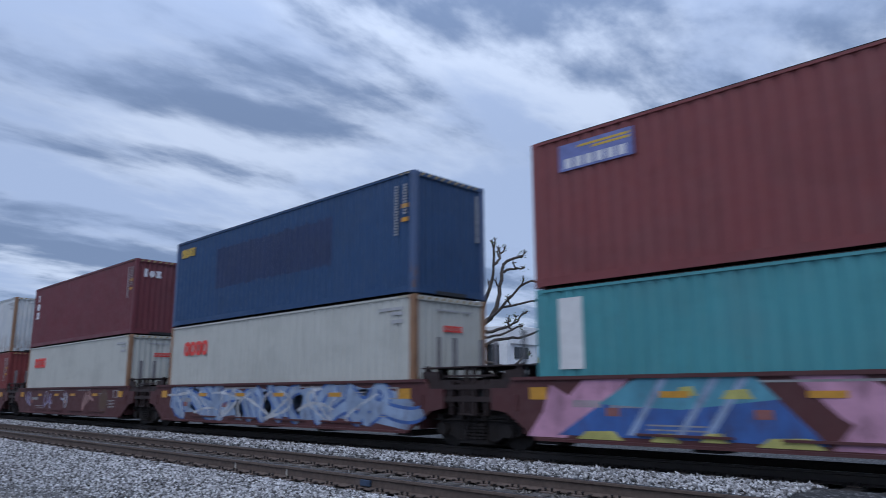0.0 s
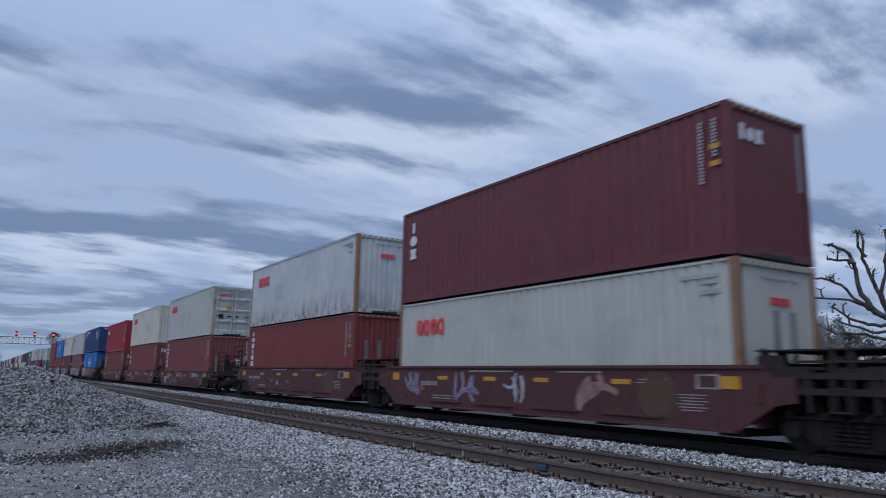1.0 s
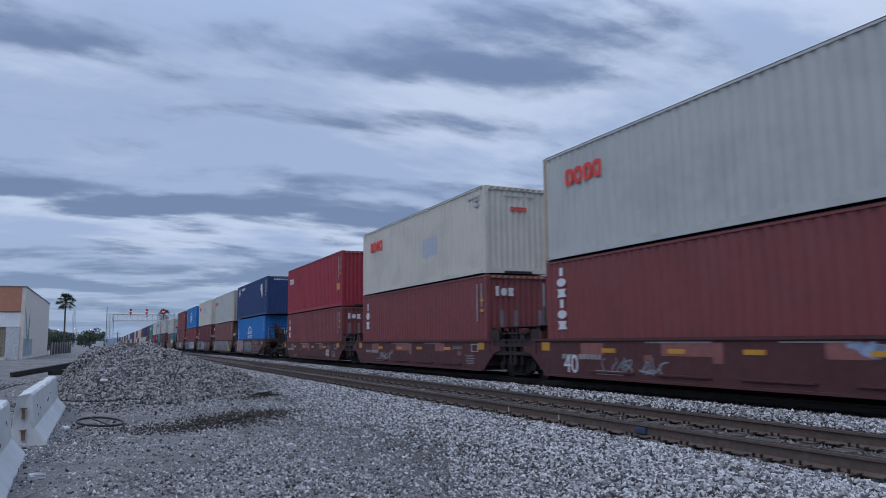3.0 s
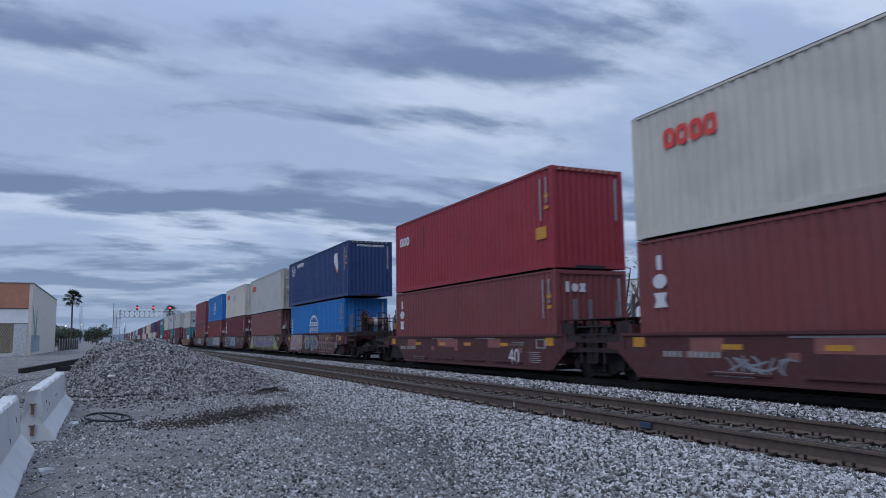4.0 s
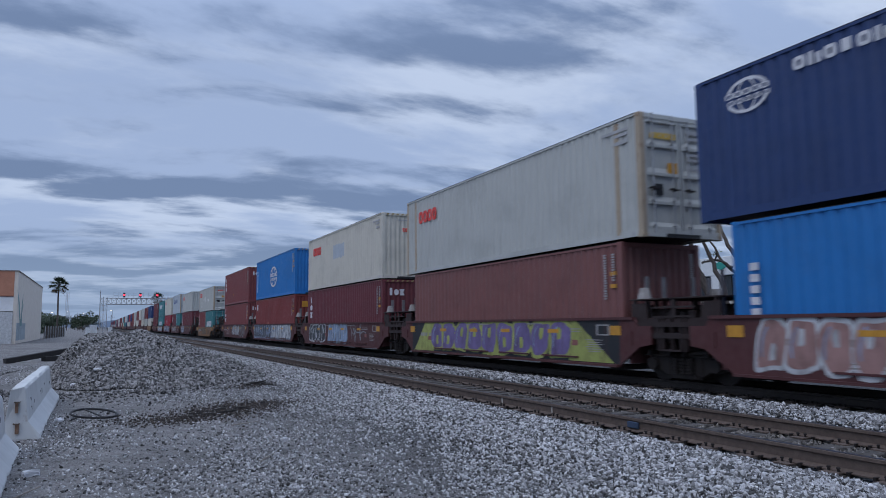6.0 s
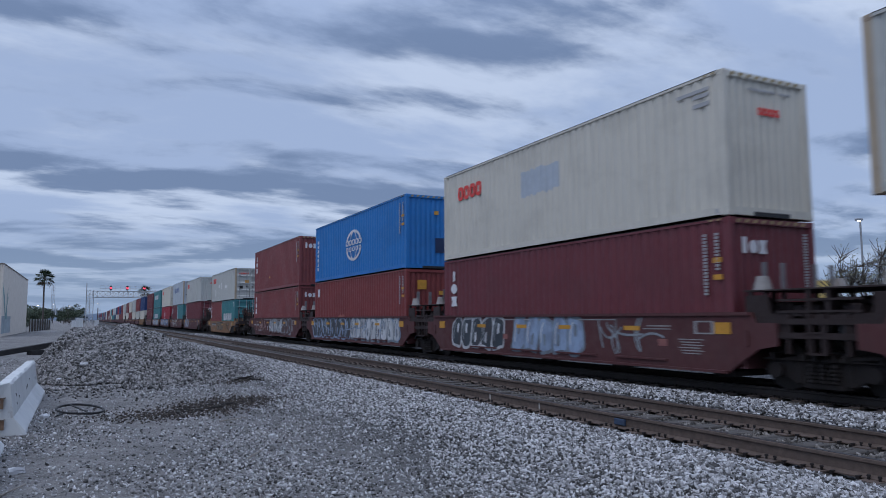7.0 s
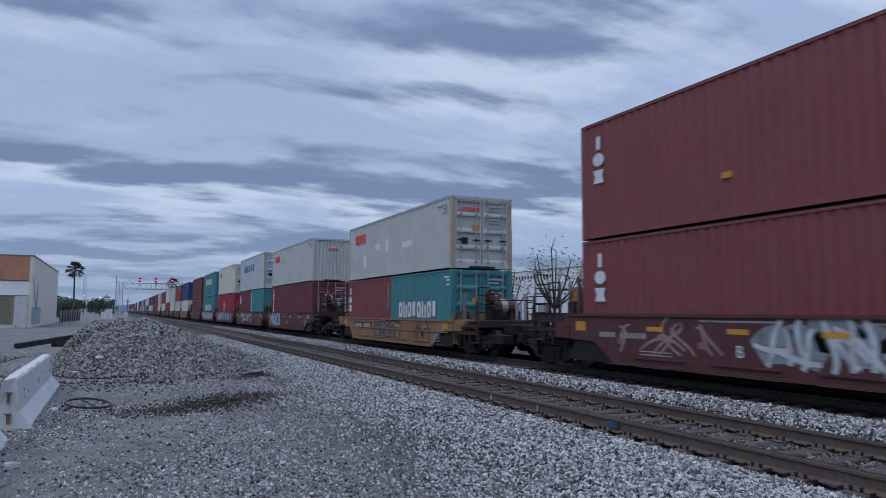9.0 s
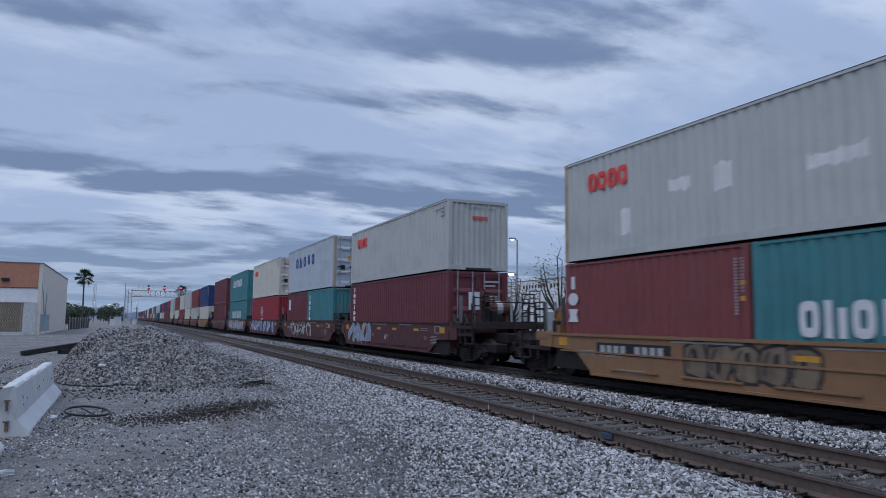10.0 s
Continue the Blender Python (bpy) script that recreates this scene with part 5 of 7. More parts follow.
def make_car(k, tan=False, first=False, last=False, near=True, low=False):
    mat = CAR_TAN if tan else CAR
    lab = ("tan" if tan else "brown") + " articulated well wagon, grimy and marked with graffiti"
    car = thing("well_wagon", lab if near else ("tan" if tan else "brown") + " articulated well wagon, weathered steel", "rail wagon", group="wagons of the train")
    turn = Matrix.Translation((0, F40, 0)) @ pose(0, 0, 0, 0, 0, 180)
    top, bot = (1.09, 0.15) if low else (1.34, 0.24)
    ca, cb = (1.35 if first else 0.05), (1.35 if last else 0.05)
    for nm, make in (("side_sill", lambda f, r: sill_plate(top, bot, f, r)),
                     ("top_chord", lambda f, r: boxes((-1.40, -1.28, -0.5, F40 + 0.5, top - 0.06, top + 0.004))),
                     ("bottom_flange", lambda f, r: boxes((-1.42, -1.25, f, F40 - r, bot - 0.04, bot + 0.01)))):
        me = cached((nm, tan, low, ca, cb), lambda: mesh_of(nm, make(ca, cb), mat))
        piece(nm, me, car)
        me = cached((nm, tan, low, cb, ca), lambda: mesh_of(nm, make(cb, ca), mat))
        piece(nm, me, car, m=turn)
    if near:
        ledge = cached(("ledge", tan), lambda: mesh_of("ledge", boxes((-1.40, -1.36, 0, 1.6, 0.12, 0.16)), mat))
        rib = cached(("rib", tan), lambda: mesh_of("stiffener", boxes((-1.385, -1.36, 0, 0.07, 0.72, 1.02)), mat))
        for i in range(4):
            piece("ledge", ledge, car, m=pose(0, 1.6 + i * 2.3, bot))
        for y in (-0.45, F40 + 0.38):
            piece("stiffener", rib, car, m=pose(0, y, 0))
        if tan:
            part("belt", boxes((-1.385, -1.36, 0.0, F40, 0.64, 0.68)), mat, car)
    fl = cached("bearer", lambda: mesh_of("cross_bearer", boxes((-1.26, 1.26, 0, 0.5, 0.14, 0.24)), DARKSTEEL))
    for y in (0.0, 3.0, 5.85, 8.7, F40 - 0.5):
        piece("cross_bearer", fl, car, m=pose(0, y, 0))
    bulk = cached(("bulk", tan), lambda: mesh_of("bulkhead", boxes((-1.28, 1.28, -0.32, -0.22, 0.30, 1.30)), mat))
    piece("bulkhead", bulk, car), piece("bulkhead", bulk, car, m=turn)
    up = Matrix.Translation((0, 0, top - 1.08))  # platforms lie level with the side sills
    out = pose(0, -0.3, 0, 0, 0, 180)            # outward frame at the leading end
    back = pose(0, F40 + 0.3, 0)
    for m, free in ((out, first), (back, last)):
        ext = 2.75 if free else 1.62
        gear = GRIMEBROWN
        hi = m @ up
        piece("deck", cached(("deck", free), lambda: mesh_of("deck", deck(ext), gear)), car, m=hi)
        piece("center_sill", cached(("cs", free), lambda: mesh_of("center_sill", boxes((-0.45, 0.45, 0.2, ext, 0.66, 0.98), bevel=0.02), DARKSTEEL)), car, m=m)
        if tan:
            piece("corner_box", cached("cornerbox", lambda: mesh_of("corner_box", boxes((-1.33, -0.85, 0.3, 1.0, 0.86, 1.10), (0.85, 1.33, 0.3, 1.0, 0.86, 1.10), bevel=0.015), mat)), car, m=hi)
        if near:
            piece("brake_rigging", cached(("rig", free), lambda: mesh_of("brake_rigging", rigging(min(ext, 2.2)), DARKSTEEL)), car, m=m)
        if free:
            piece("end_beam", cached("beam", lambda: mesh_of("end_beam", boxes((-1.30, 1.30, 1.9, 2.05, 0.86, 1.10), bevel=0.01), gear)), car, m=hi)
            piece("coupler", cached("coupler", lambda: mesh_of("coupler", coupler(ext), DARKSTEEL)), car, m=m)
            piece("railing", cached("railing", lambda: mesh_of("railing", railing(True), DARKSTEEL)), car, m=hi)
        if near:
            br = cached("bracket", lambda: mesh_of("bracket", prism(bmesh.new(), [(0.08, 1.06), (0.35, 1.06), (0.12, 1.36), (0.08, 1.36)], "x", -0.04, 0.04), gear))
            for x in (-1.18, -0.75, 0.75, 1.18):
                piece("bracket", br, car, m=hi @ pose(x, 0, 0))
            gp = cached("guideplate", lambda: mesh_of("guide_plate", boxes((-0.06, 0.06, -0.015, 0.015, 1.02, 2.0), bevel=0.005), plain("dull_grey_plate", (0.20, 0.19, 0.20), 0.6, 0.3)))
            for x in (-0.95, -0.45, 0.45, 0.95):
                piece("guide_plate", gp, car, m=hi @ pose(x, 0.22, 0))
            if free:
                piece("air_tank", cached("tank", lambda: mesh_of("air_tank", tank(), RUSTRED)), car, "rust-red air reservoir", hi)
                piece("tank_band", cached("band", lambda: mesh_of("tank_band", tube(bmesh.new(), (-0.1, 1.15, 1.55), (0.12, 1.15, 1.55), 0.256, n=14), LETTERGREY)), car, "pale band", hi)
                post = cached("galvpost", lambda: mesh_of("handhold", boxes((-0.045, 0.045, -0.01, 0.01, 1.06, 1.95), bevel=0.005), GALV))
                for x in (-0.62, -0.3):
                    piece("handhold", post, car, "pale galvanised upright", hi @ pose(x, 1.6, 0))
                piece("marker", cached("marker", lambda: mesh_of("marker", prism(bmesh.new(), [(-1.12, 1.40), (-0.86, 1.40), (-0.99, 1.66)], "y", 0.32, 0.335), YELLOW)), car, "orange triangle", hi)
                piece("brake_gear", cached("brake", lambda: mesh_of("brake_gear", brake_gear(), DARKSTEEL)), car, m=hi)
                piece("brake_wheel", cached("wheel", lambda: mesh_of("brake_wheel", brake_wheel(), RUSTRED)), car, "rust-red hand brake wheel", hi)
            else:
                piece("crossover_plate", cached("crossover", lambda: mesh_of("crossover_plate", crossover(1.5), GRIMEBROWN)), car, m=m @ pose(0, 0, -0.25 if low else (0.02 if k > 6 else -0.13)))
                piece("air_hose", cached("hoses", lambda: mesh_of("air_hose", hoses(), BLACK)), car, m=m)
                if k in (8, 9, 10, 11):
                    cone = cached("cone", lambda: mesh_of("guide_cone", tube(bmesh.new(), (0, 0, 0), (0, 0, 0.26), 0.17, 0.1, 8), plain("pale_guide", (0.30, 0.28, 0.27), 0.7)))
                    for side in (-1.08, 1.08):
                        piece("guide_cone", cone, car, m=m @ pose(side, 0.28, 1.735))
    for free, m in ((first, Matrix.Identity(4)), (last, turn)):
        if free:
            ln = cached("liner", lambda: mesh_of("truck_pocket", boxes((-1.29, -1.25, -0.3, 1.9, 0.2, 0.98)), DARKSTEEL))
            piece("truck_pocket", ln, car, m=m), piece("truck_pocket", ln, car, m=m @ pose(2.54, 0, 0))
    add_truck(car, -1.42 if first else -1.72)
    if last:
        add_truck(car, F40 + 1.42)
    if near:
        refl = cached("refl", lambda: mesh_of("reflector", boxes((-1.3705, -1.358, 0, 0.50, 0, 0.10)), YELLOW))
        for y in ((4.6,) if tan else (2.42, 4.9, 6.9, 9.15)):
            piece("reflector", refl, car, m=pose(0, y, 0.97 - (0.22 if low else 0)))
        big = cached("bigrefl", lambda: mesh_of("reflector", boxes((-1.3705, -1.358, 0, 0.38, 0, 0.22)), YELLOW))
        piece("reflector", big, car, m=pose(0, -0.05, 0.93 - (0.15 if low else 0))), piece("reflector", big, car, m=pose(0, F40 - 0.3, 0.93 - (0.15 if low else 0)))
        sets = {"data_block": [(0.62 + 0.09 * (i % 2), 1.28 - 0.05 * (i % 3), 0.80 - 0.055 * i, 0.82 - 0.055 * i) for i in range(6)],
                "load_lines": [(8.9, 9.9, 0.52 - 0.07 * i, 0.545 - 0.07 * i) for i in range(2)] + [(1.5, 2.2, 1.06, 1.085), (1.5, 2.3, 1.0, 1.02)],
                "stencil_box": [(0.35, 0.42, 0.92, 1.18), (0.78, 0.85, 0.92, 1.18), (0.42, 0.78, 0.92, 0.95), (0.42, 0.78, 1.15, 1.18)],
                "wagon_number": [(9.7 + 0.15 * i, 9.81 + 0.15 * i, 0.80, 0.92) for i in range(11) if i != 6],
                "warning_line": [(6.2, 8.1, 1.19, 1.225), (3.2, 4.6, 1.19, 1.22)]}
        for nm, rows in sets.items():
            me = cached(nm, lambda: mesh_of(nm, boxes(*[(-1.3648, -1.358, *r) for r in rows]), LETTERDIM))
            piece(nm, me, car, m=pose(0, 0, -0.22 if low else 0))
        if low and not tan:
            for y, w in ((5.9, 1.7), (9.6, 0.9), (2.9, 0.8)):
                part("repainted_patch", boxes((-1.3645, -1.358, y, y + w, 0.70, 0.98)), SALMON, car)
        for y in (1.6, 5.9, 7.9, 10.4):
            part("faded_sticker", boxes((-1.3645, -1.358, y, y + 0.26, bot + 0.42, bot + 0.56)), SALMON, car)
    return car


# graffiti: fat curved strokes with an outline, a few millimetres proud of the sill
def stroke(bm, pts, w, x):
    n = len(pts)
    vs = []
    for i, (y, z) in enumerate(pts):
        a, b = pts[max(0, i - 1)], pts[min(n - 1, i + 1)]
        dy, dz = b[0] - a[0], b[1] - a[1]
        l = math.hypot(dy, dz) or 1
        ny, nz = -dz / l, dy / l
        ww = w * (0.75 + 0.25 * math.sin(math.pi * (i + 0.5) / n))
        vs.append([bm.verts.new((x, y + s * ny * ww / 2, min(1.30, max(0.27, z + s * nz * ww / 2)))) for s in (-1, 1)])
    for i in range(n - 1):
        try:
            bm.faces.new((vs[i][0], vs[i + 1][0], vs[i + 1][1], vs[i][1]))
        except ValueError:
            pass


def curve_pts(ctrl, n=10):
    out = []
    m = len(ctrl)
    for i in range(n + 1):
        t = i / n
        p = [Vector(c) for c in ctrl]
        while len(p) > 1:
            p = [p[j].lerp(p[j + 1], t) for j in range(len(p) - 1)]
        out.append((p[0].x, p[0].y))
    return out


def graffiti(car, y0, y1, z0, z1, fill, outline, seed, letters, w=0.2, wild=0.3, back=None):
    rng = random.Random(seed)
    a, b, g = bmesh.new(), bmesh.new(), bmesh.new()
    step = (y1 - y0) / letters
    H = z1 - z0
    for i in range(letters):
        c = y0 + (i + 0.5) * step
        j = lambda s: rng.uniform(-s, s)
        # tangled slanting sweeps, two or three to a stretch
        lean = rng.uniform(-0.35, 0.35)
        for s in range(rng.choice((2, 3, 3))):
            u0 = rng.uniform(-0.5, 0.5)
            pts = [(u0 + lean, rng.uniform(-0.05, 0.15)), (u0 + j(0.5), rng.uniform(0.2, 0.6)), (u0 - lean + j(0.6), rng.uniform(0.5, 0.9)), (u0 - lean + j(0.3), rng.uniform(0.8, 1.1))]
            if s == 2:
                pts = [(u0 - 0.5, rng.uniform(0.1, 0.9)), (u0 + j(0.3), rng.uniform(0.0, 1.0)), (u0 + 0.6, rng.uniform(0.1, 0.9))]
            ctrl = [(c - (u * step * 1.1 + j(wild * 0.2)), z0 + H * min(1.1, max(-0.05, v))) for u, v in pts]
            q = curve_pts(ctrl)
            stroke(a, q, w * 1.6, -1.3645)
            stroke(b, q, w, -1.3675)
    if back:
        for i in range(letters):
            c = y0 + (i + 0.5) * step
            stroke(g, curve_pts([(c - step * 0.7, z0 + H * rng.uniform(0.2, 0.6)), (c, z0 + H * rng.uniform(0.4, 0.9)), (c + step * 0.7, z0 + H * rng.uniform(0.2, 0.7))]), H * 0.8, -1.3622)
        part("graffiti_ground", g, back, car)
    else:
        g.free()
    part("graffiti_outline", a, outline, car, "spray-painted graffiti outline")
    part("graffiti_fill", b, fill, car, "spray-painted graffiti")


def spray(name, rgb):
    """Thin sprayed paint, rubbed and dusty, with the wagon's brown showing through."""
    n = Nodes("spray_" + name)
    v = n.shifted()
    col = n.mix(n.ramp(n.noise(1.6, 5, 0.6, vec=v), 0.35, 0.7), tuple(q * 0.62 for q in rgb), rgb)
    worn = n.ramp(n.noise(3.5, 7, 0.72, (1, 1, 0.35), v), 0.50, 0.72)
    col = n.mix(n.math("MULTIPLY", worn, 0.75), col, (0.060, 0.027, 0.026))
    return n.done(col, 0.65)


S_WHITE, S_ICE, S_BLUE, S_PINK, S_BLACK = spray("white", (.64, .66, .69)), spray("ice", (.31, .41, .58)), spray("blue", (.05, .14, .42)), spray("pink", (.62, .32, .45)), spray("black", (.02, .02, .025))
S_GREY, S_YELLOW, S_PURPLE, S_TEAL, S_ROSE = spray("grey", (.30, .33, .36)), spray("yellow", (.55, .52, .16)), spray("purple", (.20, .15, .34)), spray("teal", (.10, .34, .45)), spray("rose", (.42, .24, .22))


def flat(car, outline, x, mat, name):
    part(name, prism(bmesh.new(), outline, "x", -x, -1.359), mat, car, "spray-painted mural shape")


def mural(car):
    """Blue wedges with pink flames and pale yellow bulbs along the bottom edge."""
    rng = random.Random(2)
    for c in (8.9, 3.7):
        edge = [(c + 3.45, 0.27), (c + 3.1, 0.7), (c + 2.9, 1.2), (c + 2.5, 1.0), (c + 2.2, 1.27), (c + 1.3, 1.28), (c + 1.9, 0.7), (c + 2.6, 0.27)]
        flat(car, edge, 1.3625, S_PINK, "mural_flame")
        flat(car, [(2 * c - y, z) for y, z in edge][::-1], 1.3625, S_PINK, "mural_flame")
        flat(car, [(c + 2.75, 0.32), (c + 1.15, 1.29), (c - 0.75, 1.29), (c - 1.7, 0.32)], 1.364, S_BLUE, "mural_wedge")
        flat(car, [(c + 1.9, 0.86), (c + 1.15, 1.3), (c - 0.75, 1.3), (c - 1.1, 0.95), (c + 0.4, 0.78)], 1.3655, S_TEAL, "mural_wedge")
        for y0, y1 in ((0.75, 1.05), (-0.1, 0.15), (-0.55, -0.95)):
            flat(car, [(c + y0 + 0.5, 0.36), (c + y0 + 0.62, 0.36), (c + y0 - 0.02, 1.28), (c + y0 - 0.16, 1.28)], 1.367, S_ICE, "mural_stripe")
        for y, z, w in ((1.9, 0.27, 0.9), (0.7, 0.27, 0.5), (-0.1, 0.30, 0.42), (-1.2, 0.27, 0.9), (0.3, 1.0, 0.35), (-0.5, 0.95, 0.5)):
            flat(car, [(c + y + w / 2, z), (c + y + w * 0.3, z + 0.13), (c + y - w * 0.3, z + 0.15), (c + y - w / 2, z)], 1.3685, S_YELLOW, "mural_bulb")


def fat_row(car, y0, y1, z0, z1, n, fill, edge, shine, seed):
    """A row of swollen bubble shapes, each with a pale edge, a dark body, a slit and a shine."""
    rng = random.Random(seed)
    w, zc, h = (y1 - y0) / n, (z0 + z1) / 2, (z1 - z0) / 2
    for i in range(n):
        yc, lean = y0 + (i + 0.5) * w, rng.uniform(-0.25, 0.1)
        p1, p2, e = rng.uniform(0, 6), rng.uniform(0, 6), rng.uniform(0.45, 0.7)

        def blob(g, dy=0.0, dz=0.0, gz=None):
            pts = []
            for q in range(28):
                u = 2 * math.pi * q / 28
                cu, su = math.cos(u), math.sin(u)
                r = 1 + 0.07 * math.sin(3 * u + p1) + 0.05 * math.sin(5 * u + p2)
                a, b = math.copysign(abs(cu) ** e, cu) * r, math.copysign(abs(su) ** e, su) * r
                z = zc + dz + b * h * (g if gz is None else gz)
                pts.append((yc + dy + a * w * 0.5 * g + lean * (z - zc), min(1.315, max(0.26, z))))
            return pts
        k = 0.0004 * (i % 2)
        part("graffiti_edge", prism(bmesh.new(), blob(1.12), "x", -1.3640 - k, -1.359), edge, car)
        part("graffiti_letter", prism(bmesh.new(), blob(0.92), "x", -1.3656 - k, -1.359), fill, car, "bubble-shaped graffiti letter")
        part("graffiti_slit", prism(bmesh.new(), blob(0.20, rng.uniform(-.1, .1) * w, rng.choice((-.3, .3)) * h, 0.34), "x", -1.3672 - k, -1.359), edge, car)
        b = bmesh.new()
        stroke(b, curve_pts([(yc + w * 0.32, zc - h * 0.5), (yc + w * 0.38, zc + h * 0.2), (yc + w * 0.1, zc + h * 0.72)]), 0.05, -1.3688 - k)
        part("graffiti_shine", b, shine, car)


S_TAN = spray("tan", (.24, .18, .12))
S_BADGE = spray("badge", (.12, .065, .035))
S_LIME, S_NIGHT = spray("lime", (.42, .46, .13)), spray("night", (.018, .022, .028))
S_SLATE, S_STEEL, S_DUST = spray("slate", (.045, .06, .075)), spray("steel", (.20, .25, .30)), spray("dust", (.10, .055, .055))


def decorate(k, car):
    G = graffiti
    if k == 0:
        mural(car)
    elif k == 1:
        G(car, 0.2, 11.3, 0.28, 1.28, S_ICE, S_BLUE, 3, 8, 0.24, 0.6, S_ICE)
        G(car, 1.5, 11.0, 0.34, 1.2, S_WHITE, S_WHITE, 4, 7, 0.06, 0.7)
    elif k == 2:
        G(car, 7.6, 8.8, 0.45, 1.15, S_PURPLE, S_WHITE, 5, 2, 0.07, 0.5)
        G(car, 10.6, 11.4, 0.5, 1.15, S_PURPLE, S_WHITE, 6, 2, 0.06, 0.5)
        G(car, 5.6, 6.4, 0.5, 1.2, S_WHITE, S_PURPLE, 7, 2, 0.06, 0.5)
        G(car, 2.8, 3.7, 0.4, 1.2, S_ROSE, S_ROSE, 8, 1, 0.10, 0.2)
    elif k == 4:
        G(car, 7.6, 9.6, 0.28, 0.62, S_GREY, S_GREY, 9, 5, 0.03, 0.3)
        G(car, 1.9, 3.2, 0.74, 0.98, S_ICE, S_ICE, 10, 3, 0.07, 0.5)
    elif k == 5:
        G(car, 8.0, 9.6, 0.3, 0.62, S_GREY, S_GREY, 12, 4, 0.03, 0.4)
    elif k == 7:
        fat_row(car, 8.5, 11.6, 0.36, 1.25, 5, S_ROSE, S_WHITE, S_ICE, 14)
        flat(car, [(7.65, 0.30), (7.7, 0.8), (8.0, 0.85), (7.6, 1.2), (5.1, 1.2), (4.5, 0.8), (4.9, 0.3)], 1.3615, S_GREY, "graffiti_ground")
        for txt, mat, dy, x, fat in (("KINE", S_BLACK, -0.04, 1.3635, 0.045), ("KINE", S_STEEL, 0.0, 1.3665, 0.02)):
            piece("lettering", lettering(txt, 1.26, mat, fat), car, "grey-blue painted letters", pose(-x, 7.5 + dy, 0.33, 0, 0, -90) @ Matrix.Diagonal((0.86, 1, 1, 1)))
        fat_row(car, 1.9, 4.3, 0.78, 1.28, 6, S_DUST, S_ROSE, S_ROSE, 16)
        fat_row(car, 1.5, 4.4, 0.30, 0.80, 6, S_DUST, S_ROSE, S_ROSE, 15)
    elif k == 8:
        flat(car, [(0.0, 0.27), (12.1, 0.27), (12.1, 1.31), (0.0, 1.31)], 1.3612, S_NIGHT, "graffiti_ground")
        flat(car, [(0.2, 0.28), (2.0, 0.28), (2.3, 1.3), (1.7, 1.3)], 1.3622, S_LIME, "graffiti_wedge")
        flat(car, [(11.9, 0.28), (10.2, 0.28), (10.0, 1.3), (10.9, 1.3)], 1.3622, S_LIME, "graffiti_wedge")
        flat(car, [(6.6, 0.28), (5.2, 0.28), (5.8, 1.0)], 1.3622, S_LIME, "graffiti_wedge")
        fat_row(car, 1.9, 10.4, 0.36, 1.27, 9, S_PURPLE, S_LIME, S_ICE, 17)
    elif k == 9:
        fat_row(car, 8.1, 11.3, 0.36, 1.26, 5, S_SLATE, S_WHITE, S_GREY, 18)
        fat_row(car, 4.4, 7.6, 0.36, 1.26, 5, S_ICE, S_STEEL, S_WHITE, 19)
        G(car, 2.0, 3.9, 0.45, 1.2, S_GREY, S_DUST, 33, 3, 0.05, 0.5)
    elif k == 10:
        fat_row(car, 0.3, 6.0, 0.34, 1.29, 9, S_WHITE, S_STEEL, S_SLATE, 20)
        fat_row(car, 6.0, 12.0, 0.34, 1.29, 8, S_SLATE, S_ICE, S_WHITE, 34)
        G(car, 0.2, 12.0, 0.34, 1.24, S_ICE, S_SLATE, 35, 8, 0.05, 0.6)
    elif k == 11:
        fat_row(car, 1.0, 3.4, 0.36, 1.28, 3, S_DUST, S_GREY, S_STEEL, 36)
        G(car, 3.2, 6.6, 0.4, 1.25, S_WHITE, S_STEEL, 21, 6, 0.10, 0.6, S_GREY)
        G(car, 7.4, 10.5, 0.5, 1.2, S_ROSE, S_GREY, 22, 4, 0.04, 0.5)
    elif k == 12:
        part("number_panel", boxes((-1.366, -1.358, 8.1, 10.65, 0.62, 0.90)), BLACK, car, "black panel with pale number bars")
        part("number_marking", boxes(*[(-1.369, -1.364, 10.5 - 0.25 * i - 0.17, 10.5 - 0.25 * i, 0.68, 0.84) for i in range(9) if i != 4]), LETTERGREY, car)
        fat_row(car, 4.6, 7.7, 0.30, 0.98, 5, S_TAN, S_BLACK, S_BLACK, 23)
        G(car, 1.7, 2.9, 0.32, 0.95, S_BLACK, S_BLACK, 24, 2, 0.05, 0.4)
    elif k == 13:
        G(car, 8.0, 11.8, 0.34, 1.25, S_ICE, S_WHITE, 25, 4, 0.22, 0.3)
    elif k == 14:
        G(car, 4.4, 10.2, 0.34, 1.25, S_WHITE, S_BLACK, 26, 6, 0.12, 0.6)
    elif k in (15, 16):
        G(car, 1.0, 11.2, 0.34, 1.25, S_WHITE, S_ICE if k == 15 else S_GREY, 27 + k, 9, 0.16, 0.6, S_BLUE if k == 15 else S_ICE)


def side_text(car, text, size, y, z, mat=LETTERWHITE):
    piece("lettering", lettering(text, size, mat), car, "white stencilled " + ("numeral" if text.isdigit() else "letter"), pose(-1.369, y, z, 0, 0, -90))


def emblem(car, y, z, r):
    """A faded round badge: a disc and the ring round it."""
    disc = [(y + r * math.cos(q * math.pi / 16), z + r * math.sin(q * math.pi / 16)) for q in range(32)]
    part("badge", prism(bmesh.new(), disc, "x", -1.3642, -1.359), S_BADGE, car, "faded tan round badge")
    part("badge_ring", prism(bmesh.new(), [(y + (p - y) * 0.82, z + (q - z) * 0.82) for p, q in disc], "x", -1.3655, -1.359), S_DUST, car)
    part("badge_middle", prism(bmesh.new(), [(y + (p - y) * 0.7, z + (q - z) * 0.7) for p, q in disc], "x", -1.3668, -1.359), S_BADGE, car)


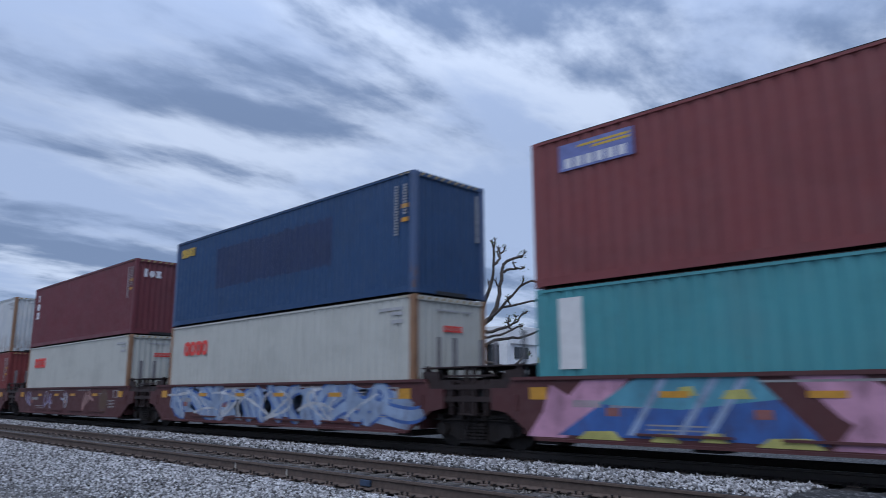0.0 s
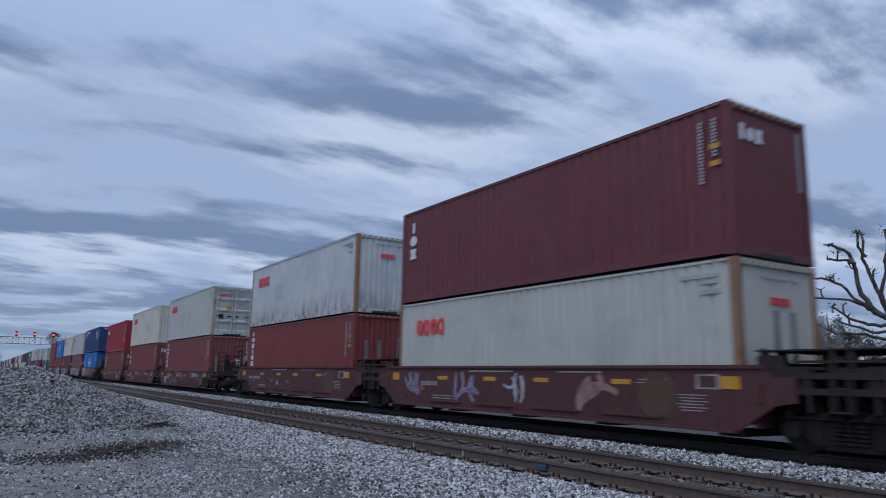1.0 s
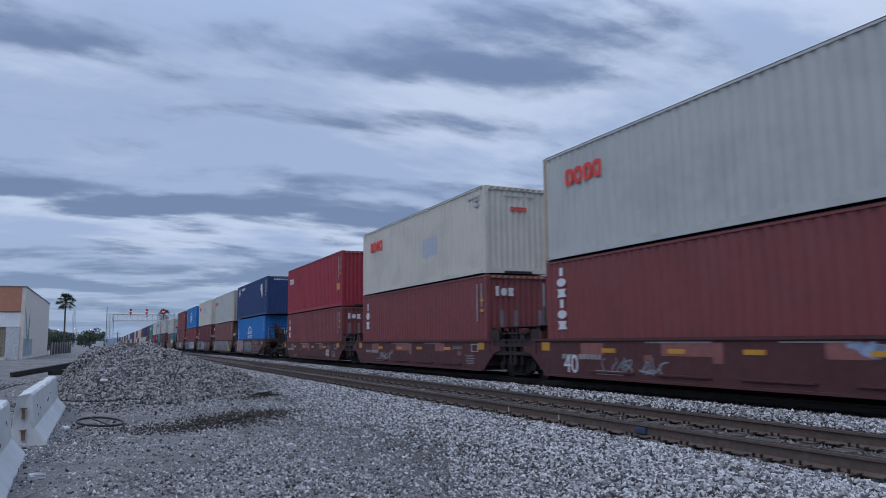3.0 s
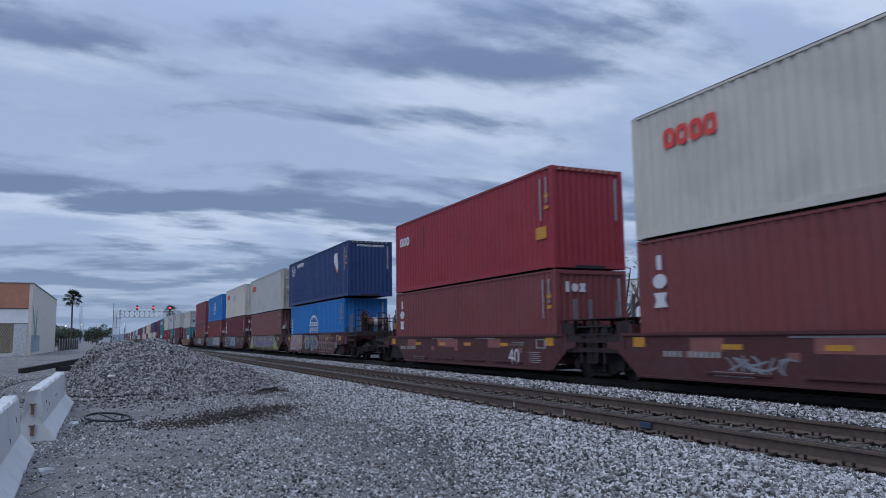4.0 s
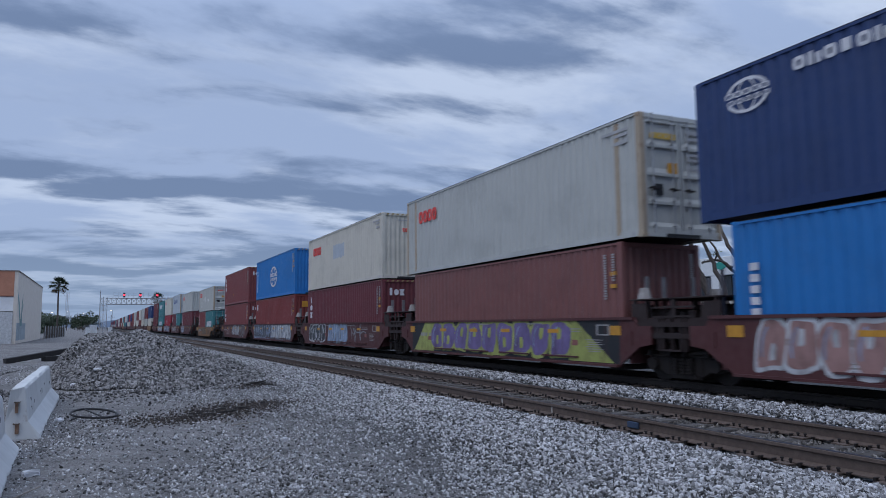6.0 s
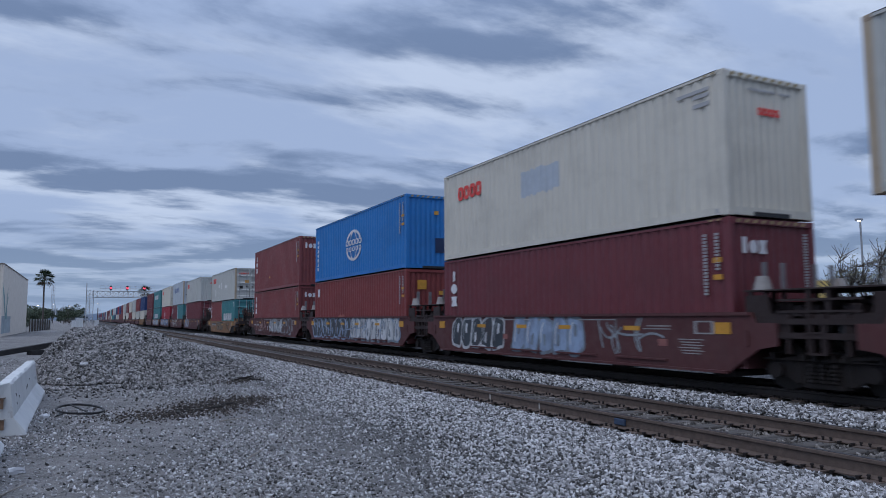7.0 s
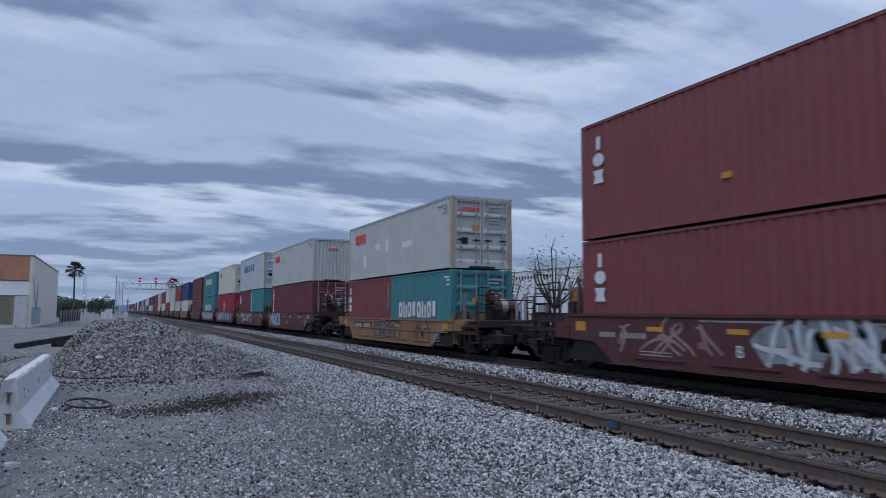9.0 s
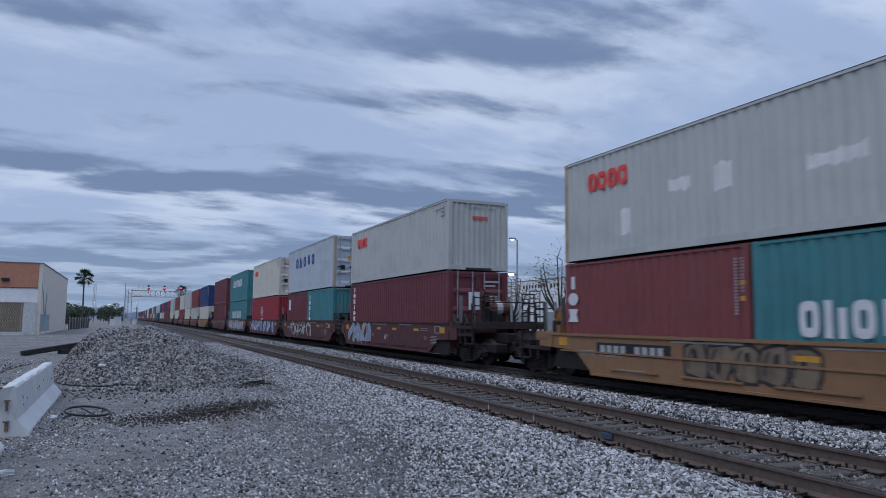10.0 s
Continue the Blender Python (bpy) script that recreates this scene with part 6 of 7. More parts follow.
def make_train():
    rng = random.Random(21)
    pal = [BROWN, MAROON, REDBROWN, CREAM, GREY, WHITE, BROWN, BLUE, TEAL, MAROON, RED, NAVY, RUSTY]
    names = {BROWN: "brown", MAROON: "maroon", REDBROWN: "red-brown", CREAM: "cream", GREY: "pale grey", WHITE: "white", BLUE: "blue", TEAL: "teal", RED: "red", NAVY: "navy", RUSTY: "rust-stained white"}
    for k, y0 in enumerate(STARTS):
        near = k < 24
        last = (k + 1) in FIRST
        car = make_car(k, tan=k in (12, 18, 31, 40), first=k in FIRST, last=last, near=near, low=k in (4, 5, 6, 12))
        MOVING.append((car, TRACK_FAR, y0, 0.0))
        if k in PLAN:
            top, low = PLAN[k]
        else:
            a, b = rng.choice(pal), rng.choice(pal)
            top = [CON("t", a, names[a] + " corrugated steel container, far down the train", [])]
            low = [CON("t", b, names[b] + " corrugated steel container, far down the train", [])]
        fl = FLOORS.get(k, 0.28)
        zj = fl + low[0]["h"] + (0.07 if k == 7 else 0.03)
        y = y0
        for c in low:
            ob = make_container(c["kind"], c["mat"], c["length"], c["h"], c["doors"], c["label"], c["marks"], c["post"], near)
            MOVING.append((ob, TRACK_FAR, y, fl))
            y += c["length"] + 0.07
        for c in top:
            ob = make_container(c["kind"], c["mat"], c["length"], c["h"], c["doors"], c["label"], c["marks"], c["post"], near)
            MOVING.append((ob, TRACK_FAR, y0 - (c["length"] - F40) / 2, zj))
        decorate(k, car)
        if k in (4, 6):
            side_text(car, "40", 0.64, 11.25 if k == 4 else 2.4, 0.24)
        if k in (2, 3):
            emblem(car, 1.75, 0.78, 0.46)
        if k in (3, 13):
            side_text(car, "A", 0.32, 7.4 if k == 3 else 6.4, 0.55)
        if k == 11:
            side_text(car, "B", 0.32, 7.2, 0.55)


# ---------------------------------------------------------------- yard: barriers, debris
SOIL = stone_mat("dark_soil_clod", (0.010, 0.008, 0.007), (0.09, 0.07, 0.06), (0.8, 0.76, 0.72))


def barrier(y0, y1, x, turn, label):
    b = thing("concrete_barrier", label, "barrier", pose(x, y0, -0.24, 0, 0, turn), group="barriers beside the yard")
    L = y1 - y0
    bm = bmesh.new()
    prism(bm, [(-0.28, 0.0), (0.28, 0.0), (0.28, 0.06), (0.13, 0.24), (0.085, 0.66), (0.06, 0.69), (-0.06, 0.69), (-0.085, 0.66), (-0.13, 0.24), (-0.28, 0.06)], "y", 0, L)
    chip = random.Random(int(y0) + 1)
    cuts = [0.03, 0.08, 0.15] + [0.15 + (L - 0.3) * q / 40 for q in range(1, 40)] + [L - 0.15, L - 0.08, L - 0.03]
    for y in cuts:
        bmesh.ops.bisect_plane(bm, geom=bm.verts[:] + bm.edges[:] + bm.faces[:], plane_co=(0, y, 0), plane_no=(0, 1, 0))
    for v in bm.verts:
        edge = v.co.z > 0.6 or v.co.z < 0.1
        end = min(v.co.y, L - v.co.y) < 0.05
        if edge and chip.random() < 0.3:
            v.co.z -= chip.uniform(0.004, 0.03) if v.co.z > 0.6 else 0
            v.co.x *= 1 - chip.uniform(0.0, 0.12)
        if end:
            v.co.y += chip.uniform(0, 0.05) if v.co.y < 1 else -chip.uniform(0, 0.05)
            v.co.z -= chip.uniform(0, 0.03) if v.co.z > 0.6 else 0
        v.co += Vector((chip.gauss(0, .003), 0, chip.gauss(0, .002) if v.co.z > 0.02 else 0))
    part("barrier_body", bm, paint("chipped_white_barrier", (0.55, 0.56, 0.56), 0.24, 0.4, 0.85), b)
    bm = bmesh.new()
    for k, z in enumerate((0.22, 0.5)):
        tube(bm, (-0.03, -0.03, z), (0.03, -0.03, z), 0.008, n=6)
        tube(bm, (-0.03, -0.03, z), (-0.03, 0.03, z), 0.008, n=6), tube(bm, (0.03, -0.03, z), (0.03, 0.03, z), 0.008, n=6)
    part("rebar_loop", bm, RAIL, b, "rusted steel linking loops")
    bm = bmesh.new()
    rng = random.Random(int(y0))
    for k in range(7):
        y, z = rng.uniform(0.2, L - 0.2), rng.uniform(0.12, 0.6)
        w = 0.135 if z > 0.24 else 0.2
        z = 0.3 + 0.5 * (z - 0.12)
        f = 0.13 - 0.045 * (z - 0.24) / 0.42
        prism(bm, [(y, z), (y + 0.02, z), (y + 0.13, z - 0.07), (y + 0.10, z - 0.075)], "x", f - 0.03, f + 0.009)
    part("rust_stain", boxes((-0.022, 0.012, -0.004, 0.06, 0.36, 0.50), (-0.012, 0.03, -0.004, 0.06, 0.09, 0.22)), plain("rust_run", (0.20, 0.12, 0.08), 0.9, 0, 0.4, 20), b, "rust stain on the end face")
    part("scrape", bm, plain("scrape_grey", (0.2, 0.2, 0.2), 0.8), b)
    return b


def debris():
    # a loop of black hose lying on the dirt
    bm = bmesh.new()
    rng = random.Random(4)
    pts = []
    for k in range(33):
        u = 2 * math.pi * k / 32
        pts.append(Vector((0.31 * math.cos(u), 0.50 * math.sin(u) + 0.05 * math.sin(2 * u), 0.03 + 0.025 * (1 + math.sin(u)))))
    for a, b in zip(pts, pts[1:]):
        tube(bm, a, b, 0.018, n=6)
    tube(bm, (0, -0.46, 0.03), (0.03, 0.46, 0.08), 0.014, n=6), tube(bm, (-0.28, -0.15, 0.03), (-0.42, -0.3, 0.02), 0.014, n=6)
    tagged(part("hose_loop", bm, BLACK, m=pose(-0.04, 12.95, -0.2, 0, 0, 20)), "black rubber hose coiled in a loop on the dirt", "hose")
    # broken dark timber and splinters
    for i, (x, y, n, w) in enumerate(((3.3, 17.0, 7, 0.35), (1.9, 12.5, 10, 0.8))):
        heap = thing("broken_timber", "splintered dark timber lying on gravel", "debris", pose(x, y, float(ground_z(x, y)) + 0.01))
        wood = plain("charred_timber", (0.03, 0.026, 0.024), 0.9, 0, 0.4, 14)
        for k in range(n):
            l, r = rng.uniform(0.08, 0.34 if i else 0.6), rng.uniform(0.01, 0.025)
            m = pose(rng.gauss(0, w * 0.5), rng.gauss(0, w * 0.35), 0.02 + rng.uniform(0, 0.05), 0, rng.uniform(-8, 8), rng.uniform(0, 180))
            part("splinter", boxes((-l / 2, l / 2, -r, r, -r * 0.6, r * 0.6), bevel=0.004), wood, heap, m=m)
    rg = np.random.default_rng(17)
    for x0, y0, w, n in ((1.95, 12.7, 1.0, 1900), (3.2, 16.9, 0.55, 420), (0.9, 12.4, 0.7, 450), (2.6, 13.4, 0.8, 600)):
        x, y = rg.normal(x0, w * 0.6, n), rg.normal(y0, w * 0.55, n)
        z = 0.02 * rg.random(n)
        scatter("dark_soil", np.stack([x, y, ground_z(x, y) + z], -1), 0.008 + 0.018 * rg.random(n), SOIL, "patch of dark crumbled soil on the gravel", "soil", n)
    # the long dark beam and the block that props it
    bm = bmesh.new()
    box(bm, -0.11, 0.11, 0, 2.9, 0.0, 0.22, 0.015)
    tagged(part("timber_beam", bm, plain("creosoted_beam", (0.022, 0.02, 0.02), 0.8, 0, 0.4, 6), m=pose(-3.4, 34.2, -0.24, 7.2, 0, -55.0)), "black creosoted beam propped on a block", "beam")
    tagged(part("timber_block", boxes((-0.3, 0.3, -0.16, 0.16, 0, 0.24), bevel=0.02), plain("creosoted_beam", (0.022, 0.02, 0.02)), m=pose(-1.85, 35.27, -0.23, 0, 0, 35)), "short black timber block on the dirt", "timber block")
    # litter
    for x, y, s, a in ((-0.55, 8.2, 0.07, 20), (-0.5, 12.6, 0.07, 50), (0.0, 19.3, 0.09, 10), (-0.5, 19.0, 0.08, 70), (0.82, 19.5, 0.07, 0), (2.2, 9.4, 0.05, 40), (-0.9, 17.8, 0.06, 35)):
        bm = bmesh.new()
        box(bm, -s, s, -s * 0.5, s * 0.5, 0, 0.03 + s * 0.3, 0.01)
        bmesh.ops.subdivide_edges(bm, edges=bm.edges, cuts=1)
        for v in bm.verts:
            v.co += Vector((rng.gauss(0, 1), rng.gauss(0, 1), rng.gauss(0, 1))) * s * 0.1
        z = float(ground_z(x, y) + pile_z(np.array([x]), np.array([y]))[0])
        tagged(part("paper_litter", bm, plain("dirty_white", (0.62, 0.62, 0.64), 0.7), m=pose(x, y, z, 0, 0, a)), "crumpled scrap of dirty white litter on the ground", "litter")
    for x, y, l, a in ((1.75, 8.2, 0.5, 55), (2.0, 11.0, 0.45, 20), (-0.5, 7.4, 0.4, 60)):
        bm = tube(bmesh.new(), (-l / 2, 0, 0.015), (l / 2, 0.03, 0.025), 0.009, 0.005, 6)
        tagged(part("stick", bm, plain("dry_stick", (0.25, 0.22, 0.19), 0.9), m=pose(x, y, float(ground_z(x, y)), 0, 0, a)), "thin dry stick lying on the gravel", "stick")
    # blue-painted joint bar on the near rail
    bm = boxes((-0.05, -0.012, -0.10, 0.10, -0.13, -0.05), bevel=0.006)
    tagged(part("joint_marker", bm, plain("faded_blue_mark", (0.035, 0.06, 0.11), 0.7), m=pose(TRACK_NEAR - GAUGE / 2, 7.47, 0)), "blue paint mark on a rail joint", "rail joint")
    for y in (9.35, 10.85):
        bm = boxes((-0.0145, -0.012, -0.02, 0.02, -0.135, -0.045))
        tagged(part("weld_mark", bm, plain("pale_weld", (0.42, 0.40, 0.37), 0.6), m=pose(TRACK_NEAR - GAUGE / 2, y, 0)), "pale weld mark on the web of the rail", "rail joint")


# ---------------------------------------------------------------- plants
BARK = plain("grey_brown_bark", (0.085, 0.07, 0.062), 0.9, 0, 0.4, 7, 0.02)


def leaf_mat(name, a, b):
    n = Nodes(name)
    g = n.t.nodes.new("ShaderNodeNewGeometry").outputs["Random Per Island"]
    return n.done(n.ramp(g, 0, 1, a, b), 0.6)


LEAF = leaf_mat("green_leaf", (0.03, 0.055, 0.018), (0.10, 0.15, 0.05))
LEAF_DARK = leaf_mat("dark_leaf", (0.014, 0.026, 0.014), (0.05, 0.075, 0.035))
LEAF_DRY = leaf_mat("sparse_leaf", (0.05, 0.06, 0.03), (0.16, 0.16, 0.08))


def leaves(bm, centre, r, n, size, rng, flat=1.0):
    for _ in range(n):
        d = Vector((rng.gauss(0, 1), rng.gauss(0, 1), rng.gauss(0, flat)))
        d = d.normalized() * r * rng.random() ** 0.4
        c = Vector(centre) + d
        u = Vector((rng.gauss(0, 1), rng.gauss(0, 1), rng.gauss(0, 1))).normalized()
        v = u.orthogonal().normalized()
        s = size * rng.uniform(0.6, 1.3)
        bm.faces.new([bm.verts.new(c + u * s), bm.verts.new(c + v * s * 0.5), bm.verts.new(c - u * s), bm.verts.new(c - v * s * 0.5)])


def limb(bm, pts, r0, r1, n=7):
    """A tapering limb through the points; returns its end."""
    m = len(pts) - 1
    for i in range(m):
        a, b = r0 + (r1 - r0) * i / m, r0 + (r1 - r0) * (i + 1) / m
        tube(bm, pts[i], Vector(pts[i + 1]) + (Vector(pts[i + 1]) - Vector(pts[i])).normalized() * b * 0.4, a, b, n)
    return Vector(pts[-1])


# limbs of two lopped trees: (thickness, points as sideways and up in metres)
UPRIGHT = [(0.95, (0, -.1), (.05, 2.2), (-.12, 3.8), (0, 5.3)), (.34, (-.05, 3.3), (1.2, 3.1), (1.9, 3.0), (2.9, 3.7)), (.34, (0, 4.0), (1.3, 4.5), (2.6, 4.6), (3.7, 5.1)),
           (.26, (0, 4.6), (1.2, 4.7), (2.5, 5.2)), (.36, (0, 5.0), (1.1, 5.0), (2.0, 5.4), (2.7, 6.0)), (.3, (.5, 5.5), (1.4, 6.2), (3.4, 6.6)), (.34, (.6, 5.6), (1.5, 6.4), (2.4, 7.4), (3.5, 7.7)),
           (.58, (0, 5.2), (.9, 6.0), (1.3, 7.6), (1.6, 9.0), (2.6, 9.5)), (.3, (1.5, 8.3), (1.9, 8.5), (2.7, 8.6)), (.5, (0, 5.2), (.4, 6.6), (.9, 8.2), (.9, 9.9)), (.3, (.9, 8.7), (1.3, 9.2), (1.3, 9.9)),
           (.46, (-.1, 5.2), (.35, 6.7), (.1, 8.0), (0, 9.9)), (.34, (.05, 8.3), (-.4, 9.0), (-1.1, 9.9)), (.44, (-.1, 5.0), (-.6, 5.8), (-1.1, 7.3), (-1.2, 8.6)), (.3, (-.2, 4.2), (-.9, 5.0), (-1.6, 6.3)), (.26, (-.4, 4.6), (-1.2, 5.0), (-1.9, 4.9))]
LEANING = [(.95, (0, -.1), (-.1, 1.6), (-.8, 3.0), (-1.5, 4.5)), (.5, (-1.45, 4.4), (-1.5, 5.4), (-1.9, 7.0), (-2.4, 8.2)), (.44, (-1.5, 4.5), (-2.4, 5.6), (-2.6, 7.9)), (.4, (-1.5, 4.4), (-3.0, 6.0), (-3.7, 7.3)),
           (.36, (-1.7, 4.6), (-3.3, 6.0), (-4.1, 6.8)), (.34, (-1.1, 3.6), (-2.2, 4.2), (-3.3, 5.1)), (.3, (-1.0, 3.4), (-2.0, 3.9), (-3.0, 3.9), (-3.6, 4.2)), (.3, (-1.9, 6.6), (-2.6, 7.0), (-3.0, 7.7)),
           (.3, (-1.8, 6.0), (-1.1, 7.0), (-1.4, 8.2)), (.5, (.05, 2.0), (-.2, 3.4), (-.7, 4.8), (-1.3, 6.3))]


def pollard(x, y, size, flip, seed, label, limbs):
    """A lopped street tree: bent limbs that end in knuckles with a few green shoots."""
    rng = random.Random(seed)
    t = thing("pollarded_tree", label, "tree", pose(x, y, -0.4), group="trees beyond the tracks")
    bm, lf = bmesh.new(), bmesh.new()
    side, deep = Vector((0.669, -0.743, 0)), Vector((0.743, 0.669, 0))

    def knuckle(p, r):
        bmesh.ops.create_icosphere(bm, subdivisions=1, radius=r * 1.5, matrix=Matrix.Translation(p))
        for _ in range(3):
            d = Vector((rng.gauss(0, 1), rng.gauss(0, 1), abs(rng.gauss(0.5, 0.8)))).normalized()
            tube(bm, p, p + d * 0.2, r * 0.8, r * 0.5, 5)
        if rng.random() < 0.7:
            leaves(lf, p, 0.26, 16, 0.075, rng)

    for i, (w, *pts) in enumerate(limbs):
        lean = rng.gauss(0, 0.42) if i else 0.0
        z0 = pts[0][1]
        q = [(side * u * flip + deep * lean * max(0, v - z0) + Vector((0, 0, v))) * size for u, v in pts]
        q = [q[0]] * 1 + q + [q[-1]]
        path = []
        for k in range(len(q) - 3):
            for j in range(4):
                f = j / 4
                path.append(0.5 * (2 * q[k + 1] + (q[k + 2] - q[k]) * f + (2 * q[k] - 5 * q[k + 1] + 4 * q[k + 2] - q[k + 3]) * f * f + (3 * q[k + 1] - q[k] - 3 * q[k + 2] + q[k + 3]) * f ** 3))
        path.append(q[-1])
        path = [path[0]] + [c + Vector((rng.gauss(0, .03), rng.gauss(0, .03), rng.gauss(0, .03))) for c in path[1:]]
        r0 = w * 0.28 * size
        r1 = r0 * 0.62 if i == 0 else max(0.05 * size, r0 * 0.42)
        limb(bm, path, r0, r1, 8)
        if i:
            knuckle(path[-1], r1)
            for _ in range(rng.choice((0, 1, 1, 2))):      # short stubs along the limb
                c = path[rng.randrange(len(path) // 2, len(path) - 1)]
                d = Vector((rng.gauss(0, 1), rng.gauss(0, 1), rng.uniform(0.1, 1.2))).normalized()
                limb(bm, [c, c + d * 0.25 * size, c + (d + Vector((0, 0, .5))).normalized() * rng.uniform(0.4, 0.6) * size], 0.055 * size, 0.04 * size, 6)
                knuckle(c + (d + Vector((0, 0, .5))).normalized() * 0.5 * size, 0.04 * size)
    part("trunk", bm, BARK, t)
    part("shoots", lf, LEAF, t, "few fresh green shoots")


def leafy_tree(x, y, h, r, seed, label, mat, n=900, size=0.12, name="tree", trunk=0.3, group="trees beyond the tracks", twigs=0):
    rng = random.Random(seed)
    t = thing(name, label, "tree", pose(x, y, -0.4), group=group)
    bm, lf = bmesh.new(), bmesh.new()
    fork = h * trunk
    limb(bm, [(0, 0, 0), (0.05, 0, fork * 0.6), (0, 0, fork)], h * 0.025, h * 0.018)
    k = 11
    for i in range(k):
        a = 2 * math.pi * i / k + rng.uniform(-0.3, 0.3)
        d = Vector((math.cos(a), math.sin(a), 0))
        e = d * r * rng.uniform(0.45, 0.9) + Vector((0, 0, h * rng.uniform(0.55, 0.93)))
        m = Vector((0, 0, fork)).lerp(e, 0.5) + d * r * 0.12
        limb(bm, [(0, 0, fork * 0.95), m, e], h * 0.013, h * 0.004, 6)
        for q in (m.lerp(e, 0.3), m.lerp(e, 0.7), e):
            p = q + Vector((rng.gauss(0, 1), rng.gauss(0, 1), rng.gauss(0.4, 0.6))).normalized() * r * 0.3
            limb(bm, [q, p], h * 0.005, h * 0.002, 5)
            leaves(lf, p, r * 0.3, n // (3 * k), size, rng, 0.8)
            for _ in range(twigs):
                d2 = Vector((rng.gauss(0, 1), rng.gauss(0, 1), rng.gauss(0.7, 0.8))).normalized()
                tube(bm, q.lerp(p, rng.random()), p + d2 * r * rng.uniform(0.15, 0.4), 0.022, 0.012, 4)
    part("trunk", bm, BARK, t)
    part("crown", lf, mat, t)
    return t


def palm(x, y, h, seed, label, r=2.0):
    rng = random.Random(seed)
    t = thing("palm_tree", label, "palm tree", pose(x, y, -0.3), group="palms along the line")
    bm = bmesh.new()
    limb(bm, [(0, 0, 0), (0.05, 0, h * 0.4), (0.0, 0, h * 0.75), (0.05, 0, h)], 0.16, 0.11, 10)
    part("trunk", bm, BARK, t)
    fr, dead = bmesh.new(), bmesh.new()
    for i in range(64):
        a, e = rng.uniform(0, 6.283), rng.uniform(-1.1, 1.35)
        d = Vector((math.cos(a) * math.cos(e), math.sin(a) * math.cos(e), math.sin(e)))
        stem = r * rng.uniform(0.45, 0.62)
        c = Vector((0, 0, h)) + d * stem + Vector((0, 0, -0.12 * stem))
        B = fr if e > -0.55 else dead
        tube(B, (0, 0, h), c, 0.025, 0.015, 4)
        side = d.cross(Vector((0, 0, 1))).normalized()
        upv = side.cross(d)
        for k in range(9):                       # fan of narrow blades
            u = (k - 4) * 0.28
            tip = c + (d * math.cos(u) + side * math.sin(u)) * r * rng.uniform(0.42, 0.55) + Vector((0, 0, -0.18 * r * rng.random()))
            w = upv * 0.02 + (side * math.cos(u) - d * math.sin(u)) * 0.06
            mid = c.lerp(tip, 0.5) + Vector((0, 0, 0.03))
            B.faces.new([B.verts.new(c), B.verts.new(mid + w), B.verts.new(tip), B.verts.new(mid - w)])
    part("fronds", fr, LEAF_DARK, t), part("dry_skirt", dead, plain("dead_frond", (0.09, 0.07, 0.045), 0.9), t, "drooping dry fronds")


# ---------------------------------------------------------------- buildings
STUCCO_W = plain("white_stucco", (0.76, 0.77, 0.78), 0.85, 0, 0.08, 3, 0.003)
STUCCO_B = plain("beige_stucco", (0.52, 0.49, 0.44), 0.85, 0, 0.10, 2, 0.004)
TERRACOTTA = plain("terracotta_stucco", (0.46, 0.21, 0.135), 0.85, 0, 0.12, 2, 0.004)
GLASS = plain("dark_window_glass", (0.02, 0.024, 0.03), 0.12, 0, 0.2, 2, 0)


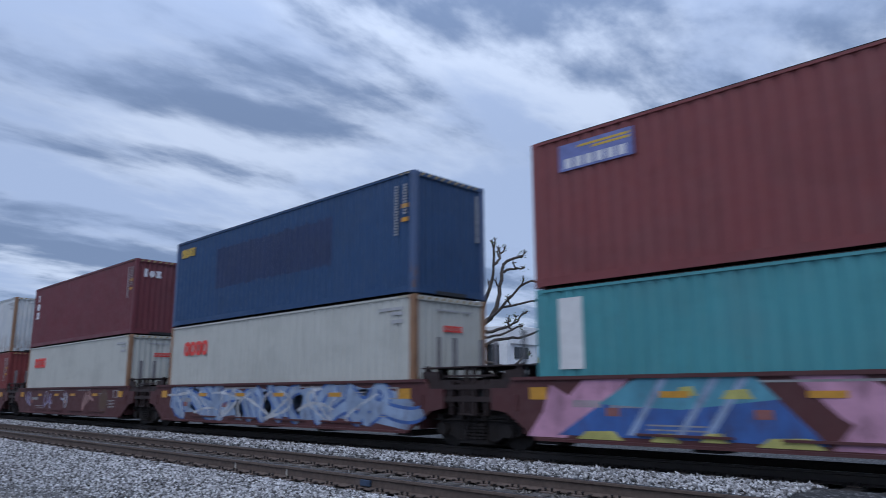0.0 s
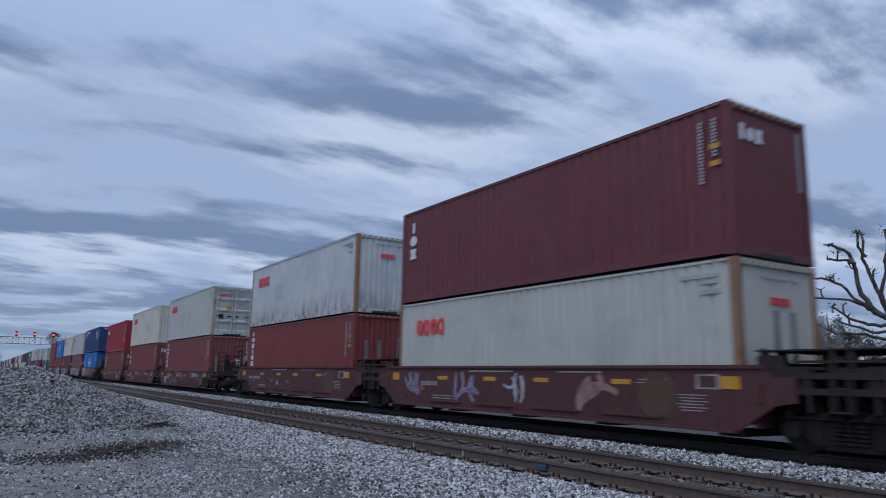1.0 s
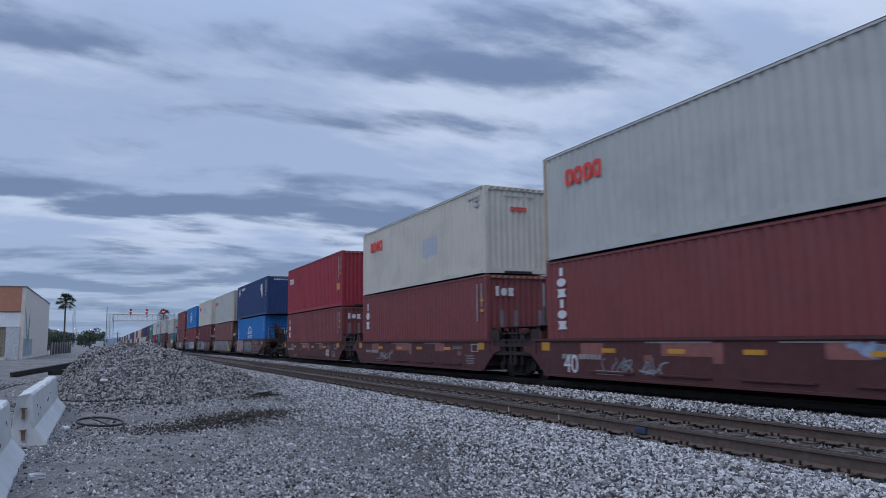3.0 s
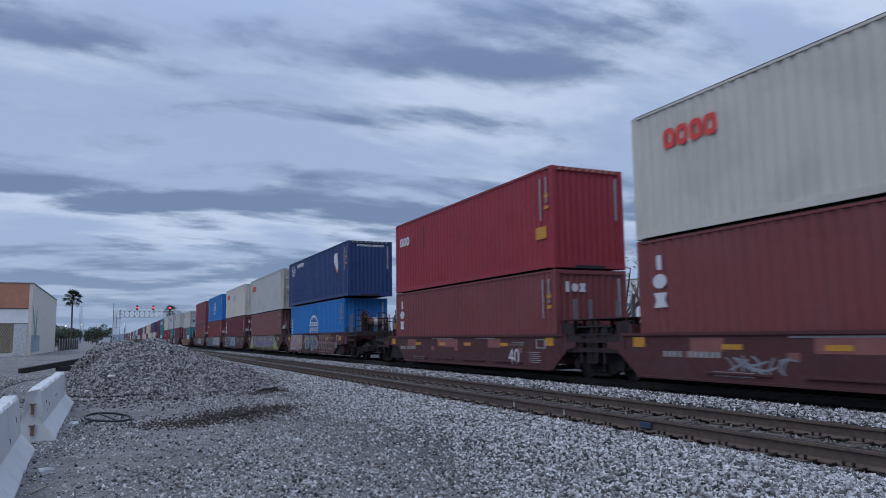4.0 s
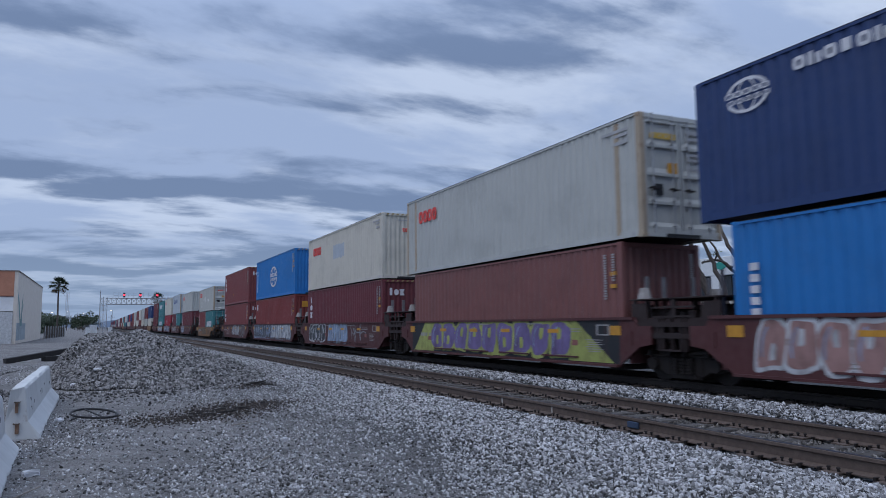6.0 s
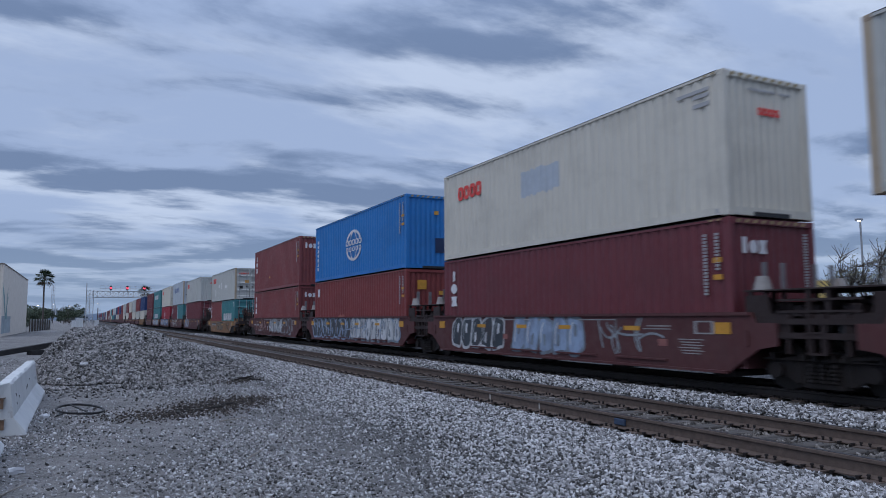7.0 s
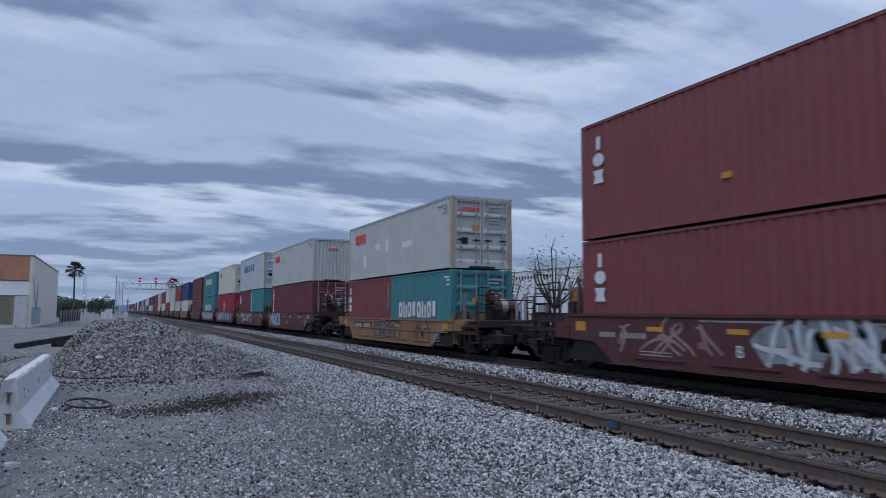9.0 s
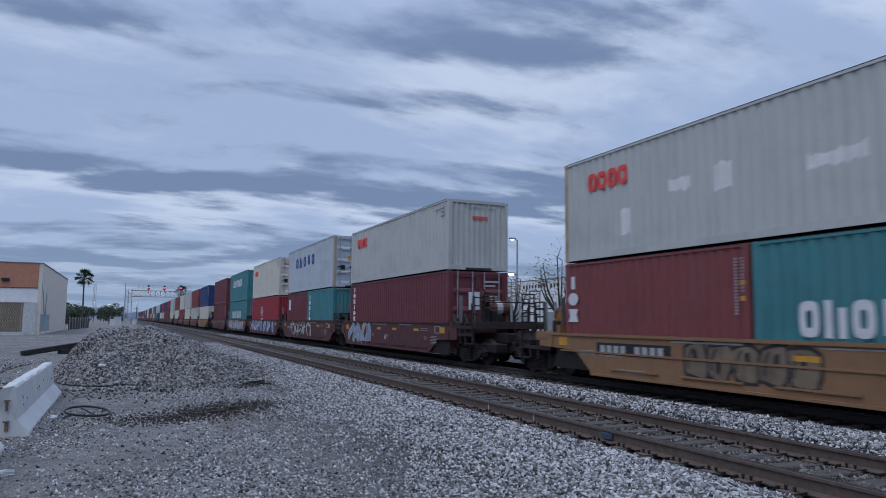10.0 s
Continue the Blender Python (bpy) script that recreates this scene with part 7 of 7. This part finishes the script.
def yard_building():
    b = thing("warehouse", "stucco warehouse with a terracotta band and a folding gate", "building", pose(-6.75, 75, -0.24))
    x0 = -24.0
    # the front wall with the gate's opening, the side wall along the tracks, back and far walls
    part("wall", boxes((x0, -7.0, 0, 0.3, 0, 2.95), (x0, -0.3, 0, 0.3, 2.95, 4.25)), STUCCO_W, b)
    part("pier", boxes((-1.35, -0.3, -0.12, 0.3, 0, 2.9)), plain("grey_pier", (0.52, 0.53, 0.54), 0.85), b, "grey painted pier beside the gate")
    part("upper_band", boxes((x0, -0.3, -0.03, 0.3, 4.33, 6.55)), TERRACOTTA, b, "terracotta-coloured upper wall")
    part("band_line", boxes((x0, -0.3, -0.05, 0.3, 4.25, 4.33)), plain("dark_red_trim", (0.13, 0.05, 0.04), 0.7), b)
    n = Nodes("sprayed_beige_stucco")
    col = n.mix(n.ramp(n.noise(1.5, 5), 0.35, 0.7), (0.60, 0.54, 0.47), (0.70, 0.64, 0.57))
    n.bump(n.noise(40, 4), 0.004, 0.4)
    side = n.done(col, 0.85)
    part("wall", boxes((-0.3, 0.0, 0, 30.5, 0, 6.55)), side, b)
    # faded mural of tall agave-like blades on the side wall
    bm = bmesh.new()
    rng = random.Random(8)
    for i in range(9):
        y, l, w, tilt = 4.2 + rng.uniform(-0.8, 0.8), rng.uniform(1.8, 3.4), 0.75, (i - 4) * 0.3
        prism(bm, [(y - w / 2, 1.6), (y + w / 2, 1.6), (y + tilt * l * 0.6 + w * 0.2, 1.6 + l * 0.75), (y + tilt * l, 1.6 + l)], "x", 0.0, 0.004 + 0.0008 * i)
    part("mural", bm, plain("faded_teal_mural", (0.20, 0.33, 0.33), 0.85, 0, 0.35, 2), b, "faded teal painted mural")
    part("mural", boxes((0.0, 0.003, 0.3, 9.0, 0.3, 1.9)), plain("patchy_grey_overpaint", (0.30, 0.35, 0.38), 0.85, 0, 0.25, 1.2), b, "patchy grey overpaint")
    part("wall", boxes((x0, -0.3, 30.2, 30.5, 0, 6.55), (x0, x0 + 0.3, 0.3, 30.2, 0, 6.55)), STUCCO_B, b)
    part("roof", boxes((x0 + 0.3, -0.3, 0.3, 30.2, 6.0, 6.2)), plain("gravel_roof", (0.25, 0.25, 0.25), 0.9), b)
    part("parapet_cap", boxes((x0, 0.06, -0.07, 0.36, 6.55, 6.63), (-0.36, 0.06, 0.36, 30.5, 6.55, 6.63)), plain("cap_metal", (0.2, 0.17, 0.16), 0.6), b)
    part("lamp", boxes((-3.2, -2.6, -0.3, -0.03, 4.85, 5.15), bevel=0.04), BLACK, b, "dark wall lamp")
    gate = new("gate")
    gate.parent = b
    gm = plain("beige_gate_steel", (0.46, 0.40, 0.30), 0.6, 0.2, 0.15, 5)
    bar = mesh_of("gate_bar", boxes((0, 0.045, 0.06, 0.1, 0.3, 2.9)), gm)
    for i in range(28):
        piece("gate_bar", bar, gate, m=pose(-6.95 + i * 0.2, 0, 0))
    bm = bmesh.new()
    for i in range(27):
        x = -6.95 + i * 0.2
        for z in np.arange(0.35, 2.8, 0.36):
            tube(bm, (x, 0.05, z), (x + 0.18, 0.05, z + 0.18), 0.018, n=4), tube(bm, (x, 0.05, z + 0.36), (x + 0.18, 0.05, z + 0.18), 0.018, n=4)
    part("gate_lattice", bm, plain("brown_lattice", (0.18, 0.13, 0.09), 0.7), gate, "brown diamond lattice of a folding gate")
    part("door", boxes((-7.0, -1.35, 0.2, 0.28, 0.28, 2.95)), plain("tan_shutter", (0.40, 0.36, 0.29), 0.7, 0, 0.1, 3), b, "tan roller shutter behind the gate")
    part("step", boxes((-8.0, -1.2, -0.7, -0.12, 0, 0.28)), CONCRETE, b, "concrete loading step")


def office():
    """White two-storey office with deep piers and dark windows."""
    b = thing("office_building", "white two-storey office building with dark windows", "building", pose(58, 48, -0.5))
    yl = 19.0
    part("wall", boxes((0.6, 5.4, 0.3, yl - 0.3, 0.0, 8.2)), STUCCO_W, b)
    part("parapet", boxes((0.0, 5.7, 0.0, yl, 6.5, 8.4), bevel=0.03), STUCCO_W, b)
    part("floor_band", boxes((0.25, 0.6, 0.3, yl - 0.3, 3.0, 4.3)), STUCCO_B, b)
    pier = mesh_of("pier", boxes((-0.05, 0.6, -0.55, 0.55, 0, 6.5), bevel=0.02), STUCCO_W)
    for y in (0.55, 3.8, 7.3, 11.0, 14.6, yl - 0.55):
        piece("pier", pier, b, m=pose(0, y, 0))
    pane = mesh_of("pane", boxes((0.5, 0.58, 0, 2.1, 0, 1)), GLASS)
    for y in (1.3, 4.5, 8.2, 11.8, 15.3):
        for z, h in ((0.7, 2.2), (4.3, 2.1)):
            w = new("window")
            w.parent = b
            w.matrix_basis = pose(0, y, z)
            p = piece("pane", pane, w)
            p.scale = (1, 1, h)
            part("window_frame", boxes((0.44, 0.5, -0.02, 2.12, -0.06, 0.0), (0.44, 0.5, -0.02, 2.12, h, h + 0.06), (0.44, 0.5, 1.02, 1.08, 0, h)), BLACK, w)
    part("window_frame", boxes((1.5, 3.8, 0.22, 0.3, 5.0, 6.2)), GLASS, b)
    part("logo", prism(bmesh.new(), [(5.5, 7.4), (6.6, 7.9), (7.6, 7.5), (6.4, 7.0)], "x", -0.05, 0.0), plain("teal_logo", (0.03, 0.3, 0.25), 0.5), b, "teal diamond logo")


def electric_warehouse():
    b = thing("warehouse", "long white warehouse with a dark sign on its wall", "building", pose(62, 72, -0.5))
    part("wall", boxes((0, 0.3, 0, 48, 0, 8.6), (0.3, 25, 0, 0.3, 0, 8.6), (0.3, 25, 47.7, 48, 0, 8.6), (24.7, 25, 0.3, 47.7, 0, 8.6)), STUCCO_W, b)
    part("roof", boxes((0.3, 24.7, 0.3, 47.7, 8.0, 8.2)), plain("gravel_roof", (0.25, 0.25, 0.25)), b)
    part("parapet_cap", boxes((-0.06, 0.36, -0.06, 48, 8.6, 8.72)), plain("cap_metal", (0.2, 0.17, 0.16)), b)
    bm = bmesh.new()
    for i in range(12):
        if i != 8:
            box(bm, -0.05, 0.0, 33.5 - i * 0.95 - 0.45, 33.5 - i * 0.95, 7.35, 7.9)
    part("sign", bm, BLACK, b, "dark block sign on the wall")
    part("stripe", boxes((-0.02, 0.0, 0, 20, 5.2, 5.5)), plain("teal_stripe", (0.05, 0.25, 0.33), 0.6), b)
    for i in range(5):
        w = new("loading_door")
        w.parent = b
        part("door_panel", boxes((-0.04, 0.0, 6 + i * 8.5, 9.6 + i * 8.5, 0.4, 3.4)), plain("door_grey", (0.3, 0.31, 0.32), 0.6), w)


LAMPGLOW = glow("lamp_glow", (1.0, 0.86, 0.62), 9.0)


def lamp_post(x, y, h, label, bright):
    p = thing("street_lamp", label, "street lamp", pose(x, y, -0.5), group="lamps beyond the tracks")
    part("pole", tube(bmesh.new(), (0, 0, 0), (0, 0, h), 0.09, 0.06, 8), GALV, p)
    part("arm", tube(bmesh.new(), (0, 0, h), (-0.5, -0.3, h + 0.05), 0.04, 0.035, 6), GALV, p)
    part("lamp_head", boxes((-0.85, -0.35, -0.45, -0.15, h, h + 0.14), bevel=0.03), GALV, p)
    s = 0.2 if bright else 0.1
    bm = bmesh.new()
    bmesh.ops.create_icosphere(bm, subdivisions=2, radius=s, matrix=Matrix.Translation((-0.6, -0.3, h - 0.02)) @ Matrix.Diagonal((1.3, 0.8, 0.6 if not bright else 0.9, 1)))
    part("bulb", bm, LAMPGLOW, p, "lit warm lamp")


def billboard():
    b = thing("billboard", "roadside billboard with a yellow and white picture", "billboard", pose(93, 69, -0.5, 0, 0, -53))
    part("panel", boxes((-3.9, 3.9, 0, 0.25, 3.4, 6.9)), plain("cream_poster", (0.5, 0.46, 0.36), 0.6), b)
    part("poster_area", boxes((-2.2, 3.7, -0.02, 0, 3.6, 6.7)), plain("yellow_poster", (0.55, 0.40, 0.12), 0.6, 0, 0.3, 0.6), b)
    part("poster_area", boxes((-3.7, -2.4, -0.02, 0, 3.6, 6.7)), plain("pink_poster", (0.55, 0.2, 0.2), 0.6, 0, 0.2, 1), b)
    part("poster_area", boxes((-1.6, 0.6, -0.03, -0.02, 3.7, 5.4)), plain("dark_poster", (0.08, 0.07, 0.12), 0.6, 0, 0.4, 2), b)
    part("post", boxes((-2.2, -1.9, 0.25, 0.5, 0, 6.5), (1.9, 2.2, 0.25, 0.5, 0, 6.5)), DARKSTEEL, b)
    w = tagged(part("low_wall", boxes((0, 30, 0, 0.3, 0, 2.4)), STUCCO_W, m=pose(74, 60, -0.5, 0, 0, -50)), "plain white boundary wall", "wall")


# ---------------------------------------------------------------- signals and distance
def lattice(bm, a, b, w, n, r=0.06):
    """A square lattice beam between two points."""
    a, b = Vector(a), Vector(b)
    d = (b - a).normalized()
    s = d.orthogonal().normalized() if abs(d.z) > 0.5 else Vector((0, 1, 0))
    u = d.cross(s).normalized()
    cs = [(s * i + u * j) * w / 2 for i, j in ((-1, -1), (1, -1), (1, 1), (-1, 1))]
    for c in cs:
        tube(bm, a + c, b + c, r, n=4)
    for k in range(n):
        p, q = a.lerp(b, k / n), a.lerp(b, (k + 1) / n)
        for i in range(4):
            tube(bm, p + cs[i], q + cs[(i + 1) % 4], r * 0.7, n=4)
            tube(bm, p + cs[i], p + cs[(i + 1) % 4], r * 0.7, n=4)


def signal_bridge():
    Y = 205.0
    g = thing("signal_bridge", "galvanised lattice signal bridge over both tracks", "signal bridge", pose(0.6, Y, -0.3))
    bm = bmesh.new()
    lattice(bm, (0.2, 0, 0), (0.2, 0, 9.3), 1.2, 8)
    part("tower", bm, GALV, g)
    bm = bmesh.new()
    lattice(bm, (15.8, 0, 0), (15.8, 0, 9.3), 1.2, 8)
    part("tower", bm, GALV, g)
    bm = bmesh.new()
    lattice(bm, (0.8, 0, 8.15), (15.2, 0, 8.15), 1.6, 12, 0.075)
    part("truss", bm, GALV, g)
    bm = bmesh.new()
    for z in (9.6, 10.3):
        tube(bm, (2.5, -0.7, z), (15.6, -0.7, z), 0.03, n=5)
    for i in range(12):
        tube(bm, (2.5 + i * 1.19, -0.7, 8.9), (2.5 + i * 1.19, -0.7, 10.3), 0.025, n=5)
    tube(bm, (-0.6, 0, 0), (-0.6, 0, 10.9), 0.1, n=8)
    part("railing", bm, GALV, g)
    for i, (x, col) in enumerate(((5.0, "red"), (8.9, "red"), (13.0, "red"))):
        s = new("signal_head")
        s.parent = g
        s.matrix_basis = pose(x, -0.9, 9.7)
        bm = bmesh.new()
        box(bm, -0.28, 0.28, 0.05, 0.25, -0.55, 0.65, 0.1)
        tube(bm, (0, 0.1, -1.6), (0, 0.1, -0.5), 0.05, n=6)
        part("backplate", bm, BLACK, s)
        bm = bmesh.new()
        bmesh.ops.create_circle(bm, cap_ends=True, segments=14, radius=0.27, matrix=Matrix.Translation((0, 0.03, 0.1)) @ pose(0, 0, 0, 90))
        part("lens", bm, glow("signal_red", (1.0, 0.06, 0.10), 2.2), s, "lit " + col + " signal lens")
        bm = tube(bmesh.new(), (0, -0.25, 0.32), (0, 0.05, 0.32), 0.18, n=10)
        part("hood", bm, BLACK, s)


def cabinets():
    for x, y, w, h in ((-1.0, 152, 1.25, 1.75), (-2.1, 160, 0.7, 1.3), (2.4, 190, 0.9, 1.3)):
        c = thing("signal_cabinet", "white metal signal equipment cabinet beside the line", "cabinet", pose(x, y, -0.24))
        part("cabinet_body", boxes((-w / 2, w / 2, -0.7, 0.7, 0.1, h), bevel=0.03), plain("cabinet_white", (0.66, 0.68, 0.70), 0.5), c)
        part("cabinet_roof", boxes((-w / 2 - 0.06, w / 2 + 0.06, -0.78, 0.78, h, h + 0.08), bevel=0.02), plain("cabinet_white", (0.66, 0.68, 0.70)), c)
        part("door", boxes((-w / 2 + 0.1, -0.02, -0.72, -0.7, 0.2, h - 0.1), (0.02, w / 2 - 0.1, -0.72, -0.7, 0.2, h - 0.1)), plain("cabinet_door", (0.58, 0.6, 0.62), 0.5), c)
        part("plinth", boxes((-w / 2 - 0.1, w / 2 + 0.1, -0.8, 0.8, 0, 0.1)), CONCRETE, c)


def distance():
    # low rusted fence and scrub beyond the warehouse
    f = thing("fence", "low weathered sheet fence beside the yard", "fence", pose(-6.35, 106, -0.24, 0, 0, -3))
    sheet = mesh_of("fence_panel", corrugated(3.0, 1.5, 0.2, 0.03, 0), plain("rusty_sheet", (0.075, 0.058, 0.048), 0.8, 0, 0.35, 2))
    for i in range(8):
        piece("fence_panel", sheet, f, m=pose(0.05 * (i % 2), i * 3.02, 0, 0, 0, 180) @ pose(0, -3, 0))
    posts = mesh_of("post", boxes((-0.05, 0.05, -0.05, 0.05, 0, 1.65)), GALV)
    for i in range(9):
        piece("post", posts, f, m=pose(0.1, i * 3.02, 0))
    palm(-6.6, 141, 8.9, 1, "tall fan palm with a shaggy round crown", 1.75)
    palm(17.6, 262, 11.2, 2, "distant fan palm behind the signal bridge", 2.3)
    palm(-1.8, 300, 3.2, 5, "short bushy palm near the line", 3.2)
    palm(-4.5, 290, 3.0, 6, "short bushy palm near the line", 3.0)
    rng = random.Random(12)
    proto = [leafy_tree(-14 - 6 * i, 190 + 12 * i, 4.5 + i * 0.6, 3.2 + 0.3 * i, 30 + i, "dark green roadside tree in the distance", LEAF_DARK, 1500, 0.24, "far_tree", 0.16, "far trees") for i in range(3)]
    for i in range(26):
        y = rng.uniform(200, 420)
        x = -y * rng.uniform(0.012, 0.15) - 1
        o = copy_thing(proto[i % 3], pose(x, y, -0.4, 0, 0, rng.uniform(0, 360)))
    for i in range(10):
        copy_thing(proto[i % 3], pose(rng.uniform(20, 60), rng.uniform(420, 560), -0.4, 0, 0, rng.uniform(0, 360)))
    for i in range(5):
        copy_thing(proto[i % 3], pose(-12.5 - rng.uniform(0, 4), 165 + 9 * i, -1.2, 0, 0, rng.uniform(0, 360)))
    for x, y, h in ((-4, 250, 6.0), (-9, 270, 7.0), (-12, 240, 6.0), (4.8, 330, 8.5)):
        lamp_post(x, y, h, "distant street lamp with a small lit head", False)
    for x, y, h in ((-8, 330, 7), (-1, 380, 7.5), (4.4, 330, 6.5), (-13, 360, 7)):
        u = thing("utility_pole", "distant wooden utility pole with a crossarm", "utility pole", pose(x, y, -0.4))
        part("pole", tube(bmesh.new(), (0, 0, 0), (0, 0, h), 0.16, 0.11, 8), BARK, u)
        part("crossarm", boxes((-1.2, 1.2, -0.06, 0.06, h - 0.9, h - 0.76)), BARK, u)
    bm = bmesh.new()
    lattice(bm, (0, 0, 0), (0, 0, 24), 1.3, 14, 0.06)
    tagged(part("pylon", bm, GALV, m=pose(-19, 520, -0.4)), "distant steel lattice mast", "mast")
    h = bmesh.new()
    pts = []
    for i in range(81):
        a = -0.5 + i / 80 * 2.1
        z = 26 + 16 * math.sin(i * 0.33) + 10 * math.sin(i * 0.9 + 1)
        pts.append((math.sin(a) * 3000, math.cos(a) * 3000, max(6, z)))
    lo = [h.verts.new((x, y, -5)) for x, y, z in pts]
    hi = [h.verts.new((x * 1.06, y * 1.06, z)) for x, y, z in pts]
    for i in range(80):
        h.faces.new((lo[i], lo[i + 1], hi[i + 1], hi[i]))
    # distance haze is put into the hills' blue-grey colour
    tagged(part("backdrop", h, plain("haze_tinted_hill", (0.10, 0.14, 0.20), 1.0, 0, 0.1, 0.01, 0)), "low hazy hills on the horizon", "hills", kind="structure")


def parked_car(x, y, rz, mat, label):
    c = thing("parked_car", label, "car", pose(x, y, -0.5, 0, 0, rz), group="cars in the lot")
    bm = prism(bmesh.new(), [(-2.2, 0.3), (2.2, 0.3), (2.25, 0.62), (2.1, 0.80), (1.15, 0.90), (-1.75, 0.95), (-2.2, 0.85), (-2.25, 0.6)], "y", -0.86, 0.86)
    bmesh.ops.bevel(bm, geom=bm.edges[:], offset=0.05, segments=2, affect="EDGES")
    part("body", bm, mat, c)
    bm = prism(bmesh.new(), [(1.15, 0.9), (0.45, 1.38), (-1.0, 1.42), (-1.75, 0.95)], "y", -0.74, 0.74)
    part("cabin", bm, GLASS, c)
    part("roof", boxes((-0.95, 0.4, -0.7, 0.7, 1.41, 1.45), bevel=0.015), mat, c)
    for wx in (-1.4, 1.4):
        for s in (-1, 1):
            part("wheel", tube(bmesh.new(), (wx, s * 0.68, 0.32), (wx, s * 0.88, 0.32), 0.32, n=16), BLACK, c)


def make_static():
    barrier(11.0, 17.0, -0.93, 0.4, "chipped white concrete barrier with rusted end loops")
    barrier(4.0, 10.0, -0.87, 2.0, "white concrete barrier, its end scraped and dirty")
    debris()
    yard_building()
    signal_bridge()
    cabinets()
    distance()
    pollard(28.3, 25.3, 0.93, 1, 3, "bare pollarded street tree with knotted limb ends", UPRIGHT)
    pollard(25.8, 23.9, 0.96, 1, 7, "bare pollarded street tree leaning over its neighbour", LEANING)
    pollard(31.5, 15.2, 0.78, -1, 9, "small pollarded street tree with dark bare limbs", UPRIGHT)
    leafy_tree(28.5, 36.0, 6.6, 2.8, 5, "slender tree with sparse olive leaves", LEAF_DRY, 900, 0.10)
    leafy_tree(30.5, 35.0, 5.2, 1.6, 6, "small sparse street tree", LEAF_DRY, 420, 0.10)
    leafy_tree(25.5, 44.5, 5.4, 2.0, 8, "slender tree with sparse olive leaves", LEAF_DRY, 480, 0.10)
    leafy_tree(29.0, 43.5, 7.0, 2.8, 9, "slender tree with sparse olive leaves", LEAF_DRY, 800, 0.10)
    for i, (x, y) in enumerate(((42, 27), (46, 26.5), (50, 28))):
        leafy_tree(x, y, 5.2, 3.0, 14 + i, "broad clipped tree with dense bare twigs", LEAF_DRY, 1300, 0.08, twigs=16)
    office()
    electric_warehouse()
    billboard()
    lamp_post(27.75, 47.5, 8.1, "tall grey lamp post with a lit head", False)
    lamp_post(30.1, 51.9, 5.8, "lit lamp on a pole by the warehouse", True)
    lamp_post(46.0, 30.0, 8.0, "tall grey lamp post with a lit head", False)
    lamp_post(40.0, 44.7, 6.3, "lit lamp on a pole in the parking lot", True)
    parked_car(47.5, 40.5, 70, plain("white_car_paint", (0.6, 0.62, 0.64), 0.3, 0, 0.05), "white saloon car parked in the lot")
    parked_car(50.5, 37.5, 70, plain("silver_car_paint", (0.35, 0.36, 0.38), 0.3, 0.4, 0.05), "silver saloon car parked in the lot")



def motions():
    """The train rolls past at a steady pace, all of it together."""
    for ob, x, y, z in MOVING:
        walk(ob, [(t, pose(x, y - V * t + s, z)) for t, s in SPEED])


make_ground()
make_gravel()
make_pile()
make_track(TRACK_NEAR, HEAD_NEAR, "rusty single railway track on wooden ties in grey ballast", RAIL, RAILTOP)
# the far rails get a darkened steel in place of shade below the wagons
make_track(TRACK_FAR, HEAD_FAR, "dark railway track under the passing train", plain("train_shade_rail_steel", (0.035, 0.028, 0.025), 0.7), RAILTOP)
make_train()
make_static()
motions()
